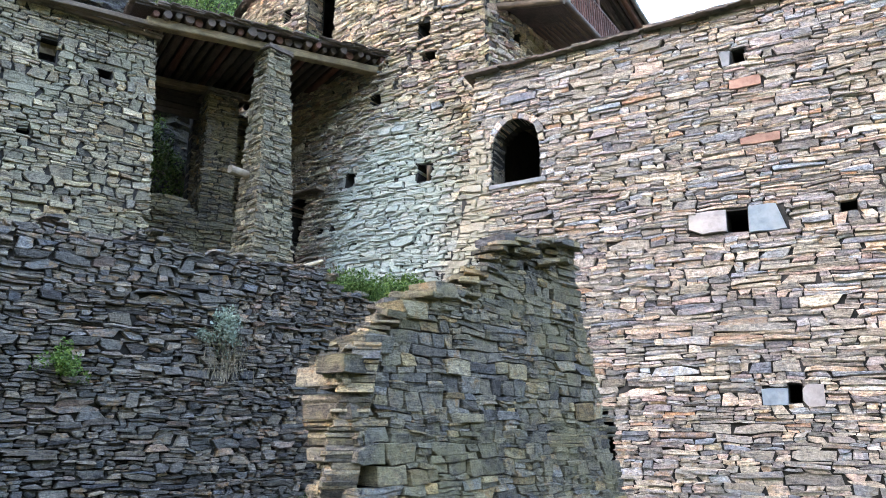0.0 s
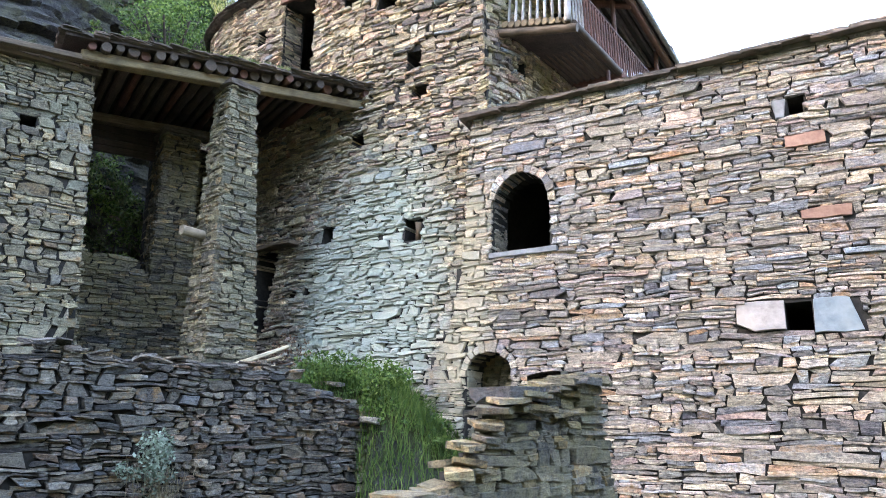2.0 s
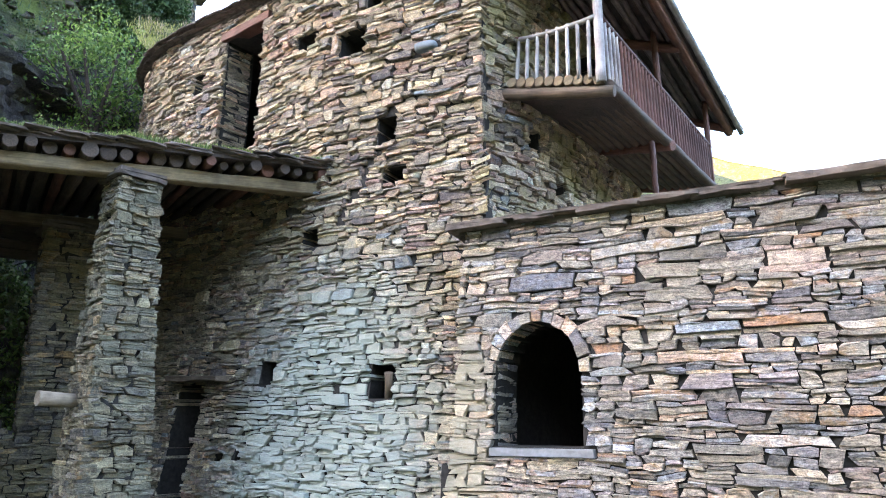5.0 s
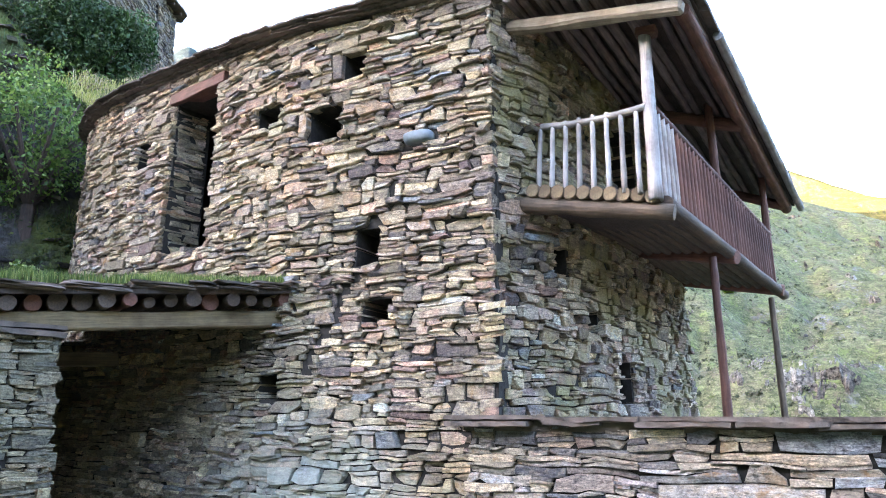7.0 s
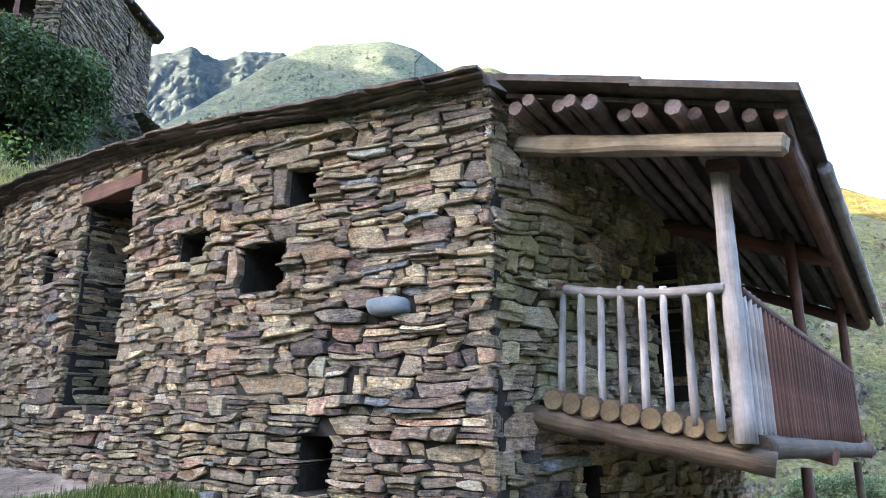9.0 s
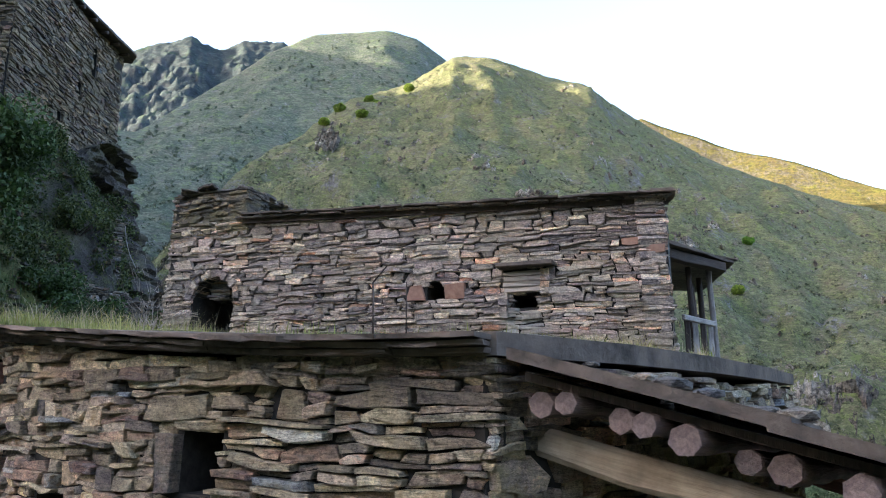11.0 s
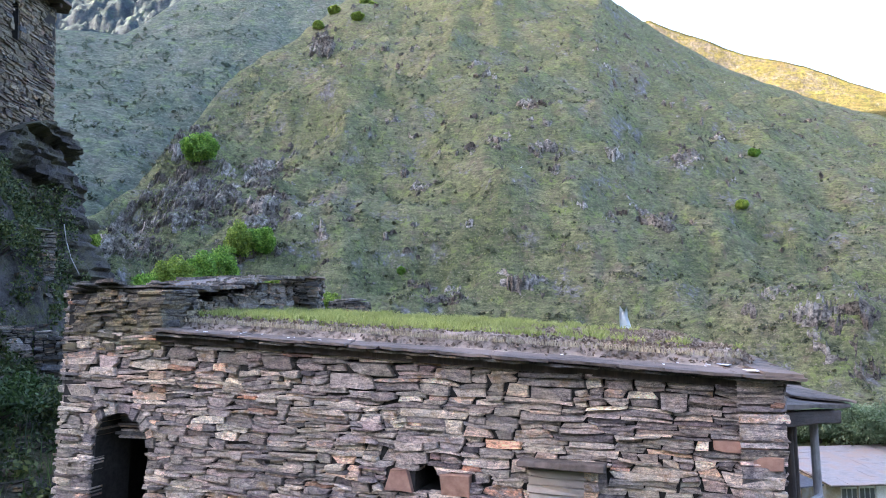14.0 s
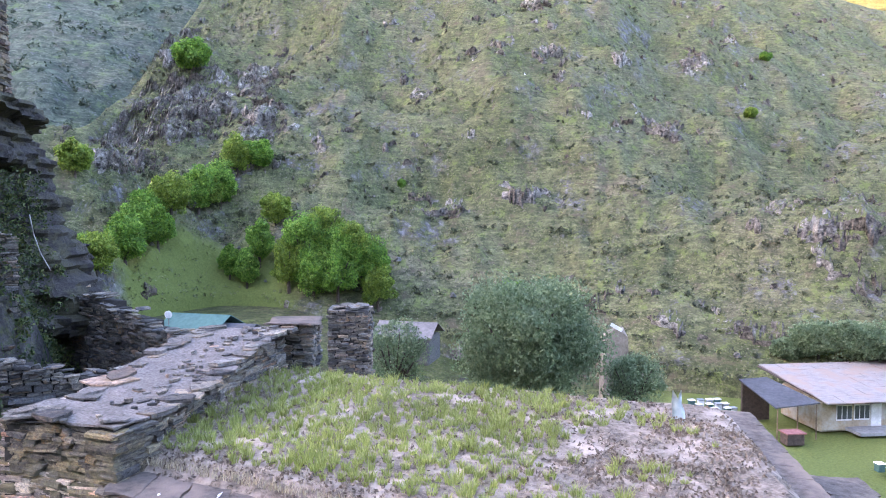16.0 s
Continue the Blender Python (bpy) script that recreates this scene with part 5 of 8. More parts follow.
facing(stub, cs_, SW, -0.3, 4.15, ST_S, [cutS, cutS0], (), seed=81, course=(0.09, 0.2), length=(0.16, 0.55), stacks=(0.35, 0.4, 0.25), loose=0.32, irr=0.04, top=topS, rough=0.013, tilt=-0.02, s1=SW.L + 0.3, s0=0.0, pick=(0, 9, 1.4, 4.2), deep=0.7)
# far face and end of the stub
SW2 = Surf([(1.52, 10.36), (0.1, 8.75), (-1.1, 7.3)], lambda z: 0.05 * (2.6 - z))
topS2 = lambda s: topS(max(0.0, SW.L - s - 0.75)) - 0.15
facing(stub, cs_, SW2, -0.3, 4.15, ST_S, (), (), seed=83, course=(0.07, 0.15), top=topS2, rough=0.03)
SW3 = Surf([(1.99, 9.8), (1.46, 10.37)], lambda z: 0.05 * (2.6 - z))
facing(stub, cs_, SW3, -0.3, 4.12, ST_S, [edge_cut([(0.0, -0.38), (2.6, 0.0), (4.2, 0.1)])], (), s0=-0.38, seed=84, course=(0.07, 0.15), rough=0.03)
SW4 = Surf([(-1.12, 7.26), (-0.92, 6.42)], lambda z: 0.16 * (2.6 - z) - 0.12)
facing(stub, cs_, SW4, -0.3, 2.3, ST_S, (), (), seed=85, course=(0.06, 0.14), length=(0.14, 0.4), rough=0.045, loose=0.6, irr=0.05, deep=0.3)
for i in range(110):
    s = rd.uniform(0.1, SW.L - 0.1)
    x, y, z = SW.map(s, 2.6, rd.uniform(-min(0.4, 0.1 + 0.5 * s), -0.06))
    m = pose(x, y, topS(s) - 0.08 - (0.14 * (i % 3) if i > 50 else 0) + rd.uniform(0, 0.04), rd.uniform(-10, 10), rd.uniform(-10, 10), rd.uniform(0, 180))
    bm = slab([(-rd.uniform(.1, .2), -rd.uniform(.08, .16)), (rd.uniform(.1, .2), -rd.uniform(.06, .14)), (rd.uniform(.08, .2), rd.uniform(.06, .16)), (-rd.uniform(.08, .2), rd.uniform(.05, .15))], 0, rd.uniform(0.03, 0.08), 0.02, i)
    bm.transform(m)
    part("cap_stone", bm, ST_S[1], stub)

bm = slab([SW.map(s_, 3.8, d_)[:2] for s_, d_ in ((2.72, 0.1), (3.0, 0.16), (3.5, 0.1), (3.6, -0.4), (2.8, -0.45))], 3.78, 0.13, 0.02, 5)
part("cap_slab", bm, ST_D[1], stub, "thick dark slab jutting from the broken top")
for i, (s_, z_) in enumerate(((0.95, 2.72), (0.4, 2.32), (0.15, 2.12), (1.5, 3.0))):
    face_slab("stone", SW, s_ - 0.2, s_ + 0.2, z_ - 0.09, z_ + 0.08, 0.1, 0.3, ST_S[1], stub, 870 + i)

# ---- upper house with the grass roof ----
upper = thing("stone_house", "long purple-grey slate house with arched door and grass-grown flat roof", "house", (0, 24, 15))
CW = Surf([(-4.62, 25.38), (3.98, 22.22)], lambda z: 0.03 * (17.0 - z))
holesC = [opening(CW, (-4.0, 25.2), (-3.14, 24.9), 14.55, 16.7, 0.42), opening(CW, (0.42, 23.55), (0.72, 23.45), 16.05, 16.36, 0.14),
          opening(CW, (1.8, 23.05), (2.14, 22.93), 15.86, 16.09), opening(CW, (-2.5, 24.7), (-2.25, 24.6), 15.24, 15.36)]
topC = lambda s: 17.88 - 0.046 * s
wallC = part("wall", wall_core(CW, 14.2, 17.9, 0.7, holesC, topC), CORE, upper)
keepC = []
plate(CW, 0.1, 23.7, 0.42, 23.57, 16.05, 16.3, PLATE_RED, 31, wallC, keepC, "red-brown block beside the small window")
plate(CW, 0.73, 23.45, 1.06, 23.33, 16.05, 16.3, PLATE_RED, 32, wallC, keepC, "red-brown block beside the small window")
for k in range(4):
    plate(CW, 1.66 - 0.02 * (k % 2), 23.1, 2.26, 22.87, 16.1 + 0.085 * k, 16.18 + 0.085 * k, PLATE_PALE, 330 + k, wallC, keepC, "pale layered slab over the hearth hole", 0.03 + 0.012 * (k % 2))
plate(CW, 3.36, 22.45, 3.85, 22.27, 16.72, 16.84, PLATE_RED, 34, wallC, keepC, "red-brown block near the corner", 0.02)
plate(CW, 3.7, 22.33, 3.96, 22.23, 16.58, 16.71, PLATE_RED, 35, wallC, keepC, "red-brown block near the corner", 0.02)
keepC.append(arch_keep(holesC[0], 0.42))
voussoirs(CW, holesC[0], 0.42, ST_C[1], wallC, 17)
facing(upper, wallC, CW, 14.5, 18.0, ST_C, holesC, keepC, seed=91, deep=0.22, course=(0.07, 0.17), length=(0.18, 0.85), stacks=(0.22, 0.42, 0.36), top=topC, rough=0.018, wave=0.03, tilt=-0.03, loose=0.5, irr=0.045, gap=0.003, pick=(0.9, 4.6, 15.6, 17.5))
CT = Surf([(-4.62, 25.38), (-3.0, 24.78)], lambda z: 0.03 * (17.0 - z))
cc = part("chimney_core", wall_core(CT, 17.6, 18.36, 0.7, [], s0=0.1, s1=CT.L - 0.1), CORE, upper)
facing(upper, cc, CT, 17.6, 18.38, ST_S, (), (), seed=93, course=(0.05, 0.1), length=(0.15, 0.5), rough=0.03)
CT2 = Surf([(-3.0, 24.78), (-2.74, 25.45)], lambda z: 0)
facing(upper, cc, CT2, 17.6, 18.38, ST_S, (), (), seed=94, course=(0.05, 0.1), length=(0.15, 0.5), rough=0.03)
timber("hearth_lintel", block(CW.map(CW.s_of(1.58, 23.1), 16.5, 0.08), CW.map(CW.s_of(2.42, 22.8), 16.52, 0.08), 0.3, 0.06, jit=0.015), ROOFSLATE, upper, "jutting slate over the hearth hole")
for i, (x, y, zb_) in enumerate(((1.66, 23.12, 16.1), (2.28, 22.89, 16.45))):
    s_ = CW.s_of(x, y)
    for j in range(4):
        face_slab("hearth_stone", CW, s_ - 0.07, s_ + 0.08, zb_ - 0.1 * (j + 1), zb_ - 0.1 * j, 0.05 + 0.02 * (j % 2), 0.1, ST_C[1], upper, 500 + i * 20 + j)
CRs = Surf([(3.98, 22.22), (4.42, 25.4), (4.66, 28.0)], lambda z: 0.03 * (17 - z))
wc2 = part("wall", wall_core(CRs, 13.2, 17.38, 0.6, [], s0=0.4), CORE, upper)
facing(upper, wc2, CRs, 13.4, 17.38, ST_C, (), (), seed=95)
CLs = Surf([(-4.2, 29.6), (-4.62, 25.38)], lambda z: 0.03 * (17 - z))
wc3 = part("wall", wall_core(CLs, 14.2, 18.3, 0.6, []), CORE, upper)
facing(upper, wc3, CLs, 14.5, 18.3, ST_C, (), (), seed=96, course=(0.06, 0.12), rough=0.03)
part("rear_wall", slab([(-4.2, 29.5), (4.66, 28.3), (4.66, 27.9), (-4.2, 29.1)], 13, 4.5), CORE, upper)
zc = lambda x, y: -0.042 * (x + 4.6) + 0.02 * (y - 25)
NX, NY = 60, 44


def roof_c(u, v):
    fx = -3.05 + (3.98 + 3.05) * u
    fy = 24.76 + (22.2 - 24.76) * u
    bx, by = -2.9 + (4.82 + 2.9) * u, 29.5 + (28.1 - 29.5) * u
    x, y = fx + (bx - fx) * v, fy + (by - fy) * v
    return x, y, 17.86 + zc(x, y)


sod_v = []
for j in range(NY):
    for i in range(NX):
        u, v = 1.005 * i / (NX - 1), 0.075 + 0.925 * j / (NY - 1)
        x, y, z = roof_c(u, v)
        edge = smooth(v, 0.075, 0.15) * smooth(1.01 - u, 0.0, 0.04)
        sod_v.append((x, y, z + 0.015 + edge * (0.17 + 0.05 * noise.noise(Vector((x * 1.3, y * 1.3, 0)))) + 0.02 * noise.noise(Vector((x * 6, y * 6, 0)))))
roofC = part("roof", mesh_of("roof", sod_v, [(j * NX + i, j * NX + i + 1, j * NX + i + NX + 1, j * NX + i + NX) for j in range(NY - 1) for i in range(NX - 1)]), SOD, upper, "dry earth roof with sparse grass")
part("roof_deck", slab([roof_c(0, 0)[:2], roof_c(1, 0)[:2], roof_c(1, 1)[:2], roof_c(0, 1)[:2]], 17.74, 0.08, zf=zc), W_DARK, upper)
rc = random.Random(14)
u = 0.0
while u < 1.0:            # slates along the front eaves
    l = rc.uniform(0.05, 0.1)
    P = []
    for uu, vv in ((u, -0.035 + rc.uniform(-0.006, 0.006)), (min(u + l, 1.02) - 0.001, -0.035 + rc.uniform(-0.006, 0.006)), (min(u + l, 1.02) - 0.001, 0.095), (u, 0.095)):
        P.append(roof_c(uu, vv)[:2])
    part("slate", slab(P, 17.865 + rc.uniform(-0.008, 0.008), 0.035, 0.025, int(u * 999), zf=lambda x, y: zc(x, y) + 0.0), ROOFSLATE, roofC)
    P2 = [roof_c(u - 0.02, -0.025)[:2], roof_c(u + l - 0.02, -0.025)[:2], roof_c(u + l - 0.02, 0.06)[:2], roof_c(u - 0.02, 0.06)[:2]]
    part("slate", slab(P2, 17.82, 0.03, 0.03, int(u * 777), zf=zc), ST_D[1], roofC)
    u += l
v = -0.03
while v < 1.0:            # slates along the right-hand verge
    l = rc.uniform(0.06, 0.12)
    uo = 1.015 + 0.03 * smooth(v, 0.0, 0.4)
    P = [roof_c(0.97, v)[:2], roof_c(uo, v)[:2], roof_c(uo, v + l - 0.002)[:2], roof_c(0.97, v + l - 0.002)[:2]]
    part("slate", slab(P, 17.875, 0.05, 0.01, int(v * 999) + 60, zf=zc), ROOFSLATE, roofC)
    v += l
for i in range(20):       # lime splashes run down the slates
    uu, vv = (rc.uniform(0.05, 0.97), rc.uniform(-0.03, 0.07)) if i < 15 else (rc.uniform(0.94, 1.0), rc.uniform(0.0, 0.2))
    x, y, z = roof_c(uu, vv)
    r_ = rc.uniform(0.006, 0.022) if i < 15 else rc.uniform(0.05, 0.1)
    long_ = rc.uniform(1.5, 6.0) if i < 15 else 1.4
    bm = slab([(x + r_ * math.cos(a) * rc.uniform(0.4, 1.4), y + r_ * long_ * math.sin(a) * rc.uniform(0.4, 1.2)) for a in np.linspace(0, 5.8, 13)], 17.916, 0.004, zf=zc)
    part("lime_splash", bm, LIME, roofC)
# parapet along the left-hand side of the roof
PW = Surf([(-2.9, 25.3), (-2.75, 27.3), (-2.3, 29.6)], lambda z: 0.0)
par = part("parapet", wall_core(PW, 17.6, 18.55, 0.7, [], lambda s: 18.2 + 0.36 * smooth(s, 0.5, 4)), CORE, upper)
facing(upper, par, PW, 17.6, 18.7, ST_D, (), (), seed=97, course=(0.05, 0.1), top=lambda s: 18.25 + 0.36 * smooth(s, 0.5, 4))
GRAVEL = plain("slate_gravel", (0.085, 0.074, 0.065), (0.27, 0.238, 0.21), 26, 0.9, bump_by=0.9, dist=0.03)
zt = lambda f: 18.3 + 0.34 * smooth(f * 4.5, 0.3, 4)
tv = []
for k in range(24):
    f = k / 23
    for w_ in range(6):
        g = w_ / 5
        x, y = -4.4 + 0.75 * f + g * 1.52, 25.2 + 4.5 * f
        tv.append((x, y, zt(f) + 0.06 + 0.03 * noise.noise(Vector((x * 5, y * 5, 0)))))
part("gravel_top", mesh_of("gravel_top", tv, [(k * 6 + i, k * 6 + i + 1, k * 6 + i + 7, k * 6 + i + 6) for k in range(23) for i in range(5)]), GRAVEL, par, "crushed slate rubble on the parapet")
part("gravel_top", slab([(-4.58, 25.42), (-3.03, 24.84), (-2.78, 25.42), (-4.35, 26.1)], 18.38, 0.03, 0.02, 5), GRAVEL, cc, "crushed slate rubble on the chimney")
PW2 = Surf([(-3.0, 29.8), (-3.3, 27.5), (-3.75, 25.3)], lambda z: 0.0)
facing(upper, par, PW2, 16.4, 18.6, ST_D, (), (), seed=98, course=(0.05, 0.1), top=lambda s: zt(1 - s / 4.6))
for i in range(150):
    f, g = rc.random(), rc.random()
    edge = i < 46
    if edge:
        f, g = i / 46, (0.95 if i % 2 else -0.62) + rc.uniform(-0.06, 0.06)
    x, y, z = -3.72 + 0.7 * f + g * 0.82, 25.2 + 4.5 * f, zt(f)
    if i % 12 == 0:
        x, y, z = -4.5 + 1.5 * rc.random(), 25.42 + rc.uniform(-0.1, 0.25), 18.37
        y -= 0.367 * (x + 4.5)
    r_ = rc.uniform(0.14, 0.3) if edge else rc.uniform(0.03, 0.09)
    bm = slab([(r_ * math.cos(a) * rc.uniform(0.6, 1.5), r_ * math.sin(a) * rc.uniform(0.5, 1.0)) for a in np.linspace(0, 5.2, 6)], 0, rc.uniform(0.02, 0.055))
    bm.transform(pose(x, y, z + rc.uniform(0.03, 0.07), rc.uniform(-5, 5), rc.uniform(-5, 5), rc.uniform(0, 180)))
    part("cap_slate", bm, ST_D[1] if i % 7 else GRAVEL, par)
stack = thing("stone_stack", "short square chimney of stacked dark slates", "chimney", (-2.2, 30.2, 17.8))


def slate_stack(th, cx, cy, w, z0, z1, seed, mats, lid=True):
    h = w / 2
    bm = slab([(cx - h + .04, cy - h + .04), (cx + h - .04, cy - h + .04), (cx + h - .04, cy + h - .04), (cx - h + .04, cy + h - .04)], z0, z1 - z0)
    c = part("core", bm, CORE, th)
    Q = [(cx - h, cy - h), (cx + h, cy - h), (cx + h, cy + h), (cx - h, cy + h)]
    for i in range(4):
        facing(th, c, Surf([Q[i], Q[(i + 1) % 4]]), z0, z1, mats, (), (), seed=seed + i, course=(0.05, 0.1), length=(0.15, 0.4), rough=0.03, wave=0.01, deep=0.1, pick=(0, 2, z0, z1) if i == 0 else None)
    for k in range(0 if lid else 9):
        rk = random.Random(seed * 7 + k)
        bm = slab([(0.2 * math.cos(a) * rk.uniform(0.6, 1.4), 0.16 * math.sin(a) * rk.uniform(0.6, 1.4)) for a in np.linspace(0, 5.3, 7)], 0, rk.uniform(0.03, 0.06), 0.01, k)
        bm.transform(pose(cx + rk.uniform(-0.6, 0.6) * h, cy + rk.uniform(-0.8, 0.4) * h, z1 + 0.02 * (k % 3), rk.uniform(-6, 6), rk.uniform(-6, 6), rk.uniform(0, 180)))
        part("loose_slate", bm, mats[1], th)
    if not lid:
        return
    part("cap_slab", slab([(cx - h * 1.2, cy - h * 1.2), (cx + h * 1.25, cy - h * 1.1), (cx + h * 1.1, cy + h * 1.2), (cx - h * 1.2, cy + h * 1.1)], z1 + 0.004, 0.035, 0.05, seed), ROOFSLATE, th)


slate_stack(stack, -2.25, 30.2, 0.75, 17.6, 18.72, 601, ST_D)
stack2 = thing("stone_stack", "free-standing square pillar of stacked grey slates", "chimney", (-1.9, 35.1, 17))
slate_stack(stack2, -1.95, 35.2, 1.0, 15.5, 18.3, 611, ST_D, False)
# lean-to balcony at the right-hand end of the upper house
side_b = part("side_balcony", slab([(4.1, 22.6), (5.35, 24.2), (5.6, 26.1), (4.4, 26.2)], 14.85, 0.1), W_DARK, upper, "small dark timber balcony")
part("balcony_roof", slab([(4.1, 23.2), (5.84, 24.46), (6.3, 27.4), (5.5, 27.6), (4.7, 27.4)], 16.85, 0.06, 0.02, 3, zf=lambda x, y: 0.09 * (5.9 - x)), ROOFSLATE, side_b)
for i in range(9):
    f = i / 9
    p_, q_ = Vector((5.84, 24.46)).lerp(Vector((6.3, 27.4)), f), Vector((5.84, 24.46)).lerp(Vector((6.3, 27.4)), f + 0.12)
    part("slate", slab([(p_.x - 0.7, p_.y - 0.1), (p_.x + 0.06, p_.y), (q_.x + 0.04, q_.y), (q_.x - 0.7, q_.y - 0.1)], 16.93, 0.03, 0.03, 40 + i, zf=lambda x, y: 0.09 * (5.9 - x)), ROOFSLATE, side_b)
timber("balcony_beam", block((4.3, 23.55, 16.86), (5.62, 24.42, 16.78), 0.16, 0.16, jit=0.012), W_DARK, side_b)
for i, (x, y) in enumerate(((4.95, 24.25), (5.42, 24.56), (5.5, 25.3), (5.6, 26.0))):
    timber("post", pole((x + 0.05, y, 14.3), (x, y, 16.75), 0.06, 0.05, seed=700 + i), W_DARK if i != 1 else W_GREY, side_b)
timber("handrail", block((4.6, 23.6, 15.8), (5.42, 24.45, 15.78), 0.07, 0.09), W_GREY, side_b)
for i in range(4):
    f = (i + 0.5) / 4
    timber("baluster", block((4.6 + 0.8 * f, 23.65 + 0.8 * f, 14.95), (4.6 + 0.8 * f, 23.65 + 0.8 * f, 15.78), 0.09, 0.03), W_GREY if i % 2 else W_DARK, side_b)
# a small pale sheet standing on the roof
sheet = thing("plastic_sheet", "small pale translucent sheet standing on the roof", "sheet", (3.8, 27.5, 17.7))
bm = bmesh.new()
g = [[bm.verts.new((3.68 + 0.24 * i / 4 + 0.02 * math.sin(j), 27.5 + 0.1 * math.sin(i * 1.7 + j * 0.4) * (1 - j / 8), 17.68 + 0.072 * j + (0.06 * abs(i - 2) if j == 5 else 0))) for i in range(5)] for j in range(6)]
for j in range(6):
    for i, vv in enumerate(g[j]):
        vv.co.x += (0.5 - i / 4) * 0.12 * j / 5
for j in range(5):
    for i in range(4):
        bm.faces.new((g[j][i], g[j][i + 1], g[j + 1][i + 1], g[j + 1][i]))
bmesh.ops.solidify(bm, geom=bm.faces[:], thickness=0.006)
part("sheet", bm, plain("pale_sheet", (0.6, 0.68, 0.68), (0.8, 0.85, 0.85), 8, 0.4), sheet, flat=False)


# ---- ground ----
def fbm(x, y, z=0.0, o=5):
    return noise.fractal(Vector((x, y, z)), 1.0, 2.0, o)


def terrain(x, y):
    dD = -((x + 3.67) * 0.67 - (y - 11.87) * 0.74)
    alley = -0.05 + 0.05 * max(0, y - 10)
    terr = 4.1 + 0.1 * min(max(dD, 0), 2.8) - 1.7 * smooth(x, -1.0, 1.3)
    f = smooth(dD, 0.3, 0.85) if x < -1.2 else smooth(y - 13.9, -1.0, 0.4) * (1 - smooth(x, 1.4, 2.1))
    z = alley + (terr - alley) * f
    q = (x + 6) * -0.552 + (y - 18.3) * 0.834
    hill = 5.0 + 1.15 * max(0.0, q - 0.3) + 1.5 * max(0.0, q - 3.0) - 1.2 * max(0.0, q - 6.0)
    z = max(z, min(hill, 19.0 + 0.02 * q)) if x < 0 and q > 0.3 else z
    # hillside above the house beside the porch
    up = (-x - 8.6) * 0.8 + (y - 13.5) * 0.35
    if y > 11:
        z = max(z, min(4.7 + 2.3 * up, 18.0 + 0.1 * up)) if up > 0 else z
    # meadow behind the tall house
    mead = 14.85 - 0.035 * x + 0.03 * (y - 22) + 0.08 * fbm(x * 0.5, y * 0.5)
    left = max(0.0, -4.9 - x)
    mead += (0.2 * min(left, 3.8) + 1.42 * min(max(0.0, left - 3.8), 3.8)) * (1 - 0.5 * smooth(y, 34, 38)) + 1.7 * smooth(y, 32.2, 33.4) * (1 - smooth(y, 34.8, 36.3)) * smooth(-x, 8.9, 10.2) + 0.12 * min(max(0, left - 9), 120)
    right = max(0.0, x - 3.7 - 0.2 * max(0.0, y - 21.3))
    drop = 6.0 * min(right, 3.0) + 0.5 * max(0.0, right - 3.0) + 0.5 * max(0, y - 30.5) * smooth(x, -9, -4) + 0.9 * max(0, y - 33.5) * smooth(x, -13, -8)
    drop += 0.3 * max(0, y - 39) + 0.9 * max(0, y - 43)
    mead -= drop
    k = smooth(y + 0.25 * x, 21.35, 21.75)
    z = z + (mead - z) * k if (y + 0.25 * x) > 21.35 else z
    # ground falls to the valley on the right-hand side
    if y + 0.25 * x <= 21.35 and x > 9:
        z -= 0.6 * (x - 9)
    valley = -11.2 + 12.0 * smooth(-x + 0.05 * y, -5, 45)
    if y < 0:
        z -= 0.05 * y * y / 20 if y > -20 else 1.0
    if y > 33 or x > 12:
        z = max(z, valley)
    r = math.hypot(x, y - 12)
    return z + (0.25 * fbm(x * 0.35, y * 0.35) if r > 12 else 0.06 * fbm(x * 1.1, y * 1.1))


def lines(parts):
    out = []
    for a, b, step in parts:
        out += list(np.arange(a, b, step))
    return out


gx = lines([(-900, -120, 60), (-120, -36, 8), (-36, -13, 1.2), (-13, 8, 0.4), (8, 40, 1.6), (40, 140, 8), (140, 961, 60)])
gy = lines([(-900, -100, 60), (-100, -12, 6), (-12, 4, 1.2), (4, 32, 0.4), (32, 60, 1.4), (60, 150, 6), (150, 961, 60)])
gv = [(x, y, terrain(x, y)) for y in gy for x in gx]
nx = len(gx)
gf = [(j * nx + i, j * nx + i + 1, j * nx + i + nx + 1, j * nx + i + nx) for j in range(len(gy) - 1) for i in range(nx - 1)]
ground = part("ground", mesh_of("ground", gv, gf), GROUND, None, flat=False)
tagged(ground, "steep grassy and stony hillside ground", "ground", kind="structure")


# ---- mountains across the valley ----
E0_ = Vector((0.8, 14.0, 16.5))


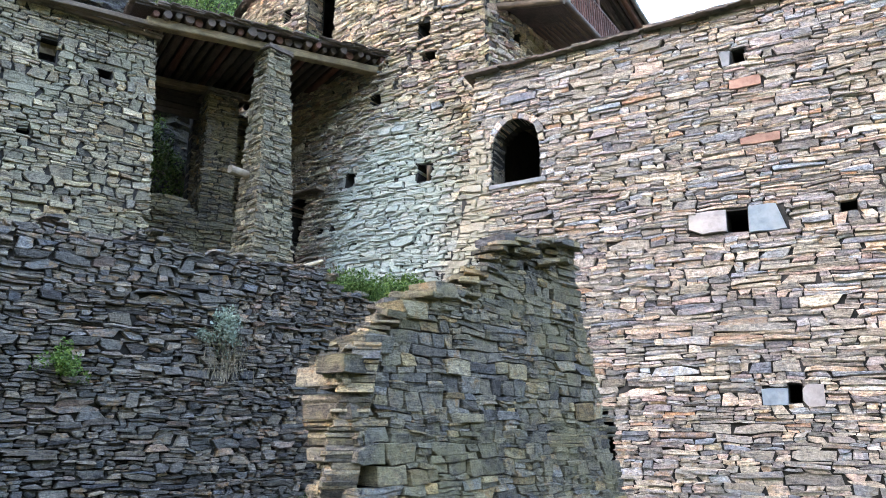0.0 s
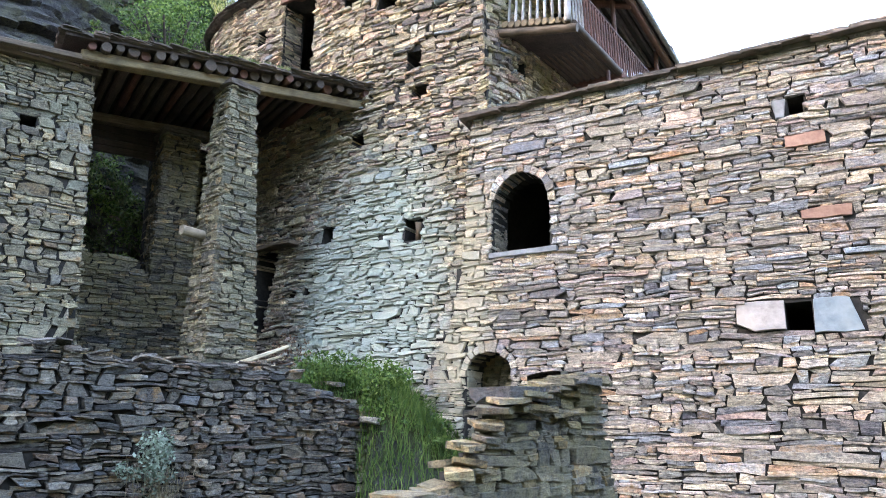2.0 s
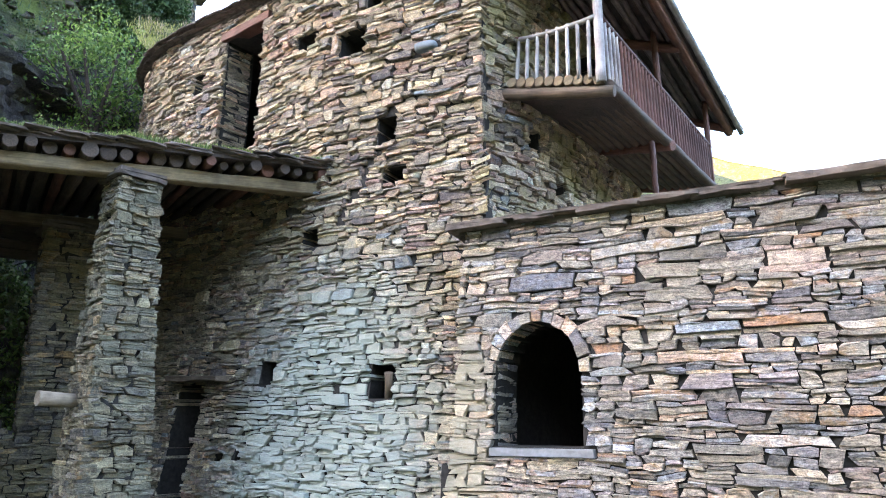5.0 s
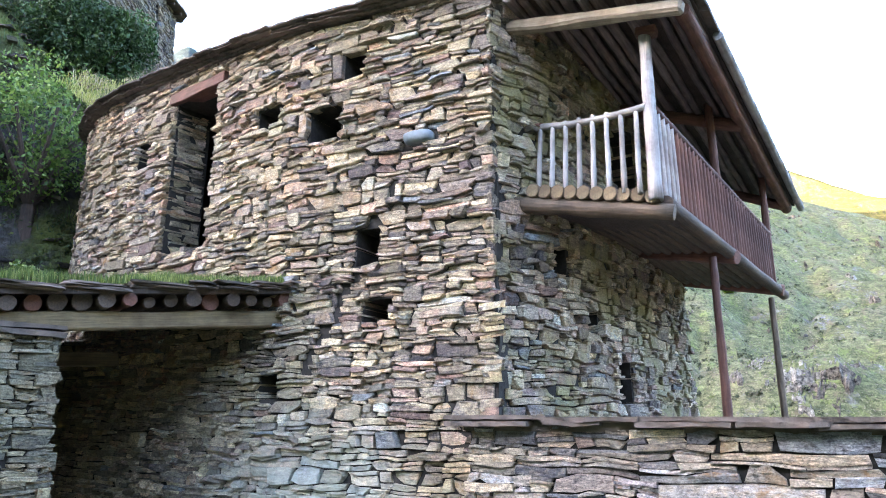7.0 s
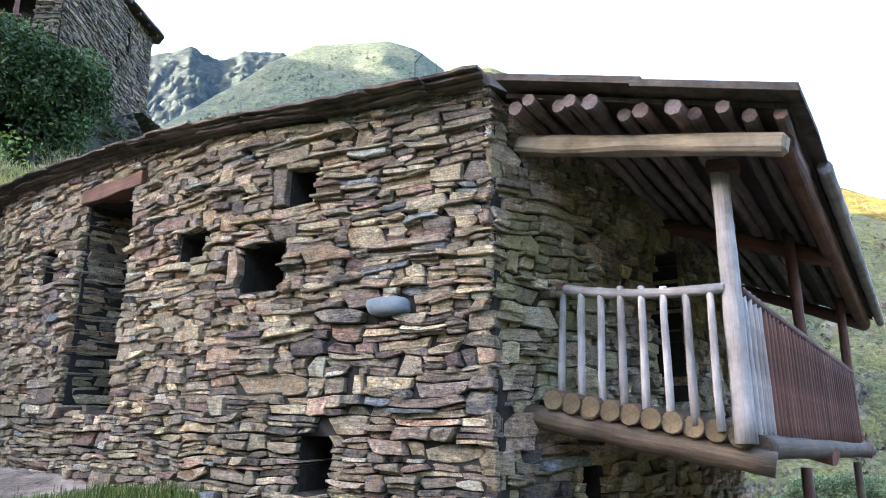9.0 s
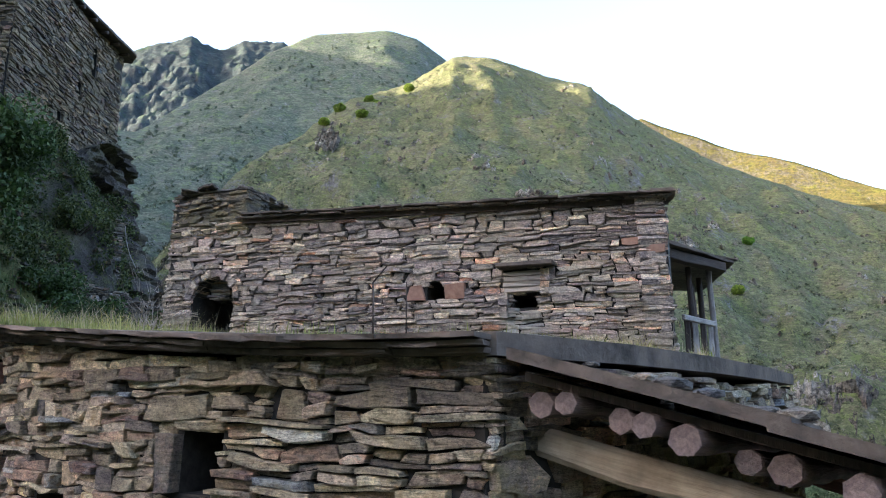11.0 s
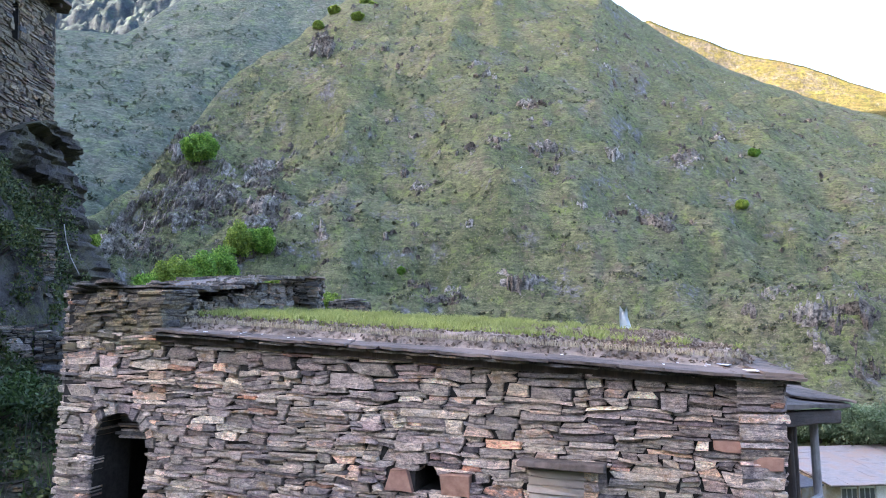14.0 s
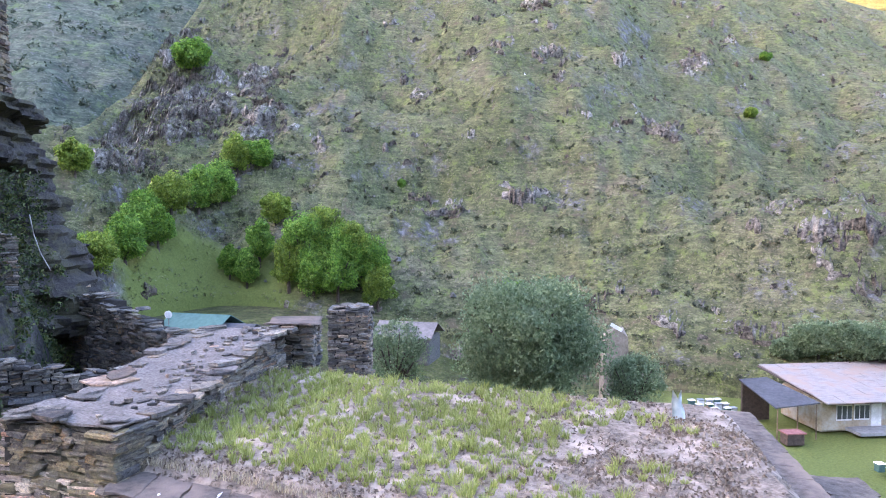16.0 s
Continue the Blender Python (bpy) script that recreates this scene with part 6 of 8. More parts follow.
def mountain(name, label, az, el, foot, ridge, zfoot, material, amp, na=220, nr=110, seed=0, behind=0.35, relief=1.0, curve=1.0, rugged=0.0):
    """A mountainside: azimuths and heights of its crest in degrees, distances of foot and crest."""
    vs, fs = [], []
    for i in range(na):
        a = az[0] + (az[-1] - az[0]) * i / (na - 1)
        e = float(np.interp(a, az, el))
        rr, rf = float(np.interp(a, az, ridge)), float(np.interp(a, az, foot))
        ca, sa = math.cos(radians(a)), math.sin(radians(a))
        zf_ = float(np.interp(a, *zfoot)) if isinstance(zfoot, tuple) else zfoot
        zc_ = E0_.z + rr * math.tan(radians(e))
        for j in range(nr):
            t = j / (nr - 1) * (1 + behind)
            r = rf + (rr - rf) * t
            x, y = E0_.x + r * sa, E0_.y + r * ca
            if t <= 1:
                z = zf_ + (zc_ - zf_) * t ** curve
            else:
                z = zc_ - (t - 1) * (rr - rf) * 0.6
            win_ = smooth(t, 0, 0.08) * (1 - 0.75 * smooth(t, 0.8, 1.0))
            p = Vector((x / 60, y / 60, z / 60 + seed))
            z += amp * relief * win_ * (noise.fractal(p, 0.9, 2.1, 7) + 0.5 * (1 - abs(noise.noise(p * 2.3))) - 0.3)
            z += amp * (0.2 * noise.fractal(p * 5, 0.8, 2.0, 5) + 0.1 * (1 - abs(noise.noise(p * 9)) * 2)) * win_
            if j == 0:
                z -= 9.0
            if rugged:
                z += rugged * (0.35 + 0.65 * win_) * sum((1 - 2.2 * abs(noise.noise(p * k))) / k for k in (1.9, 4.2, 9.0))
            vs.append((x, y, z))
    for i in range(na - 1):
        for j in range(nr - 1):
            k = i * nr + j
            fs.append((k, k + 1, k + nr + 1, k + nr))
    ob = part(name, mesh_of(name, vs, fs), material, None, flat=False)
    return tagged(ob, label, "mountain", kind="structure"), vs, nr


hill_az = [-34, -26.5, -23.9, -20.6, -18.2, -16.5, -11.7, -8.4, -4.6, 0.3, 3.7, 7.6, 11.8, 16.2, 22, 30, 42, 60]
hill_el = [4, 7.8, 9.3, 13.8, 17.0, 18.5, 21.9, 24.2, 25.3, 27.6, 27.6, 26.2, 25.1, 21.6, 17.9, 14.0, 10, 6]
hill_rr = [190, 240, 270, 320, 370, 400, 480, 540, 600, 660, 680, 680, 680, 680, 690, 700, 720, 760]
hill_rf = [130, 136, 144, 154, 160, 160, 150, 146, 146, 146, 146, 142, 138, 132, 130, 130, 140, 160]
_, hill_v, hill_n = mountain("hillside", "broad steep green mountainside with outcrops and scrub", hill_az, hill_el, hill_rf, hill_rr, ([-26, -15, -4, 9, 22, 32], [3.5, 1.5, -7.5, -9.0, -10.5, -9.0]), HILL, 13.0, 300, 150, 3)
# The crest far to the left is unseen, raised to block the low sun.
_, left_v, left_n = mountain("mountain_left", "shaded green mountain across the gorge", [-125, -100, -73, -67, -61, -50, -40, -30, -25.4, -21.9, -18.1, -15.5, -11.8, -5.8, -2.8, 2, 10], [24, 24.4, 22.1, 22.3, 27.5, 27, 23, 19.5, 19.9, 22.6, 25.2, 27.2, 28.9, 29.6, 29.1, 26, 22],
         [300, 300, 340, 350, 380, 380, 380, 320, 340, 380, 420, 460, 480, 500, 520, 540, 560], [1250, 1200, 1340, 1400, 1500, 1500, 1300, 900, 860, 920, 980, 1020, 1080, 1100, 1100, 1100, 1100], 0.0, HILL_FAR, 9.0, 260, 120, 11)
mountain("mountain_far", "distant bare mountain, coloured blue-grey to stand for haze", [-48, -30, -26.2, -24, -21.9, -19.4, -17.8, -14.6, -6, 6], [18, 23.5, 25.6, 26.4, 27.3, 26.7, 27.5, 27.9, 27, 22],
         [1100] * 10, [2100] * 10, 60.0, HILL_HAZE, 30.0, 300, 190, 23, rugged=24.0)
mountain("mountain_right", "sunlit grassy ridge down the valley", [8, 16.2, 22.9, 27.5, 32.6, 45, 70, 90], [20.5, 22.1, 19.0, 17.4, 14.6, 12, 8, 5],
         [760] * 8, [960] * 8, 0.0, HILL_GOLD, 10.0, 120, 90, 31)
# unseen ridge, added behind to keep the valley in shade and cut sky light
mountain("mountain_behind", "unseen mountain added behind the village to hold back light", list(range(75, 256, 15)), [12, 14, 16, 18, 19, 20, 20, 20, 20, 20, 20, 19, 18],
         [90] * 13, [480] * 13, -10.0, HILL, 18.0, 140, 60, 41)


# ---- plants ----
def blades(name, n, where, height, width, material, parent=None, label="", seed=1, lean=0.35, category="grass"):
    """Single grass blades: where(rng) gives a place and a size factor, or None."""
    rng = random.Random(seed)
    vs, fs = [], []
    for _ in range(n):
        w = where(rng)
        if not w:
            continue
        x, y, z, f = w
        h = rng.uniform(*height) * f
        b = rng.uniform(*width)
        a = rng.uniform(0, 6.283)
        dx, dy = math.cos(a), math.sin(a)
        l = rng.uniform(0, lean) * h
        t = rng.uniform(0, 6.283)
        lx, ly = math.cos(t) * l, math.sin(t) * l
        k = len(vs)
        vs += [(x - dx * b, y - dy * b, z - 0.02), (x + dx * b, y + dy * b, z - 0.02), (x - dx * b * 0.7 + lx * 0.4, y - dy * b * 0.7 + ly * 0.4, z + h * 0.6),
               (x + dx * b * 0.7 + lx * 0.4, y + dy * b * 0.7 + ly * 0.4, z + h * 0.6), (x + lx, y + ly, z + h)]
        fs += [(k, k + 1, k + 3, k + 2), (k + 2, k + 3, k + 4)]
    ob = part(name, mesh_of(name, vs, fs), material, parent, flat=False)
    return tagged(ob, label, category if not parent else "", kind="stuff")


def leaves(name, pts, per, spread, size, material, parent=None, label="", seed=1, droop=0.0):
    """Clusters of small leaves round the given places."""
    rng = np.random.RandomState(seed)
    P = np.repeat(np.array(pts, float)[:, :3], per, axis=0)
    sp = np.repeat(np.array([p[3] if len(p) > 3 else spread for p in pts]), per)
    d = rng.normal(size=P.shape)
    d /= np.linalg.norm(d, axis=1)[:, None]
    P = P + d * (sp * rng.uniform(0.35, 1.0, len(P)) ** 0.6)[:, None]
    u = rng.normal(size=P.shape)
    u[:, 2] -= droop
    u /= np.linalg.norm(u, axis=1)[:, None]
    v = np.cross(u, rng.normal(size=P.shape))
    v /= np.linalg.norm(v, axis=1)[:, None]
    s = size * rng.uniform(0.6, 1.4, len(P))[:, None]
    V = np.stack([P - u * s, P + v * s * 0.5, P + u * s, P - v * s * 0.5], axis=1).reshape(-1, 3)
    F = np.arange(len(V)).reshape(-1, 4)
    ob = part(name, mesh_of(name, V.tolist(), F.tolist()), material, parent)
    if parent is None:
        tagged(ob, label, "shrub", kind="stuff")
    return ob


def tree(name, x, y, z, h, w, material, label, seed, per=60, clumps=60, leaf_size=0.12, trunk=True, category="tree", wood_=None, group="", droop=0.0):
    th = thing(name, label, category, (x, y, z), group)
    rng = random.Random(seed)
    tips = []
    bm = bmesh.new()

    def limb(p, q, r1, r2):
        m = (q - p)
        zax = m.normalized()
        xa = zax.orthogonal().normalized()
        ya = zax.cross(xa)
        A = [bm.verts.new(p + (xa * math.cos(t) + ya * math.sin(t)) * r1) for t in np.linspace(0, 5.236, 6)]
        B = [bm.verts.new(q + (xa * math.cos(t) + ya * math.sin(t)) * r2) for t in np.linspace(0, 5.236, 6)]
        for i in range(6):
            bm.faces.new((A[i], A[(i + 1) % 6], B[(i + 1) % 6], B[i]))
    base = Vector((x, y, z - 0.2))
    fork = base + Vector((0, 0, h * 0.28))
    limb(base, fork, h * 0.035, h * 0.026)
    for k in range(9):
        a = k * 2.4 + rng.uniform(-0.4, 0.4)
        e = Vector((math.cos(a) * w * 0.3, math.sin(a) * w * 0.3, h * rng.uniform(0.25, 0.5)))
        limb(fork, fork + e, h * 0.016, h * 0.006)
    for k in range(clumps):
        for _ in range(20):
            p = Vector((rng.uniform(-1, 1), rng.uniform(-1, 1), rng.uniform(-1, 1)))
            if 0.3 < p.length < 1:
                break
        bump_ = 0.75 + 0.35 * noise.noise(p * 1.6 + Vector((seed, 0, 0)))
        tips.append((x + p.x * w / 2 * bump_, y + p.y * w / 2 * bump_, z + h * 0.56 + p.z * h * 0.42 * bump_, w * rng.uniform(0.07, 0.19)))
    for tp in tips[::4]:
        limb(fork + Vector((0, 0, h * 0.12)), Vector(tp[:3]), h * 0.008, h * 0.003)
    part("trunk", bm, wood_ or W_DARK, th)
    leaves("crown", tips, per, 0.4, leaf_size, material, th, seed=seed, droop=droop)
    return th


# grass and weeds on the terrace before the tall house
def on_terrace(rng):
    x, y = rng.uniform(-3.2, 1.2), rng.uniform(13.2, 16.4)
    dD = -((x + 3.67) * 0.67 - (y - 11.87) * 0.74)
    if dD < 0.35 and x < -1.2:
        return None
    k = fbm(x * 0.9, y * 0.9, 3)
    dense = smooth(x, -3.4, -1.9)
    if rng.random() > 0.25 + 0.75 * dense:
        return None
    return (x, y, terrain(x, y), 0.45 + 0.75 * dense + 0.5 * k)


blades("terrace_grass", 22000, on_terrace, (0.12, 0.42), (0.003, 0.008), G_LUSH, label="lush green grass and weeds at the foot of the house", lean=0.9)
weed = [(x, y, terrain(x, y) + h, 0.14) for x, y, h in [(random.Random(i).uniform(-2.4, 0.9), random.Random(i + 99).uniform(13.9, 15.9), random.Random(i + 7).uniform(0.05, 0.55)) for i in range(230)]]
leaves("terrace_weeds", weed, 34, 0.14, 0.034, G_LUSH, label="leafy green weeds on the terrace slope", seed=5)
leaves("rust_weeds", [(x, y, terrain(x, y) + h, 0.08) for x, y, h in [(random.Random(i).uniform(-3.3, -2.4), random.Random(i + 9).uniform(15.4, 16.3), random.Random(i + 3).uniform(0.1, 0.9)) for i in range(40)]], 18, 0.1, 0.02, G_RUST, label="dry reddish weed stalks by the pillar", seed=6)
blades("alley_grass", 5000, lambda rng: (lambda x, y: (x, y, terrain(x, y), 1.0))(rng.uniform(-3.4, -1.2), rng.uniform(10.8, 13.0)), (0.15, 0.4), (0.004, 0.01), G_LUSH, label="green grass at the foot of the terrace wall", seed=4)


# shrubs rooted in the terrace wall
def wall_shrub(name, s, z, r, material, n, label, seed, size=0.03):
    th = thing(name, label, "shrub", DW.map(s, z, 0.0))
    rng = random.Random(seed)
    bm = bmesh.new()
    pts = []
    root = Vector(DW.map(s, z, -0.02))
    nrm = DW.normal(s)
    for i in range(n):
        d = Vector((rng.gauss(0, 0.5), rng.gauss(0, 0.5), rng.gauss(0.15, 0.5))) + nrm * 0.8
        q = root + d.normalized() * r * rng.uniform(0.5, 1.0)
        a = [bm.verts.new(root + Vector((0.004, 0, 0))), bm.verts.new(root - Vector((0.004, 0, 0))), bm.verts.new(q)]
        bm.faces.new(a)
        pts.append((*q, r * 0.3))
    part("stems", bm, W_TWIG, th)
    leaves("foliage", pts, 45, 0.1, size, material, th, seed=seed)
    return th


wall_shrub("sage_shrub", DW.s_of(-3.75, 11.8), 3.1, 0.42, G_SAGE, 26, "silvery sage bush growing out of the terrace wall", 3)
wall_shrub("grass_tuft", DW.s_of(-5.5, 10.2), 2.35, 0.38, G_LUSH, 24, "green weed tuft growing out of the terrace wall", 5)
blades("dry_stalks", 260, lambda rng: (lambda s, z, d: (*DW.map(s, z, d), 1.0))(DW.s_of(-3.75, 11.8) + rng.gauss(0.15, 0.22), rng.uniform(2.2, 2.9), rng.uniform(0.02, 0.12)), (0.15, 0.4), (0.002, 0.004), G_STRAW, label="dead grey stalks hanging on the terrace wall", seed=9, lean=0.9)

# planks and stones left on the terrace
for i, (p, q, w_, t_) in enumerate((((-3.4, 13.75, 4.45), (-2.5, 14.3, 4.86), 0.1, 0.06), ((-3.35, 13.95, 4.4), (-2.65, 14.42, 4.7), 0.09, 0.04), ((-3.1, 13.7, 4.38), (-2.65, 14.0, 4.5), 0.12, 0.08))):
    ob = timber("plank", block(p, q, w_, t_, jit=0.01), W_FRESH, None)
    tagged(ob, "pale split wooden plank lying on the terrace edge", "plank", "planks on the terrace")
for i in range(14):
    rng = random.Random(900 + i)
    x, y = rng.uniform(-2.9, -0.9), rng.uniform(13.7, 14.9)
    bm = slab([(-rng.uniform(.12, .3), -rng.uniform(.08, .2)), (rng.uniform(.1, .3), -rng.uniform(.08, .2)), (rng.uniform(.1, .3), rng.uniform(.08, .2)), (-rng.uniform(.1, .3), rng.uniform(.08, .2))], 0, rng.uniform(0.05, 0.12), 0.03, i)
    bmesh.ops.bevel(bm, geom=bm.edges[:], offset=0.012, segments=1, affect="EDGES")
    bm.transform(pose(x, y, terrain(x, y), rng.uniform(-12, 12), rng.uniform(-12, 12), rng.uniform(0, 180)))
    tagged(part("fallen_slab", bm, ST_D[1]), "fallen dark slate slab in the grass", "stone", "fallen slabs on the terrace")

# sod on the porch roof and on the tall house
def on_porch(rng):
    k, v = rng.uniform(-0.3, 5.9), abs(rng.gauss(0, 0.6)) - 0.2
    if v > 3.5:
        return None
    return (*at_p(k, v, zp(k) + 0.34 + 0.05 * v), (0.55 + 0.5 * fbm(k * 1.3, v * 1.3)) * (1.0 if k > 1.2 else 0.6))


blades("porch_roof_grass", 16000, on_porch, (0.08, 0.24), (0.003, 0.007), G_FRESH, porch, "short green grass on the porch roof", seed=11)


blades("porch_roof_straw", 9000, on_porch, (0.06, 0.2), (0.003, 0.006), G_TUFT, porch, "yellowish grass on the porch roof", seed=12)


def on_tall(rng):
    x, y = rng.uniform(-6.8, 3.4), rng.uniform(16.6, 22.6)
    if x > 0.8 and y < 16.2 + (x - 0.8) * 1.25:
        return None
    s = BL.s_of(x, y)
    if (Vector((x, y, 0)) - BL.at(s)).dot(BL.normal(s)) > -0.4:
        return None
    return (x, y, 14.72 + zr(x, y), 0.5 + 0.8 * max(0, fbm(x * 0.6, y * 0.6, 2) + 0.25))


blades("tall_roof_grass", 34000, on_tall, (0.06, 0.3), (0.002, 0.005), G_DRY, tower_house, "dry yellow-green grass on the roof", seed=13)
timber("antenna", pole((0.36, 16.08, 14.7), (0.35, 16.08, 15.06), 0.006, 0.005, sides=5, seed=3), W_DARK, tower_house, "thin bent iron rod on the roof")
timber("antenna", pole((0.35, 16.08, 15.06), (0.43, 16.05, 15.15), 0.005, 0.004, sides=5, seed=4), W_DARK, tower_house)
timber("antenna", pole((0.55, 15.98, 14.7), (0.55, 15.95, 15.04), 0.004, 0.004, sides=5, seed=5), W_DARK, tower_house)

# meadow before the upper house
def on_meadow(rng):
    x, y = rng.uniform(-8, 7.5), rng.uniform(19.6, 25.4)
    s = (y - 25.38) + (x + 4.62) * 0.367
    if s > -0.02 and -4.7 < x < 4.1:
        return None
    z = terrain(x, y)
    if y < 22.9 - 0.16 * x and -6.6 < x < 3.6:
        z = max(z, 14.86 + zr(x, y))
    if z < 13.5:
        return None
    return (x, y, z, max(0.25, 0.6 + 1.1 * fbm(x * 1.5, y * 1.5, 8)))


def patchy(cut, salt):
    def where(rng):
        w = on_meadow(rng)
        if w and fbm(w[0] * 1.1, w[1] * 1.1, salt) < cut and rng.random() < 0.8:
            return None
        return w
    return where


blades("meadow_grass", 60000, patchy(-0.15, 3), (0.08, 0.32), (0.002, 0.006), G_MEADOW, label="long dry yellow-green meadow grass", seed=17, lean=1.0)
blades("meadow_green", 52000, patchy(0.0, 9), (0.06, 0.22), (0.003, 0.008), G_TUFT, label="short green grass of the meadow", seed=18, lean=1.0)
blades("meadow_straw", 42000, patchy(0.0, 15), (0.12, 0.5), (0.0015, 0.004), G_STRAW, label="tall dead grass stalks of the meadow", seed=19, lean=0.9)


# tufts on the upper house's roof
def tuft_rows(rng_seed, n):
    rng = random.Random(rng_seed)
    out = []
    while len(out) < n:
        u, v = rng.uniform(0.02, 0.98), rng.uniform(0.17, 0.99)
        x, y, z = roof_c(u, v)
        d = 0.95 + 0.35 * fbm(x * 0.6, y * 0.6, 4) - 1.05 * smooth(u + 0.2 * (1 - v), 0.5, 0.85) + 0.3 * smooth(u, 0.6, 0.7) * smooth(0.35 - v, 0, 0.2)
        if rng.random() < d and all((x - q[0]) ** 2 + (y - q[1]) ** 2 > 0.022 for q in out):
            out.append((x, y, z + 0.18))
    return out


TU = tuft_rows(4, 640)


def grass_tufts(name, centres, per, height, width, material, parent, label, seed):
    """Tufts of blades that spread outwards from each centre."""
    rng = random.Random(seed)
    vs, fs = [], []
    for x, y, z in centres:
        size = 0.55 + 0.75 * ((x * 7.3 + y * 3.1) % 1)
        for _ in range(int(per * size)):
            a, r = rng.uniform(0, 6.283), 0.05 * size * rng.random() ** 0.5
            h = rng.uniform(*height) * size
            ox, oy = x + r * math.cos(a), y + r * math.sin(a)
            lx, ly = math.cos(a) * h * (0.15 + 9 * r) + rng.gauss(0, 0.01), math.sin(a) * h * (0.15 + 9 * r) + rng.gauss(0, 0.01)
            t, b, k = rng.uniform(0, 3.14), rng.uniform(*width), len(vs)
            dx, dy = math.cos(t) * b, math.sin(t) * b
            vs += [(ox - dx, oy - dy, z - 0.02), (ox + dx, oy + dy, z - 0.02), (ox - dx * 0.7 + lx * 0.4, oy - dy * 0.7 + ly * 0.4, z + h * 0.6), (ox + dx * 0.7 + lx * 0.4, oy + dy * 0.7 + ly * 0.4, z + h * 0.6), (ox + lx, oy + ly, z + h * 0.9)]
            fs += [(k, k + 1, k + 3, k + 2), (k + 2, k + 3, k + 4)]
    return tagged(part(name, mesh_of(name, vs, fs), material, parent, flat=False), label, kind="stuff")


grass_tufts("roof_tuft", TU, 80, (0.06, 0.15), (0.0025, 0.005), G_TUFT, upper, "yellow-green grass tufts on the roof", 23)
blades("roof_stubble", 22000, lambda rng: (*[c + d for c, d in zip(roof_c(rng.uniform(0.0, 0.97), 0.09 + 0.9 * rng.random() ** 1.3), (0, 0, 0.15))], 1.0), (0.015, 0.06), (0.003, 0.006), G_STRAW, upper, "dry stubble on the roof", seed=24, lean=1.2)


def litter_spots(n, seed):
    """Leaf litter: thick on the bare end of the roof and along its front edge."""
    rng = random.Random(seed)
    out = []
    while len(out) < n:
        u, v = rng.uniform(0.0, 0.99), rng.uniform(0.09, 0.99)
        x, y, z = roof_c(u, v)
        d = 0.12 + 0.75 * smooth(u, 0.5, 0.8) * smooth(fbm(x * 0.8, y * 0.8, 6), -0.35, 0.35) + 0.5 * (1 - smooth(v, 0.1, 0.22))
        if rng.random() < d:
            out.append((x, y, z + 0.185 * smooth(v, 0.075, 0.15) * smooth(1.01 - u, 0.0, 0.04) + 0.02, 0.03))
    return out


leaves("roof_litter", litter_spots(5200, 25), 3, 0.03, 0.026, G_LITTER, upper, seed=26)["kind"] = "stuff"


def dry_bush(x, y, z, h, seed, material=W_TWIG):
    th = thing("dry_bush", "bare grey leafless bush", "shrub", (x, y, z), "bare bushes")
    rng = random.Random(seed)
    bm = bmesh.new()
    for i in range(16):
        p = Vector((x, y, z))
        d = Vector((rng.gauss(0, 0.35), rng.gauss(0, 0.35), 1)).normalized()
        r = 0.006
        for _ in range(5):
            q = p + d * h * 0.22
            o = d.orthogonal().normalized() * r
            o2 = d.cross(o).normalized() * r
            A = [bm.verts.new(p + o), bm.verts.new(p - o * 0.5 + o2), bm.verts.new(p - o * 0.5 - o2), bm.verts.new(q)]
            for f in ((0, 1, 3), (1, 2, 3), (2, 0, 3)):
                bm.faces.new([A[k] for k in f])
            if rng.random() < 0.7:
                t = q + Vector((rng.gauss(0, 0.5), rng.gauss(0, 0.5), 0.6)).normalized() * h * 0.2
                bm.faces.new((bm.verts.new(q + o), bm.verts.new(q - o), bm.verts.new(t)))
            p, d, r = q, (d + Vector((rng.gauss(0, 0.25), rng.gauss(0, 0.25), 0))).normalized(), r * 0.75
    part("stem", bm, material, th)


dry_bush(-2.4, 26.6, 17.95, 0.75, 1)
dry_bush(-2.0, 27.4, 17.95, 0.6, 2)
dry_bush(2.2, 22.75, 14.95, 0.6, 3)
dry_bush(1.75, 22.7, 14.95, 0.4, 4)
dry_bush(-1.8, 18.2, 14.9, 0.7, 5)

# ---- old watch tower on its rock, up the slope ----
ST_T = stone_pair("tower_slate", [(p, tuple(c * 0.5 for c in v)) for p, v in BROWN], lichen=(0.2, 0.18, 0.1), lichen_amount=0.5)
watch = thing("watch_tower", "old dark slate tower house with overhanging slate roof", "tower", (-14.5, 36, 20))
TW1 = Surf([(-12.3, 31.2), (-12.62, 38.75)], lambda z: 0.03 * (27 - z))
holesT = [opening(TW1, (-12.4, 36.25), (-12.42, 36.6), 26.3, 27.6, 0.18), opening(TW1, (-12.4, 35.25), (-12.4, 35.6), 25.2, 25.75, 0.15), opening(TW1, (-12.4, 34.1), (-12.4, 34.4), 23.6, 24.05),
          opening(TW1, (-12.5, 37.7), (-12.5, 37.95), 24.6, 24.95)]
wt = part("wall", wall_core(TW1, 17.0, 28.3, 0.8, holesT), CORE, watch)
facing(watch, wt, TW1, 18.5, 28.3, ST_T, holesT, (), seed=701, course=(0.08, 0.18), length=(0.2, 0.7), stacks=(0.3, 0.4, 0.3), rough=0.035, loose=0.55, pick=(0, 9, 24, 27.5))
# Solid block added inside so that no sky light shows through the windows.
part("inner_wall", slab([(-13.2, 32.2), (-13.4, 38.0), (-19, 38.0), (-19, 32.2)], 17.0, 11.2), CORE, watch)
TW2 = Surf([(-12.62, 38.75), (-19.0, 39.0)], lambda z: 0.03 * (27 - z))
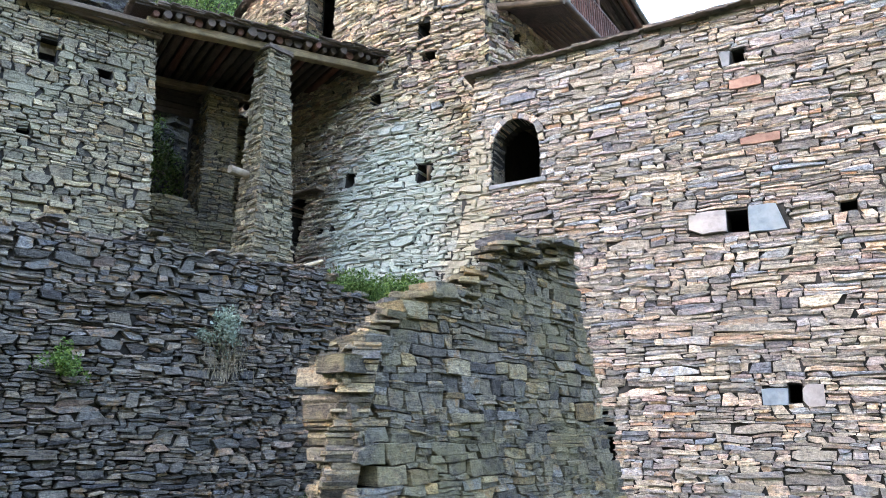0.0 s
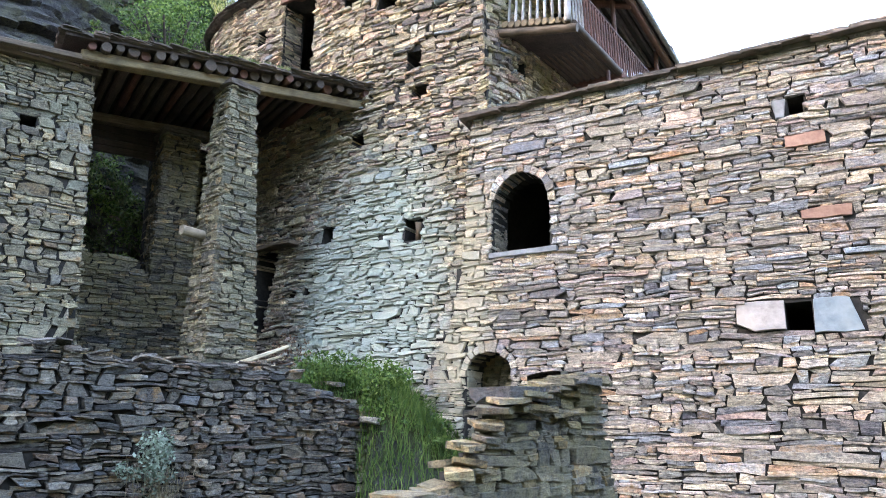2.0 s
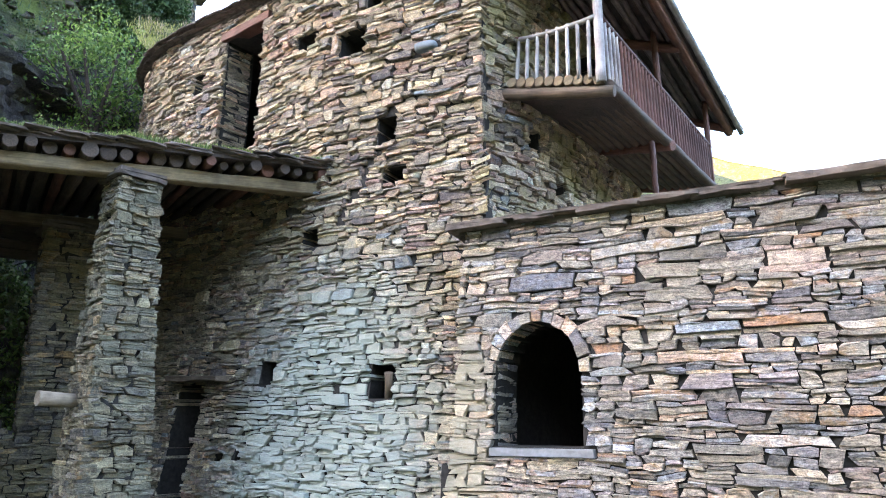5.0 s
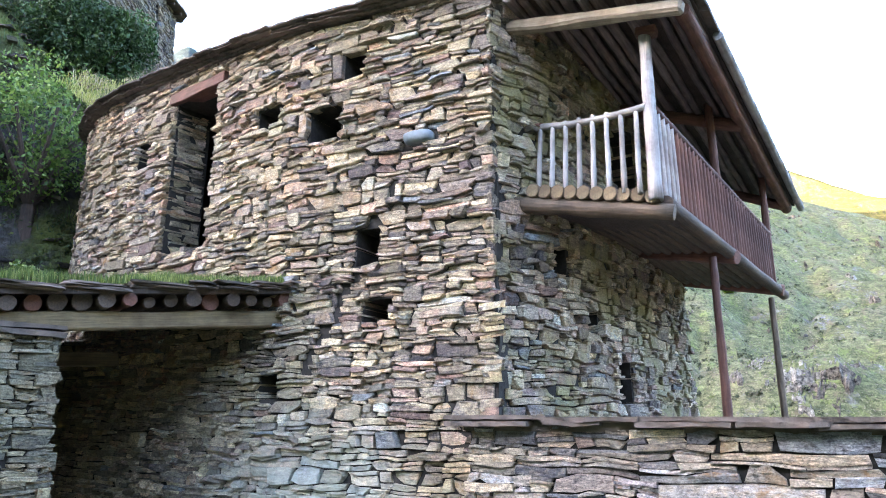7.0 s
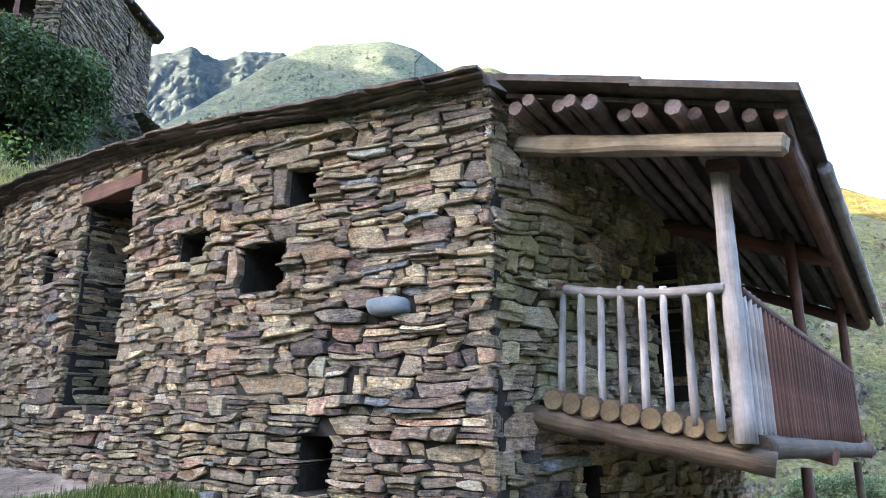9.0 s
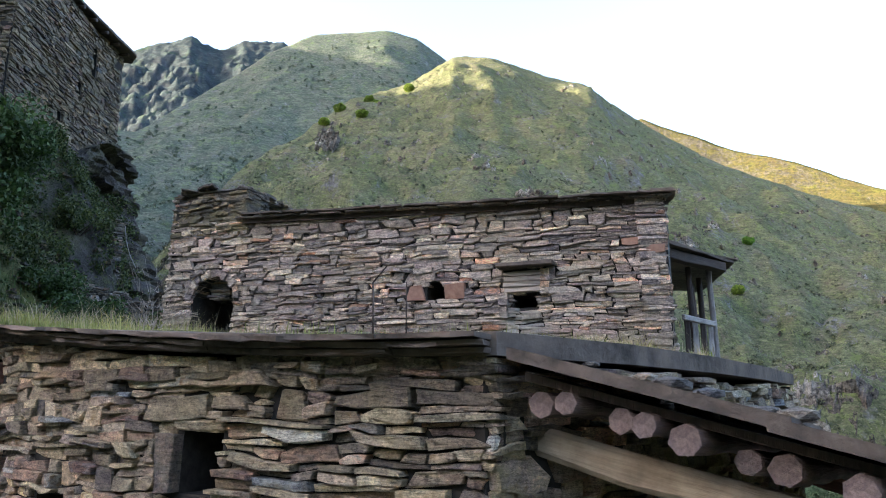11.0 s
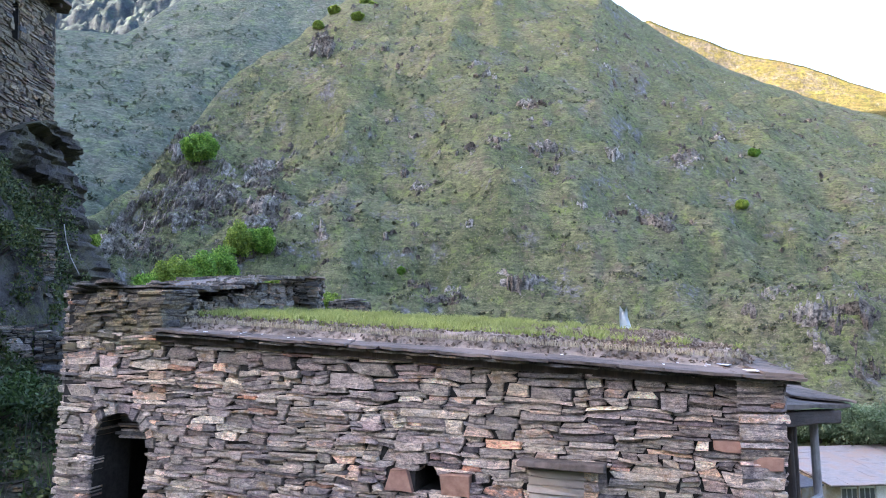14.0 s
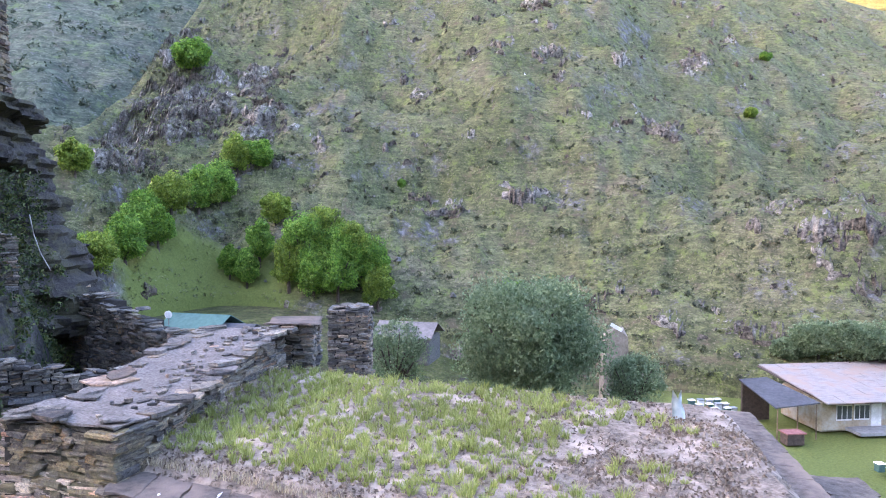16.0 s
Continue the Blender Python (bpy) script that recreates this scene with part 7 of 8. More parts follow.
wt2 = part("wall", wall_core(TW2, 17.0, 28.3, 0.8, []), CORE, watch)
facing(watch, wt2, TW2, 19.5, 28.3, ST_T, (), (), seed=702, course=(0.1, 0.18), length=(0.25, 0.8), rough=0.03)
TW0 = Surf([(-19.0, 31.0), (-12.3, 31.2)], lambda z: 0.03 * (27 - z))
doorT = opening(TW0, (-15.0, 31.1), (-13.2, 31.15), 23.6, 26.2)
wt0 = part("wall", wall_core(TW0, 17.0, 28.3, 0.8, [doorT]), CORE, watch)
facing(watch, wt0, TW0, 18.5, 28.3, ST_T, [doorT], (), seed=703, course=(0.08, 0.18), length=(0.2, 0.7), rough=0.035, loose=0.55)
gallery = part("gallery", slab([(-17.0, 29.9), (-13.0, 30.1), (-13.0, 31.1), (-17.0, 31.0)], 23.35, 0.1), W_DARK, watch, "dark timber gallery on the tower")
for i, (p_, q_, r_) in enumerate((((-13.1, 30.15, 22.6), (-13.15, 30.15, 25.6), 0.07), ((-15.2, 30.05, 22.6), (-15.2, 30.05, 25.6), 0.07), ((-17.0, 29.9, 24.3), (-12.95, 30.15, 24.25), 0.05), ((-15.0, 30.6, 22.4), (-13.0, 30.2, 23.35), 0.06))):
    timber("gallery_post", pole(p_, q_, r_, seed=716 + i), W_RED, gallery)
part("roof", slab([(-19.4, 30.2), (-12.2, 30.5), (-12.25, 34.8), (-12.07, 38.67), (-12.6, 39.4), (-19.4, 39.4)], 28.36, 0.1, 0.03, 7, zf=lambda x, y: 0.14 * max(0.0, -12.3 - x)), ROOFSLATE, watch)
for i in range(9):
    y_ = 31.3 + 0.88 * i
    timber("roof_beam", pole((-13.3, y_, 28.36), (-12.25, y_, 28.28), 0.07, seed=710 + i), W_DARK, watch)


def rock_face(label, pts, z0, z1, slope, seed, top=None, step=0.11):
    """A natural face of layered slate: stepped, jutting beds cut by joints."""
    th = thing("rock_outcrop", label, "rock", (*pts[len(pts) // 2], z0))
    sf = Surf(pts, lambda z: slope * (z1 - z))
    tp = top or (lambda s: z1 - 0.4 + 0.6 * noise.noise(Vector((s * 0.6, seed, 0))))
    n, m = int(sf.L / step) + 1, int((z1 - z0) / step) + 1
    vs, row = [], n + 1
    for j in range(m + 3):
        for i in range(n + 1):
            s = sf.L * i / n
            z = min(z0 + (z1 - z0) * min(j, m) / m, tp(s))
            zz = z + 0.35 * noise.noise(Vector((s * 0.5, seed, 1))) + 0.1 * s
            bed = noise.cell(Vector((seed * 3.1, 0.5, zz * 1.9))) * 0.3 + noise.cell(Vector((s * 0.45 + 3 * noise.cell(Vector((0.2, seed, zz * 1.9))), 0.5, zz * 1.9))) * 0.32
            bed += noise.cell(Vector((s * 1.1 + 9 * noise.cell(Vector((0.7, seed, zz * 5.1))), 3.5, zz * 5.1))) * 0.13
            d = 0.9 * noise.noise(Vector((s * 0.35, z * 0.3, seed))) + bed + 0.1 * noise.fractal(Vector((s * 2.2, z * 2.2, seed)), 0.9, 2.0, 4)
            if j > m:
                d -= 0.9 * (j - m)
            vs.append(sf.map(s, z - (0.02 if j > m else 0), d))
    part("rock", mesh_of("rock", vs, [(j * row + i, j * row + i + 1, (j + 1) * row + i + 1, (j + 1) * row + i) for j in range(m + 2) for i in range(n)]), ROCK[0], th)
    part("bedrock", wall_core(sf, z0, z1, 2.2, [], tp, back=1.0), CORE, th)
    return th


ROCK = stone_pair("layered_rock", [(0, (0.032, 0.028, 0.025)), (0.4, (0.055, 0.048, 0.042)), (0.8, (0.085, 0.073, 0.06)), (1, (0.12, 0.1, 0.075))], lichen=(0.12, 0.115, 0.05), lichen_amount=0.5)
rock_face("dark layered rock outcrop under the tower", [(-13.2, 31.4), (-12.8, 34.8), (-12.2, 37.2), (-11.9, 38.5), (-12.9, 40.2), (-16.5, 41.6)], 15.5, 24.5, 0.2, 741, top=lambda s: 21.2 + 2.9 * smooth(s, 1.0, 6.5) - 1.5 * smooth(s, 8.5, 11))
rock_face("grey rock face above the porch", [(-16, 15.0), (-12.2, 16.6), (-10.4, 19.0), (-9.6, 21.6), (-9.8, 25.5)], 7.5, 15.5, 0.18, 742)

# dry walls on the slope below the tower
for i, (pts, zb_, za_, z0) in enumerate(((((-11.4, 38.6), (-8.9, 36.65), (-7.2, 35.1), (-4.6, 32.9)), 18.7, 17.5, 15.0), (((-10.6, 30.3), (-9.9, 31.0), (-8.95, 32.1)), 18.5, 17.55, 14.5), (((-8.95, 32.1), (-7.4, 32.9), (-6.2, 33.8)), 17.55, 16.9, 14.0),
                                          (((-12.2, 33.0), (-10.6, 33.4), (-9.7, 34.2)), 21.0, 20.0, 17.5), (((-9.0, 25.9), (-7.4, 26.3), (-6.3, 27.2)), 16.3, 15.6, 13.6))):
    th = thing("dry_wall", "low tumbled dry wall of dark slates on the slope", "wall", (*pts[1], z0), "tumbled walls on the slope")
    sf = Surf(pts, lambda z: 0.0)
    tp = (lambda L_, zb_, za_: (lambda s: zb_ + (za_ - zb_) * s / L_ + 0.1 * math.sin(s * 3)))(sf.L, zb_, za_)
    c_ = part("wall", wall_core(sf, z0 - 1.0, zb_ + 0.3, 0.7, [], tp, back=0.1), CORE, th)
    facing(th, c_, sf, z0, zb_ + 0.3, ST_D, (), (), seed=730 + i, course=(0.07, 0.15), length=(0.15, 0.6), top=tp, rough=0.05, wave=0.1, loose=0.6, gap=0.004, pick=(0, 9, za_ - 1.2, zb_ + 0.3))
    rw = random.Random(790 + i)
    for k in range(int(sf.L * 5)):
        s_ = rw.uniform(0, sf.L)
        bm = slab([(rw.uniform(0.1, 0.26) * math.cos(a), rw.uniform(0.08, 0.2) * math.sin(a)) for a in np.linspace(0, 5.3, 7)], 0, rw.uniform(0.025, 0.05), 0.012, k)
        x, y, _z = sf.map(s_, 0, rw.uniform(-0.6, 0.03))
        bm.transform(pose(x, y, tp(s_) - 0.06 + rw.uniform(0, 0.04), rw.uniform(-7, 7), rw.uniform(-7, 7), rw.uniform(0, 180)))
        part("cap_slate", bm, ST_D[1], th)

# bushes on the slope
tree("bush", -9.8, 26.6, terrain(-9.8, 26.6) - 0.3, 4.4, 4.0, G_DARK, "dense dark green bush on the slope", 21, per=200, clumps=130, leaf_size=0.06, category="bush", group="bushes on the slope")
tree("bush", -11.4, 27.6, terrain(-11.4, 27.6) - 0.6, 2.9, 3.2, G_DARK, "dense dark green bush on the slope", 22, per=100, clumps=60, leaf_size=0.06, category="bush", group="bushes on the slope")
tree("bush", -8.6, 22.6, 12.6, 5.2, 4.2, G_LUSH, "dense dark green bush on the slope", 23, per=100, clumps=60, leaf_size=0.055, category="bush", group="bushes on the slope")
for i, (x, y, h_, w_) in enumerate(((-6.4, 29.3, 1.3, 1.7), (-7.6, 28.4, 1.5, 2.0), (-10.4, 32.7, 1.4, 2.2), (-9.2, 29.6, 1.2, 1.8), (-8.4, 33.4, 1.0, 1.8), (-6.0, 31.4, 1.0, 1.4))):
    tree("bush", x, y, terrain(x, y) - 0.2, h_, w_, (G_SLOPE, G_DARK)[i % 2], "low dark green bush among the tumbled walls", 140 + i, per=110, clumps=34, leaf_size=0.045, category="bush", group="bushes on the slope")
porch_pts = [(x, y, z, 0.22) for x, y, z in ((rp.uniform(-9.2, -6.4), rp.uniform(18.6, 20.4), 0) for _ in range(90)) for z in (terrain(x, y) + rp.uniform(0.05, 0.35),)]
leaves("porch_weeds", porch_pts, 60, 0.25, 0.05, G_FRESH, label="bright green weeds on the scree behind the porch", seed=30)
for i in range(40):
    k_ = rp.uniform(-0.3, 3.0)
    px_, py_, pz_ = at_p(k_, rp.uniform(-0.1, 0.8), zp(k_) + 0.36)
    if i % 4 == 0:
        wp = [(px_ + rp.gauss(0, 0.08), py_ + rp.gauss(0, 0.08), pz_ + rp.uniform(0, 0.28), 0.06) for _ in range(9)]
        tagged(leaves("fern", wp, 26, 0.06, 0.028, G_FRESH, label="small yellow-green fern on the porch roof", seed=600 + i), "small yellow-green fern on the porch roof", "fern", "ferns on the porch roof")
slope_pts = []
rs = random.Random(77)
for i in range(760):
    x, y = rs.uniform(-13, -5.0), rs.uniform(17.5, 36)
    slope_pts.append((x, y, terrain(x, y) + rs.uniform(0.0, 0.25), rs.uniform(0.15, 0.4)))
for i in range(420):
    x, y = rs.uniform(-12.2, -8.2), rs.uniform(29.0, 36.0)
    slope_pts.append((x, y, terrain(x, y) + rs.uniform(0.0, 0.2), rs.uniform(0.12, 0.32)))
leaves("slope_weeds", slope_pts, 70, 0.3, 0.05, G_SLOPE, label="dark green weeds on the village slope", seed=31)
ri = random.Random(91)
ivy = []
for i in range(330):
    y_, z_ = ri.uniform(30.5, 37.6), 15.8 + 6.0 * ri.random() ** 1.4
    ivy.append((-12.75 + 0.12 * (y_ - 34) + 0.2 * (24.5 - z_) + ri.uniform(0.1, 0.7), y_, z_, ri.uniform(0.15, 0.4)))
leaves("rock_ivy", ivy, 70, 0.3, 0.05, G_SLOPE, label="dark leafy growth on the rock under the tower", seed=33)
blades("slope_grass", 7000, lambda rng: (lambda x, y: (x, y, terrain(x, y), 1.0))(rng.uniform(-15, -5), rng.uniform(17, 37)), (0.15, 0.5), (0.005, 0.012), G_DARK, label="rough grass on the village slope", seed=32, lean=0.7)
stones_v, stones_f = [], []
for i in range(900):
    x, y = rs.uniform(-14, -5.2), rs.uniform(18, 34)
    k = len(stones_v)
    z = terrain(x, y)
    a_ = rs.uniform(0, 3.14)
    for sx, sy, sz in ((-1, -1, 0), (1, -1, 0), (1, 1, 0), (-1, 1, 0), (-1, -1, 1), (1, -1, 1), (1, 1, 1), (-1, 1, 1)):
        px, py = sx * rs.uniform(0.05, 0.22), sy * rs.uniform(0.05, 0.16)
        stones_v.append((x + px * math.cos(a_) - py * math.sin(a_), y + px * math.sin(a_) + py * math.cos(a_), z - 0.03 + sz * rs.uniform(0.03, 0.12)))
    stones_f += [tuple(k + q for q in f) for f in ((3, 2, 1, 0), (4, 5, 6, 7), (0, 1, 5, 4), (1, 2, 6, 5), (2, 3, 7, 6), (3, 0, 4, 7))]
tagged(part("scree", mesh_of("scree", stones_v, stones_f), ROCK[0]), "loose slate scree on the slope", "scree", kind="stuff")

# ---- scrub and outcrops on the opposite mountainside ----
def hill_point(rng, lo=0.02, hi=0.95, a0=-26, a1=40):
    i = int((rng.uniform(a0, a1) - hill_az[0]) / (hill_az[-1] - hill_az[0]) * 299)
    j = int(rng.uniform(lo, hi) / 1.35 * 149)
    x, y, z = hill_v[i * hill_n + j]
    return x + rng.uniform(-1.5, 1.5), y + rng.uniform(-1.5, 1.5), z


def on_hill(az_, el_, verts=None, n_=None, azs=None, cols=300):
    """The point of the mountainside that lies in a given direction, as seen from over the upper house's roof."""
    verts, n_, azs = verts or hill_v, n_ or hill_n, azs or hill_az
    i = int(max(0, min(cols - 1, (az_ - azs[0]) / (azs[-1] - azs[0]) * (cols - 1))))
    best = None
    for j in range(int(n_ / 1.36)):
        x, y, z = verts[i * n_ + j]
        d = abs(math.degrees(math.atan2(z - 20.7, math.hypot(x - 0.5, y - 17.5))) - el_)
        if best is None or d < best[0]:
            best = (d, x, y, z)
    return best[1:]


rh = random.Random(5)
sc = []
for i in range(15000):
    x, y, z = hill_point(rh, 0.005, 0.98)
    if fbm(x / 22, y / 22, z / 22) < 0.02 and rh.random() < 0.75 or ((x + 47.5) / 22) ** 2 + ((y - 160) / 28) ** 2 < 0.8:
        continue
    r_ = rh.uniform(0.35, 0.9) * (1.0 if rh.random() > 0.3 else rh.uniform(1.4, 2.6))
    sc.append((x, y, z + r_ * 0.15, r_))
leaves("hill_scrub", sc, 22, 0.6, 0.3, G_SCRUB, label="low scrub scattered over the mountainside", seed=41)
sc = []
for i in range(22000):
    x, y, z = hill_point(rh, 0.005, 0.9)
    if fbm(x / 30, y / 30, z / 30 + 7) > -0.1 or rh.random() < 0.35:
        sc.append((x, y, z + 0.12, rh.uniform(0.25, 0.7)))
leaves("hill_tufts", sc, 7, 0.5, 0.26, G_HILL, label="yellow-green grass tufts over the mountainside", seed=43)
sc = []
for i in range(3000):
    k = int(rh.uniform(0.66, 0.99) * 259) * left_n + int(rh.uniform(0.0, 0.7) * left_n)
    x, y, z = left_v[k]
    if fbm(x / 70, y / 70, z / 70) < 0.0 and rh.random() < 0.75:
        continue
    r_ = rh.uniform(1.2, 4.6)
    sc.append((x + rh.uniform(-3, 3), y + rh.uniform(-3, 3), z + r_ * 0.3, r_))
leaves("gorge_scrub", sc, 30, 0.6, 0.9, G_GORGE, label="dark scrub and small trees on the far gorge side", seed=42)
rv, rf_ = [], []


def boulder(x, y, z, r, rng, tall=1.0):
    k = len(rv)
    n_, m_ = 7, 4
    for j in range(m_):
        for i in range(n_):
            a_ = 6.283 * i / n_ + j
            rr = r * (1.0, 0.95, 0.7, 0.3)[j] * rng.uniform(0.6, 1.3)
            rv.append((x + math.cos(a_) * rr, y + math.sin(a_) * rr, z + tall * r * (-0.4, 0.2, 0.7, 1.0)[j] * rng.uniform(0.75, 1.25)))
    for j in range(m_ - 1):
        for i in range(n_):
            rf_.append((k + j * n_ + i, k + j * n_ + (i + 1) % n_, k + (j + 1) * n_ + (i + 1) % n_, k + (j + 1) * n_ + i))
    rf_.append(tuple(k + (m_ - 1) * n_ + i for i in range(n_)))


for i in range(420):
    x, y, z = hill_point(rh)
    boulder(x, y, z - 0.2, rh.uniform(0.2, 0.8), rh)
OUTCROP = stone_material("outcrop", [(0, (0.07, 0.067, 0.064)), (0.5, (0.125, 0.118, 0.114)), (1, (0.22, 0.21, 0.2))], False, lichen=(0.12, 0.125, 0.07), lichen_amount=0.5)
tagged(part("outcrops", mesh_of("outcrops", rv, rf_), OUTCROP), "grey loose boulders scattered over the mountainside", "rock", kind="stuff")

# crags that break through the turf: direction, height, spread both ways, strength
CRAGS = ((-19.6, 8.0, 4.4, 2.6, 1.5), (-14.9, 8.2, 2.0, 3.4, 1.5), (-24.5, 4.5, 2.6, 2.6, 1.3), (-20.8, 12.0, 1.6, 2.2, 0.9), (-17.0, 3.6, 2.5, 1.2, 0.9), (8.2, 12.6, 1.3, 0.8, 1.3), (4.2, 12.8, 0.7, 0.5, 1.1), (2.0, 12.6, 0.6, 0.5, 1.1), (13.9, 11.8, 1.3, 0.8, 1.1),
         (18.6, 11.2, 1.2, 0.9, 1.0), (17.6, 6.3, 1.3, 0.6, 1.0), (13.2, 6.8, 0.9, 0.5, 1.0), (6.5, 6.0, 1.0, 0.5, 1.0), (-4.4, 5.3, 0.8, 0.5, 1.0), (-0.6, 0.4, 2.6, 1.3, 0.95), (6.0, 1.2, 2.5, 1.0, 0.75),
         (24.8, -5.5, 1.1, 0.9, 1.0), (29.0, -0.6, 3.2, 2.2, 1.3), (31.0, -4.5, 2.4, 1.6, 1.2), (11.0, -7.4, 2.0, 0.8, 1.0), (22.5, -8.5, 3.2, 1.2, 1.2), (16.5, -8.0, 2.0, 0.8, 0.8), (-10.5, 20.5, 1.4, 0.9, 1.2), (6.8, 16.0, 0.9, 0.5, 1.1), (-10.0, 5.0, 0.9, 0.6, 0.9), (-2.0, 9.5, 1.2, 0.5, 0.8))
HV = np.array(hill_v).reshape(300, hill_n, 3)
ai = np.linspace((-31 - hill_az[0]) / (hill_az[-1] - hill_az[0]) * 299, (38 - hill_az[0]) / (hill_az[-1] - hill_az[0]) * 299, 560)
ti = np.concatenate([np.linspace(0.5, 45, 190), np.linspace(45.4, 100, 120)])
i0, j0 = ai.astype(int), ti.astype(int)
fa, ft = (ai - i0)[:, None, None], (ti - j0)[None, :, None]
HS = (HV[i0][:, j0] * (1 - fa) + HV[i0 + 1][:, j0] * fa) * (1 - ft) + (HV[i0][:, j0 + 1] * (1 - fa) + HV[i0 + 1][:, j0 + 1] * fa) * ft
az_g = np.degrees(np.arctan2(HS[..., 0] - 0.5, HS[..., 1] - 17.5))
el_g = np.degrees(np.arctan2(HS[..., 2] - 20.7, np.hypot(HS[..., 0] - 0.5, HS[..., 1] - 17.5)))
field = np.zeros(az_g.shape)
for a_, e_, da, de, k_ in CRAGS:
    field = np.maximum(field, k_ * np.exp(-((az_g - a_) / da) ** 2 - ((el_g - e_) / de) ** 2))
lift = np.empty(field.shape)
for i in range(field.shape[0]):
    for j in range(field.shape[1]):
        x, y, z = HS[i, j]
        q = Vector((x, y, z))
        f = 0.95 * field[i, j] + 0.7 * noise.fractal(q / 8, 0.8, 2.1, 5) + 0.4 * noise.noise(q / 45) - 0.56
        if f > -0.1:
            warp = q + 1.2 * noise.noise_vector(q / 4)
            f += 0.45 * noise.cell(Vector((warp.x / 4.2, warp.y / 6, warp.z / 3.4))) + 0.3 * noise.cell(Vector((warp.x / 1.7, warp.y / 2.6, warp.z / 1.5))) + 0.12 * noise.noise(q / 0.9)
        lift[i, j] = max(-1.0, min(1.3, f))
out_dir = np.stack([-np.sin(np.radians(az_g)) * 0.75, -np.cos(np.radians(az_g)) * 0.75, np.full(az_g.shape, 0.66)], axis=-1)
size_ = np.clip(np.hypot(HS[..., 0], HS[..., 1]) / 170, 0.8, 2.2)
CV = HS + out_dir * (lift * 1.9 * size_)[..., None]
nt_ = len(ti)
shown = lift > -0.12
cf = []
for i in range(len(ai) - 1):
    for j in range(nt_ - 1):
        if shown[i, j] or shown[i + 1, j] or shown[i, j + 1] or shown[i + 1, j + 1]:
            cf.append((i * nt_ + j, i * nt_ + j + 1, (i + 1) * nt_ + j + 1, (i + 1) * nt_ + j))
used = sorted({k for f in cf for k in f})
renum = {k: n for n, k in enumerate(used)}
flat_v = CV.reshape(-1, 3)
tagged(part("crags", mesh_of("crags", [tuple(flat_v[k]) for k in used], [tuple(renum[k] for k in f) for f in cf]), CRAG), "grey and brown rock crags breaking through the turf", "rock", kind="stuff")

# trees in the gorge and on the slopes: direction, height of foot and top, width in degrees
GORGE = ((-22.8, -1.4, 2.2, 3.4), (-20.8, -0.6, 3.2, 3.4), (-19.2, 0.0, 3.8, 3.2), (-17.5, 0.2, 4.0, 3.0), (-16.2, 2.4, 5.6, 2.8), (-14.6, 3.0, 5.4, 2.6), (-24.2, -4.2, 0.2, 3.6), (-26.0, -4.6, -0.8, 3.4),
         (-21.8, -2.6, 0.8, 2.8), (-27.6, -4.8, -1.0, 3.2), (-13.3, -0.8, 1.9, 2.6), (-14.6, -4.6, -0.6, 2.4), (-11.5, -5.4, 0.0, 4.2), (-9.8, -4.6, 0.8, 4.2), (-8.3, -5.4, 0.2, 4.4), (-6.8, -6.2, -1.2, 3.8),
         (-12.6, -6.0, -1.4, 3.4), (-8.8, -7.0, -2.2, 3.8), (-10.6, -6.8, -2.6, 3.6), (-5.6, -7.2, -3.2, 3.0), (-16.8, -5.4, -2.6, 1.8), (-15.5, -5.8, -2.4, 2.2), (-18.3, 0.6, 3.2, 3.2), (-23.4, -2.6, 1.0, 3.4),
         (-19.5, 10.6, 13.0, 3.0), (-27.2, 2.6, 5.4, 2.6), (23.6, 10.8, 11.4, 0.9), (-3.6, 1.6, 2.3, 0.7), (22.7, 7.2, 7.9, 1.0), (27.0, -11.0, -8.2, 4.0), (29.5, -11.0, -7.8, 4.2), (32.0, -10.8, -7.6, 4.4), (25.4, -10.6, -9.0, 2.4), (5.0, -8.6, -5.4, 2.6), (-7.4, -5.6, 0.4, 4.0), (-6.0, -6.4, -2.0, 3.2),
         (-9.4, 22.9, 23.5, 1.0), (-6.8, 23.7, 24.3, 1.0), (-3.5, 24.7, 25.3, 1.0), (-7.5, 22.5, 23.1, 1.0), (-10.5, 21.6, 22.2, 1.0), (-6.1, 23.2, 23.8, 1.0))
for i, (a_, e0, e1, wd) in enumerate(GORGE):
    x, y, z = on_hill(a_, e0)
    r_ = math.hypot(x - 0.5, y - 17.5)
    tree("tree", x, y, z - 0.6, r_ * (math.tan(radians(e1)) - math.tan(radians(e0))) * 1.06, r_ * math.tan(radians(wd)), (G_WILLOW if 29 <= i <= 32 else G_LIME if i % 3 == 1 or i > 35 else G_TREE), "full green broadleaf tree on the mountainside" if i < 24 else "round green bush on the mountainside", 300 + i, per=170, clumps=95, leaf_size=0.0017 * r_, group="trees in the gorge")
wx, wy = 0.5 + 66 * math.sin(radians(6.3)), 17.5 + 66 * math.cos(radians(6.3))
tree("willow", wx, wy, 0.3, 15.6, 15.8, G_WILLOW, "large round grey-green willow beside the houses", 361, per=300, clumps=260, leaf_size=0.15, droop=1.0)
tree("willow", wx + 10.5, wy + 1.5, 0.0, 8.5, 6.5, G_WILLOW, "small grey-green willow beside the houses", 362, per=160, clumps=60, leaf_size=0.12, droop=1.0)
tree("willow", wx - 12.5, wy + 4, 0.0, 11.0, 8.0, G_WILLOW, "small grey-green willow beside the houses", 363, per=160, clumps=70, leaf_size=0.12, droop=1.0)

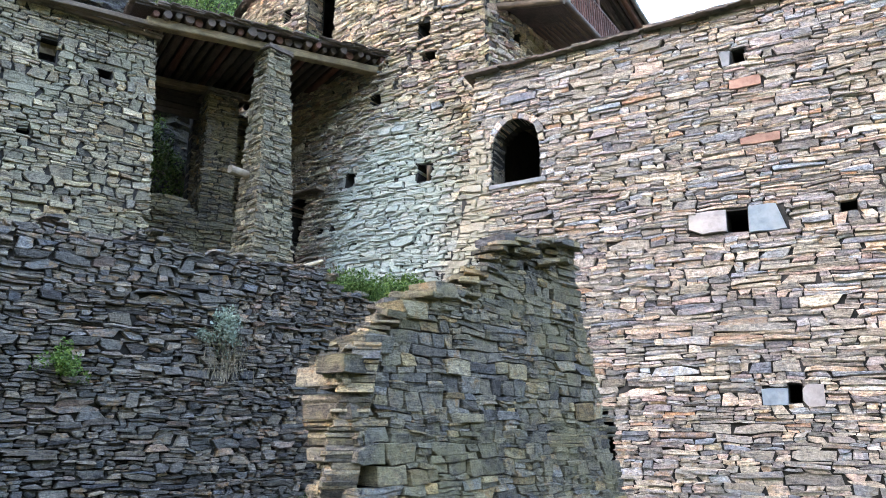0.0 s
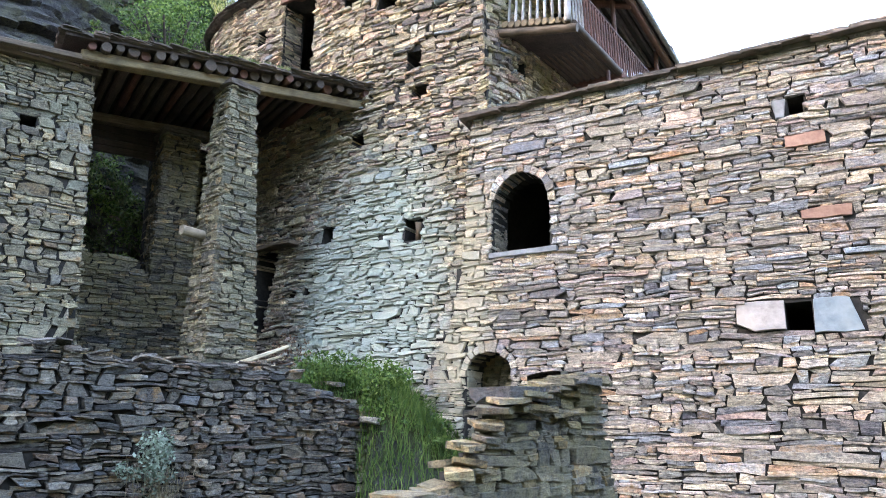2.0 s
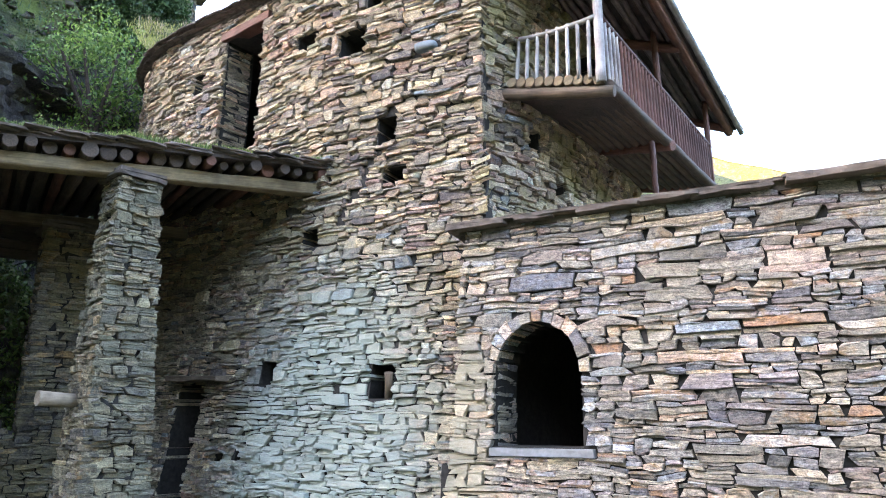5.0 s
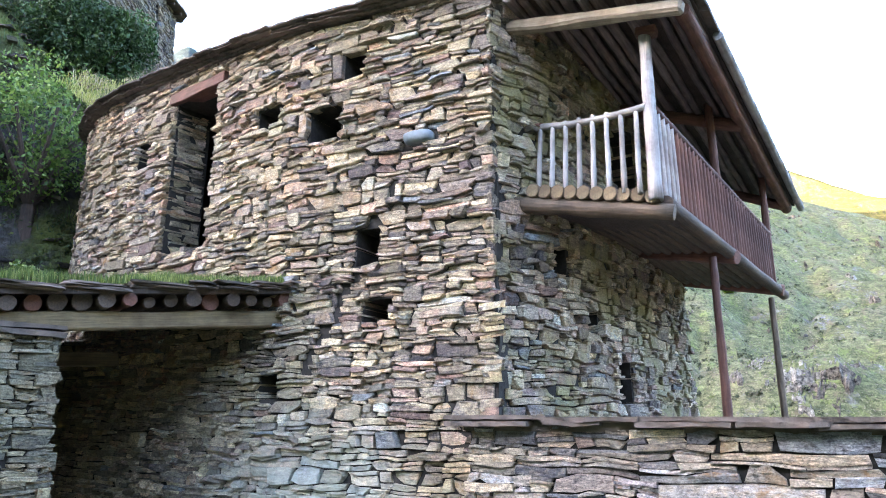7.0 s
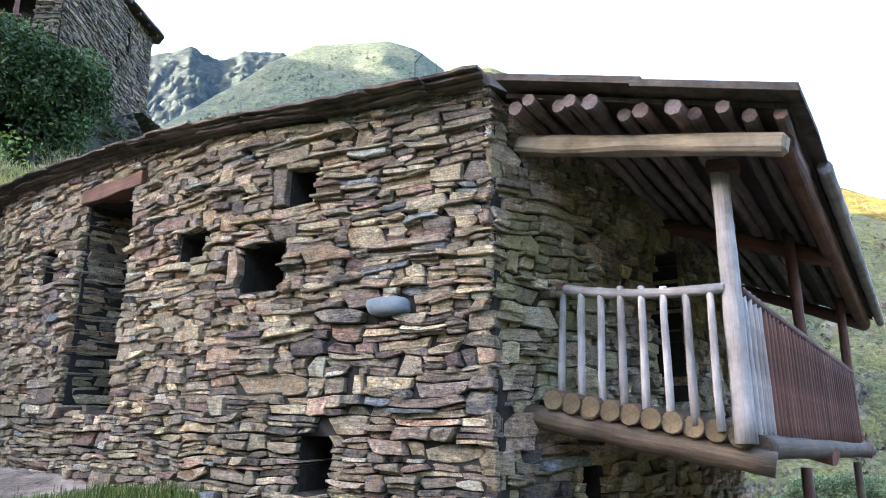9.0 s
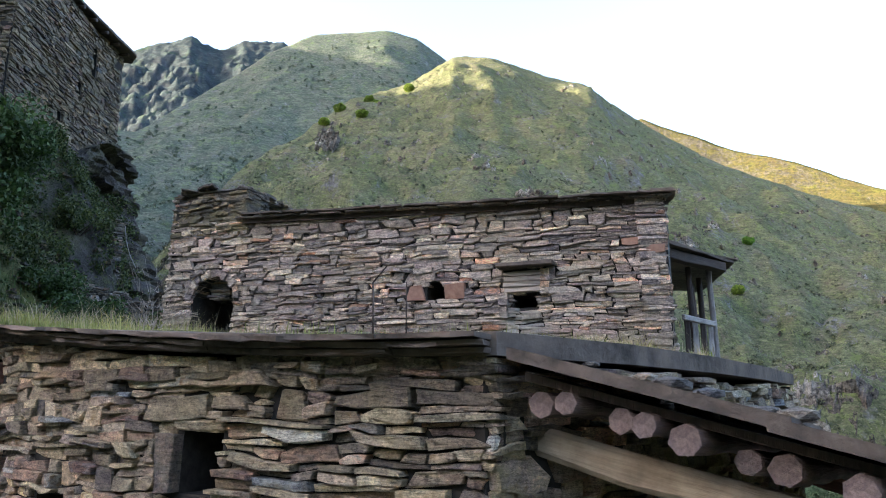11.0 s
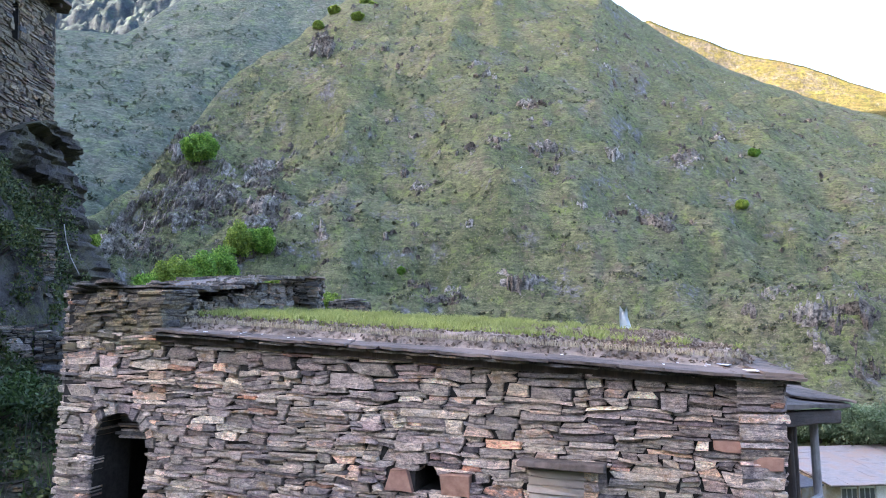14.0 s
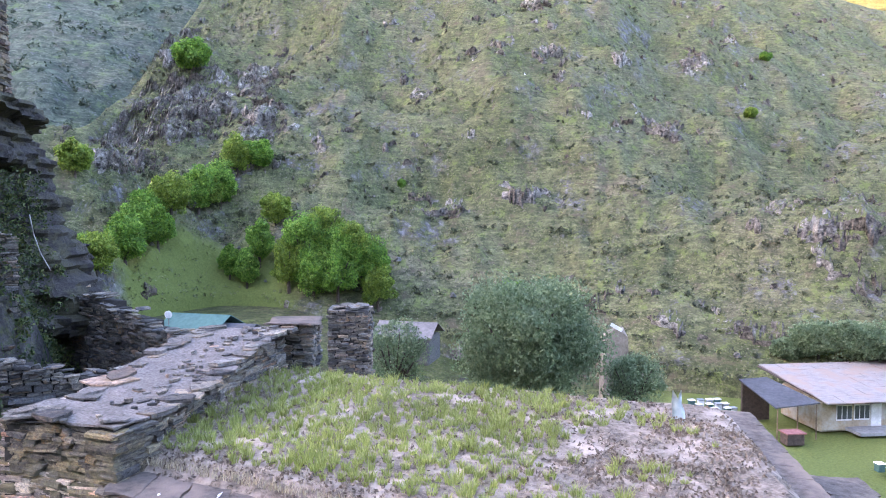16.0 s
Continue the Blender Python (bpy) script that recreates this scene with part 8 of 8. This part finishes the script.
# ---- houses in the valley ----
PLASTER = plain("old_plaster", (0.3, 0.24, 0.16), (0.46, 0.38, 0.27), 3, c3=(0.4, 0.38, 0.34))
TIN = plain("rusted_tin", (0.17, 0.145, 0.13), (0.36, 0.33, 0.31), 2.5, 0.85, (0.3, 6, 1), 0.3, c3=(0.25, 0.19, 0.155))
TINDARK = plain("dark_tin", (0.05, 0.052, 0.058), (0.09, 0.092, 0.1), 2, 0.8)
TINGREEN = plain("green_tin", (0.04, 0.095, 0.085), (0.07, 0.14, 0.125), 2, 0.85)
TINGREY = plain("grey_tin", (0.11, 0.1, 0.095), (0.2, 0.185, 0.175), 2, 0.85)
WHITE = plain("white_paint", (0.6, 0.6, 0.58), (0.8, 0.8, 0.78), 4)
PANE = plain("dark_pane", (0.05, 0.055, 0.06), (0.1, 0.11, 0.12), 1, 0.15)


def box(name, c, size, rot, material, parent, label=""):
    bm = bmesh.new()
    size = tuple(k * FS for k in size)
    bmesh.ops.create_cube(bm, size=1, matrix=Matrix.Diagonal((*size, 1)))
    bmesh.ops.bevel(bm, geom=bm.edges[:], offset=min(size) * 0.06, segments=1, affect="EDGES")
    bm.transform(pose(*c, 0, 0, rot))
    return part(name, bm, material, parent, label)


hx, hy, hz, FS = 64.5, 120.0, -11.0, 1.6
farm = thing("farmhouse", "long plastered valley house with faded tin roof and glazed veranda", "house", (hx, hy, hz))
rot = 8.0


def in_farm(x, y, z):
    m = pose(hx, hy, hz, 0, 0, rot)
    return tuple(m @ (Vector((x, y, z)) * FS))


box("wall", in_farm(0, 3, 1.6), (13, 6, 3.2), rot, PLASTER, farm)
part("roof", mesh_of("roof", [in_farm(x_, y_, z_ + dz) for dz in (0, -0.12) for x_, y_, z_ in ((-7.0, -1.7, 3.1), (8, -1.7, 3.1), (8, 8.6, 4.3), (-7.4, 8.6, 4.3))],
                      [(0, 1, 2, 3), (7, 6, 5, 4), (0, 4, 5, 1), (1, 5, 6, 2), (2, 6, 7, 3), (3, 7, 4, 0)]), W_DARK, farm)
rr_ = random.Random(44)
for i in range(9):          # patched sheets laid over one another
    for k in range(6):
        x0_, y0_ = -7.1 + 1.68 * i + rr_.uniform(-0.1, 0.1), -1.8 + 1.74 * k
        zf_ = lambda y_: 3.16 + (y_ + 1.7) * 1.2 / 10.3 + 0.04 * rr_.random()
        c4 = [(x0_, y0_), (x0_ + 1.75, y0_ + rr_.uniform(-0.15, 0.1)), (x0_ + 1.75, y0_ + 1.85), (x0_, y0_ + 1.85)]
        bm = bmesh.new()
        v1 = [bm.verts.new(in_farm(x_, y_, zf_(y_))) for x_, y_ in c4]
        v0 = [bm.verts.new(in_farm(x_, y_, zf_(y_) - 0.08)) for x_, y_ in c4]
        bm.faces.new(v1), bm.faces.new(v0[::-1])
        for q in range(4):
            bm.faces.new((v1[q], v0[q], v0[(q + 1) % 4], v1[(q + 1) % 4]))
        part("tin_sheet", bm, TIN, farm, "faded patched tin sheet" if not i and not k else "")
for i in range(6):
    if i == 2:
        box("door", in_farm(-1.0, -0.06, 1.5), (1.0, 0.1, 2.4), rot, WHITE, farm)
        continue
    w_ = box("window", in_farm(-4.2 + i * 1.75, -0.05, 1.8), (1.5, 0.12, 1.5), rot, WHITE, farm)
    for j in range(3):
        box("pane", in_farm(-4.7 + i * 1.75 + j * 0.5, -0.12, 1.8), (0.4, 0.05, 1.2), rot, PANE, w_)
box("veranda_floor", in_farm(1, -1, 0.3), (10, 2, 0.3), rot, PLATE_GREY, farm)
shed = thing("shed", "open shed with dark tin roof beside the farmhouse", "shed", in_farm(-9, 1, 0))
bm = bmesh.new()
P = [(-11.5, 5, 3.9), (-8.6, 5, 4.0), (-7.6, -1.5, 3.2), (-11.8, -1.5, 2.9)]
v1 = [bm.verts.new(in_farm(*p)) for p in P]
v0 = [bm.verts.new(in_farm(p[0], p[1], p[2] - 0.12)) for p in P]
bm.faces.new(v1), bm.faces.new(v0[::-1])
for q in range(4):
    bm.faces.new((v1[q], v0[q], v0[(q + 1) % 4], v1[(q + 1) % 4]))
part("roof", bm, TINDARK, shed)
box("wall", in_farm(-10, 4.6, 1.8), (2.8, 0.3, 3.6), rot, W_DARK, shed)
for x_ in (-11.5, -9.6, -7.8):
    timber("post", pole(in_farm(x_, -1.3, -0.2), in_farm(x_, -1.3, 2.95), 0.09, seed=int(x_ * 7)), W_BROWN, shed)
low = thing("shed", "low lean-to with faded red tin roof", "shed", in_farm(-10.8, -2.4, 0))
box("roof", in_farm(-10.8, -2.4, 1.0), (1.8, 1.3, 0.12), rot, plain("red_tin", (0.2, 0.08, 0.075), (0.33, 0.17, 0.16), 2), low)
box("wall", in_farm(-10.8, -2.4, 0.45), (1.6, 1.1, 1.0), rot, W_DARK, low)
for i in range(26):
    rng = random.Random(i)
    if i < 12:
        c = in_farm(-14 + (i % 4) * 0.9 + rng.uniform(-.2, .2), 6 + (i // 4) * 1.6, 0.5)
    else:
        c = in_farm(-8.5 + (i % 7) * 0.8 + rng.uniform(-.2, .2), -7.5 - (i // 7) * 1.2, 0.5)
    hive = thing("beehive", "small painted wooden beehive box on the grass", "beehive", (c[0], c[1], c[2] - 0.4), "beehives by the farmhouse")
    box("box", c, (0.55, 0.5, 0.6), rot, (WHITE, PLATE_BLUE, TINGREEN)[i % 3], hive)
    box("lid", (c[0], c[1], c[2] + 0.34 * FS), (0.65, 0.6, 0.08), rot, (PLATE_BLUE, WHITE, WHITE)[i % 3], hive)
for i, (a_, r_, z_, wd, dp, hh, rm, lb, dy) in enumerate(((-18.9, 95, 6.4, 4.6, 4, 1.6, TINGREEN, "far house with green tin roof", 0), (-16.3, 92, 6.2, 2.9, 3, 1.0, TINDARK, "far house with dark tin roof", 0),
                                                 (-3.3, 112, 2.0, 5.3, 4, 1.7, TINGREY, "far grey house with slate roof among trees", 0))):
    x, y = E0_.x + r_ * math.sin(radians(a_)), E0_.y + r_ * math.cos(radians(a_))
    th = thing("village_house", lb, "house", (x, y, z_ - 3), "houses in the valley")
    box("wall", (x, y, z_ - 2.0), (wd, dp, 2.6), -15, PLASTER if i < 2 else OUTCROP, th)
    for sgn in (-1, 1):
        bm = bmesh.new()
        m_ = pose(x, y, z_, 0, 0, -15)
        P = [tuple(k * FS for k in p) for p in ((-wd * 0.56, 0, hh * 0.75), (wd * 0.56, 0, hh * 0.75), (wd * 0.56, sgn * dp * 0.6, 0.1), (-wd * 0.56, sgn * dp * 0.6, 0.1))]
        v1 = [bm.verts.new(m_ @ Vector(p)) for p in P]
        v0 = [bm.verts.new(m_ @ Vector((p[0], p[1], p[2] - 0.1))) for p in P]
        bm.faces.new(v1), bm.faces.new(v0[::-1])
        for q in range(4):
            bm.faces.new((v1[q], v0[q], v0[(q + 1) % 4], v1[(q + 1) % 4]))
        part("roof", bm, rm, th)
    box("window", (x - wd * 0.2 * FS, y - dp * 0.5 * FS, z_ - 1.0), (0.8, 0.1, 1.0), -15, PANE, th)
# ruined tower beside the willow, a white board across its broken top
tx_, ty_ = E0_.x + 106 * math.sin(radians(12.7)), E0_.y + 106 * math.cos(radians(12.7))
ruin = thing("ruined_tower", "small roofless pale stone tower with a white board across it", "tower", (tx_, ty_, -6))
bm = bmesh.new()
rt = random.Random(8)
foot = [(-1.6, -1.5), (0, -1.6), (1.6, -1.5), (1.6, 1.5), (0, 1.6), (-1.6, 1.5)]
lo_ = [bm.verts.new((tx_ + x_ * 1.12, ty_ + y_ * 1.12, -8)) for x_, y_ in foot]
hi_ = [bm.verts.new((tx_ + x_, ty_ + y_, 4.0 + rt.uniform(-1.0, 0.9))) for x_, y_ in foot]
for q in range(6):
    bm.faces.new((lo_[q], lo_[(q + 1) % 6], hi_[(q + 1) % 6], hi_[q]))
bm.faces.new(hi_)
part("wall", bm, plain("ruin_stone", (0.15, 0.125, 0.095), (0.34, 0.29, 0.23), 1.2, bump_by=1.0, dist=0.2, detail=9), ruin)
timber("board", block((tx_ - 0.9, ty_ - 1.7, 5.2), (tx_ + 0.7, ty_ - 1.7, 4.3), 0.5, 0.1, up=(0, 1, 0.2)), WHITE, ruin, "white-painted board")
cx_, cy_, cz_ = on_hill(6.2, 9.9)
cross = thing("cross", "small white wooden cross on the mountainside", "cross", (cx_, cy_, cz_))
box("upright", (cx_, cy_, cz_ + 1.3), (0.3, 0.25, 3.2), 0, WHITE, cross)
box("arm", (cx_, cy_, cz_ + 2.1), (1.4, 0.22, 0.3), 0, WHITE, cross)

dish = thing("satellite_dish", "small white satellite dish on a pole", "dish", (-33.36, 102.17, 8.45))
dx_, dy_, dz_ = dish.location
bm = bmesh.new()
rim = []
for k in range(4):
    rr = (0.0, 0.2, 0.36, 0.46)[k]
    rim.append([bm.verts.new((dx_ + rr * math.cos(q * math.pi / 8), dy_ - 0.12 + 0.5 * rr * rr, dz_ + rr * math.sin(q * math.pi / 8))) for q in range(16)] if k else [bm.verts.new((dx_, dy_ - 0.12, dz_))])
for q in range(16):
    bm.faces.new((rim[0][0], rim[1][q], rim[1][(q + 1) % 16]))
    for k in (1, 2):
        bm.faces.new((rim[k][q], rim[k + 1][q], rim[k + 1][(q + 1) % 16], rim[k][(q + 1) % 16]))
bmesh.ops.solidify(bm, geom=bm.faces[:], thickness=0.03)
part("reflector", bm, WHITE, dish, flat=False)
timber("pole", pole((dx_, dy_ + 0.05, dz_ - 5), (dx_, dy_ + 0.05, dz_), 0.06, sides=6, seed=5), TINGREY, dish)
rope = thing("cable", "thin grey cable hanging over the rock under the tower", "cable", (-10.31, 36.6, 19.11))
cab = [(-10.85, 36.6, 20.65), (-10.75, 36.6, 20.11), (-10.58, 36.6, 19.6), (-10.31, 36.6, 19.11)]
for i, (p, q) in enumerate(zip(cab, cab[1:])):
    timber("strand", pole(p, q, 0.014, sides=5, seed=i, knots=False), W_GREY, rope)
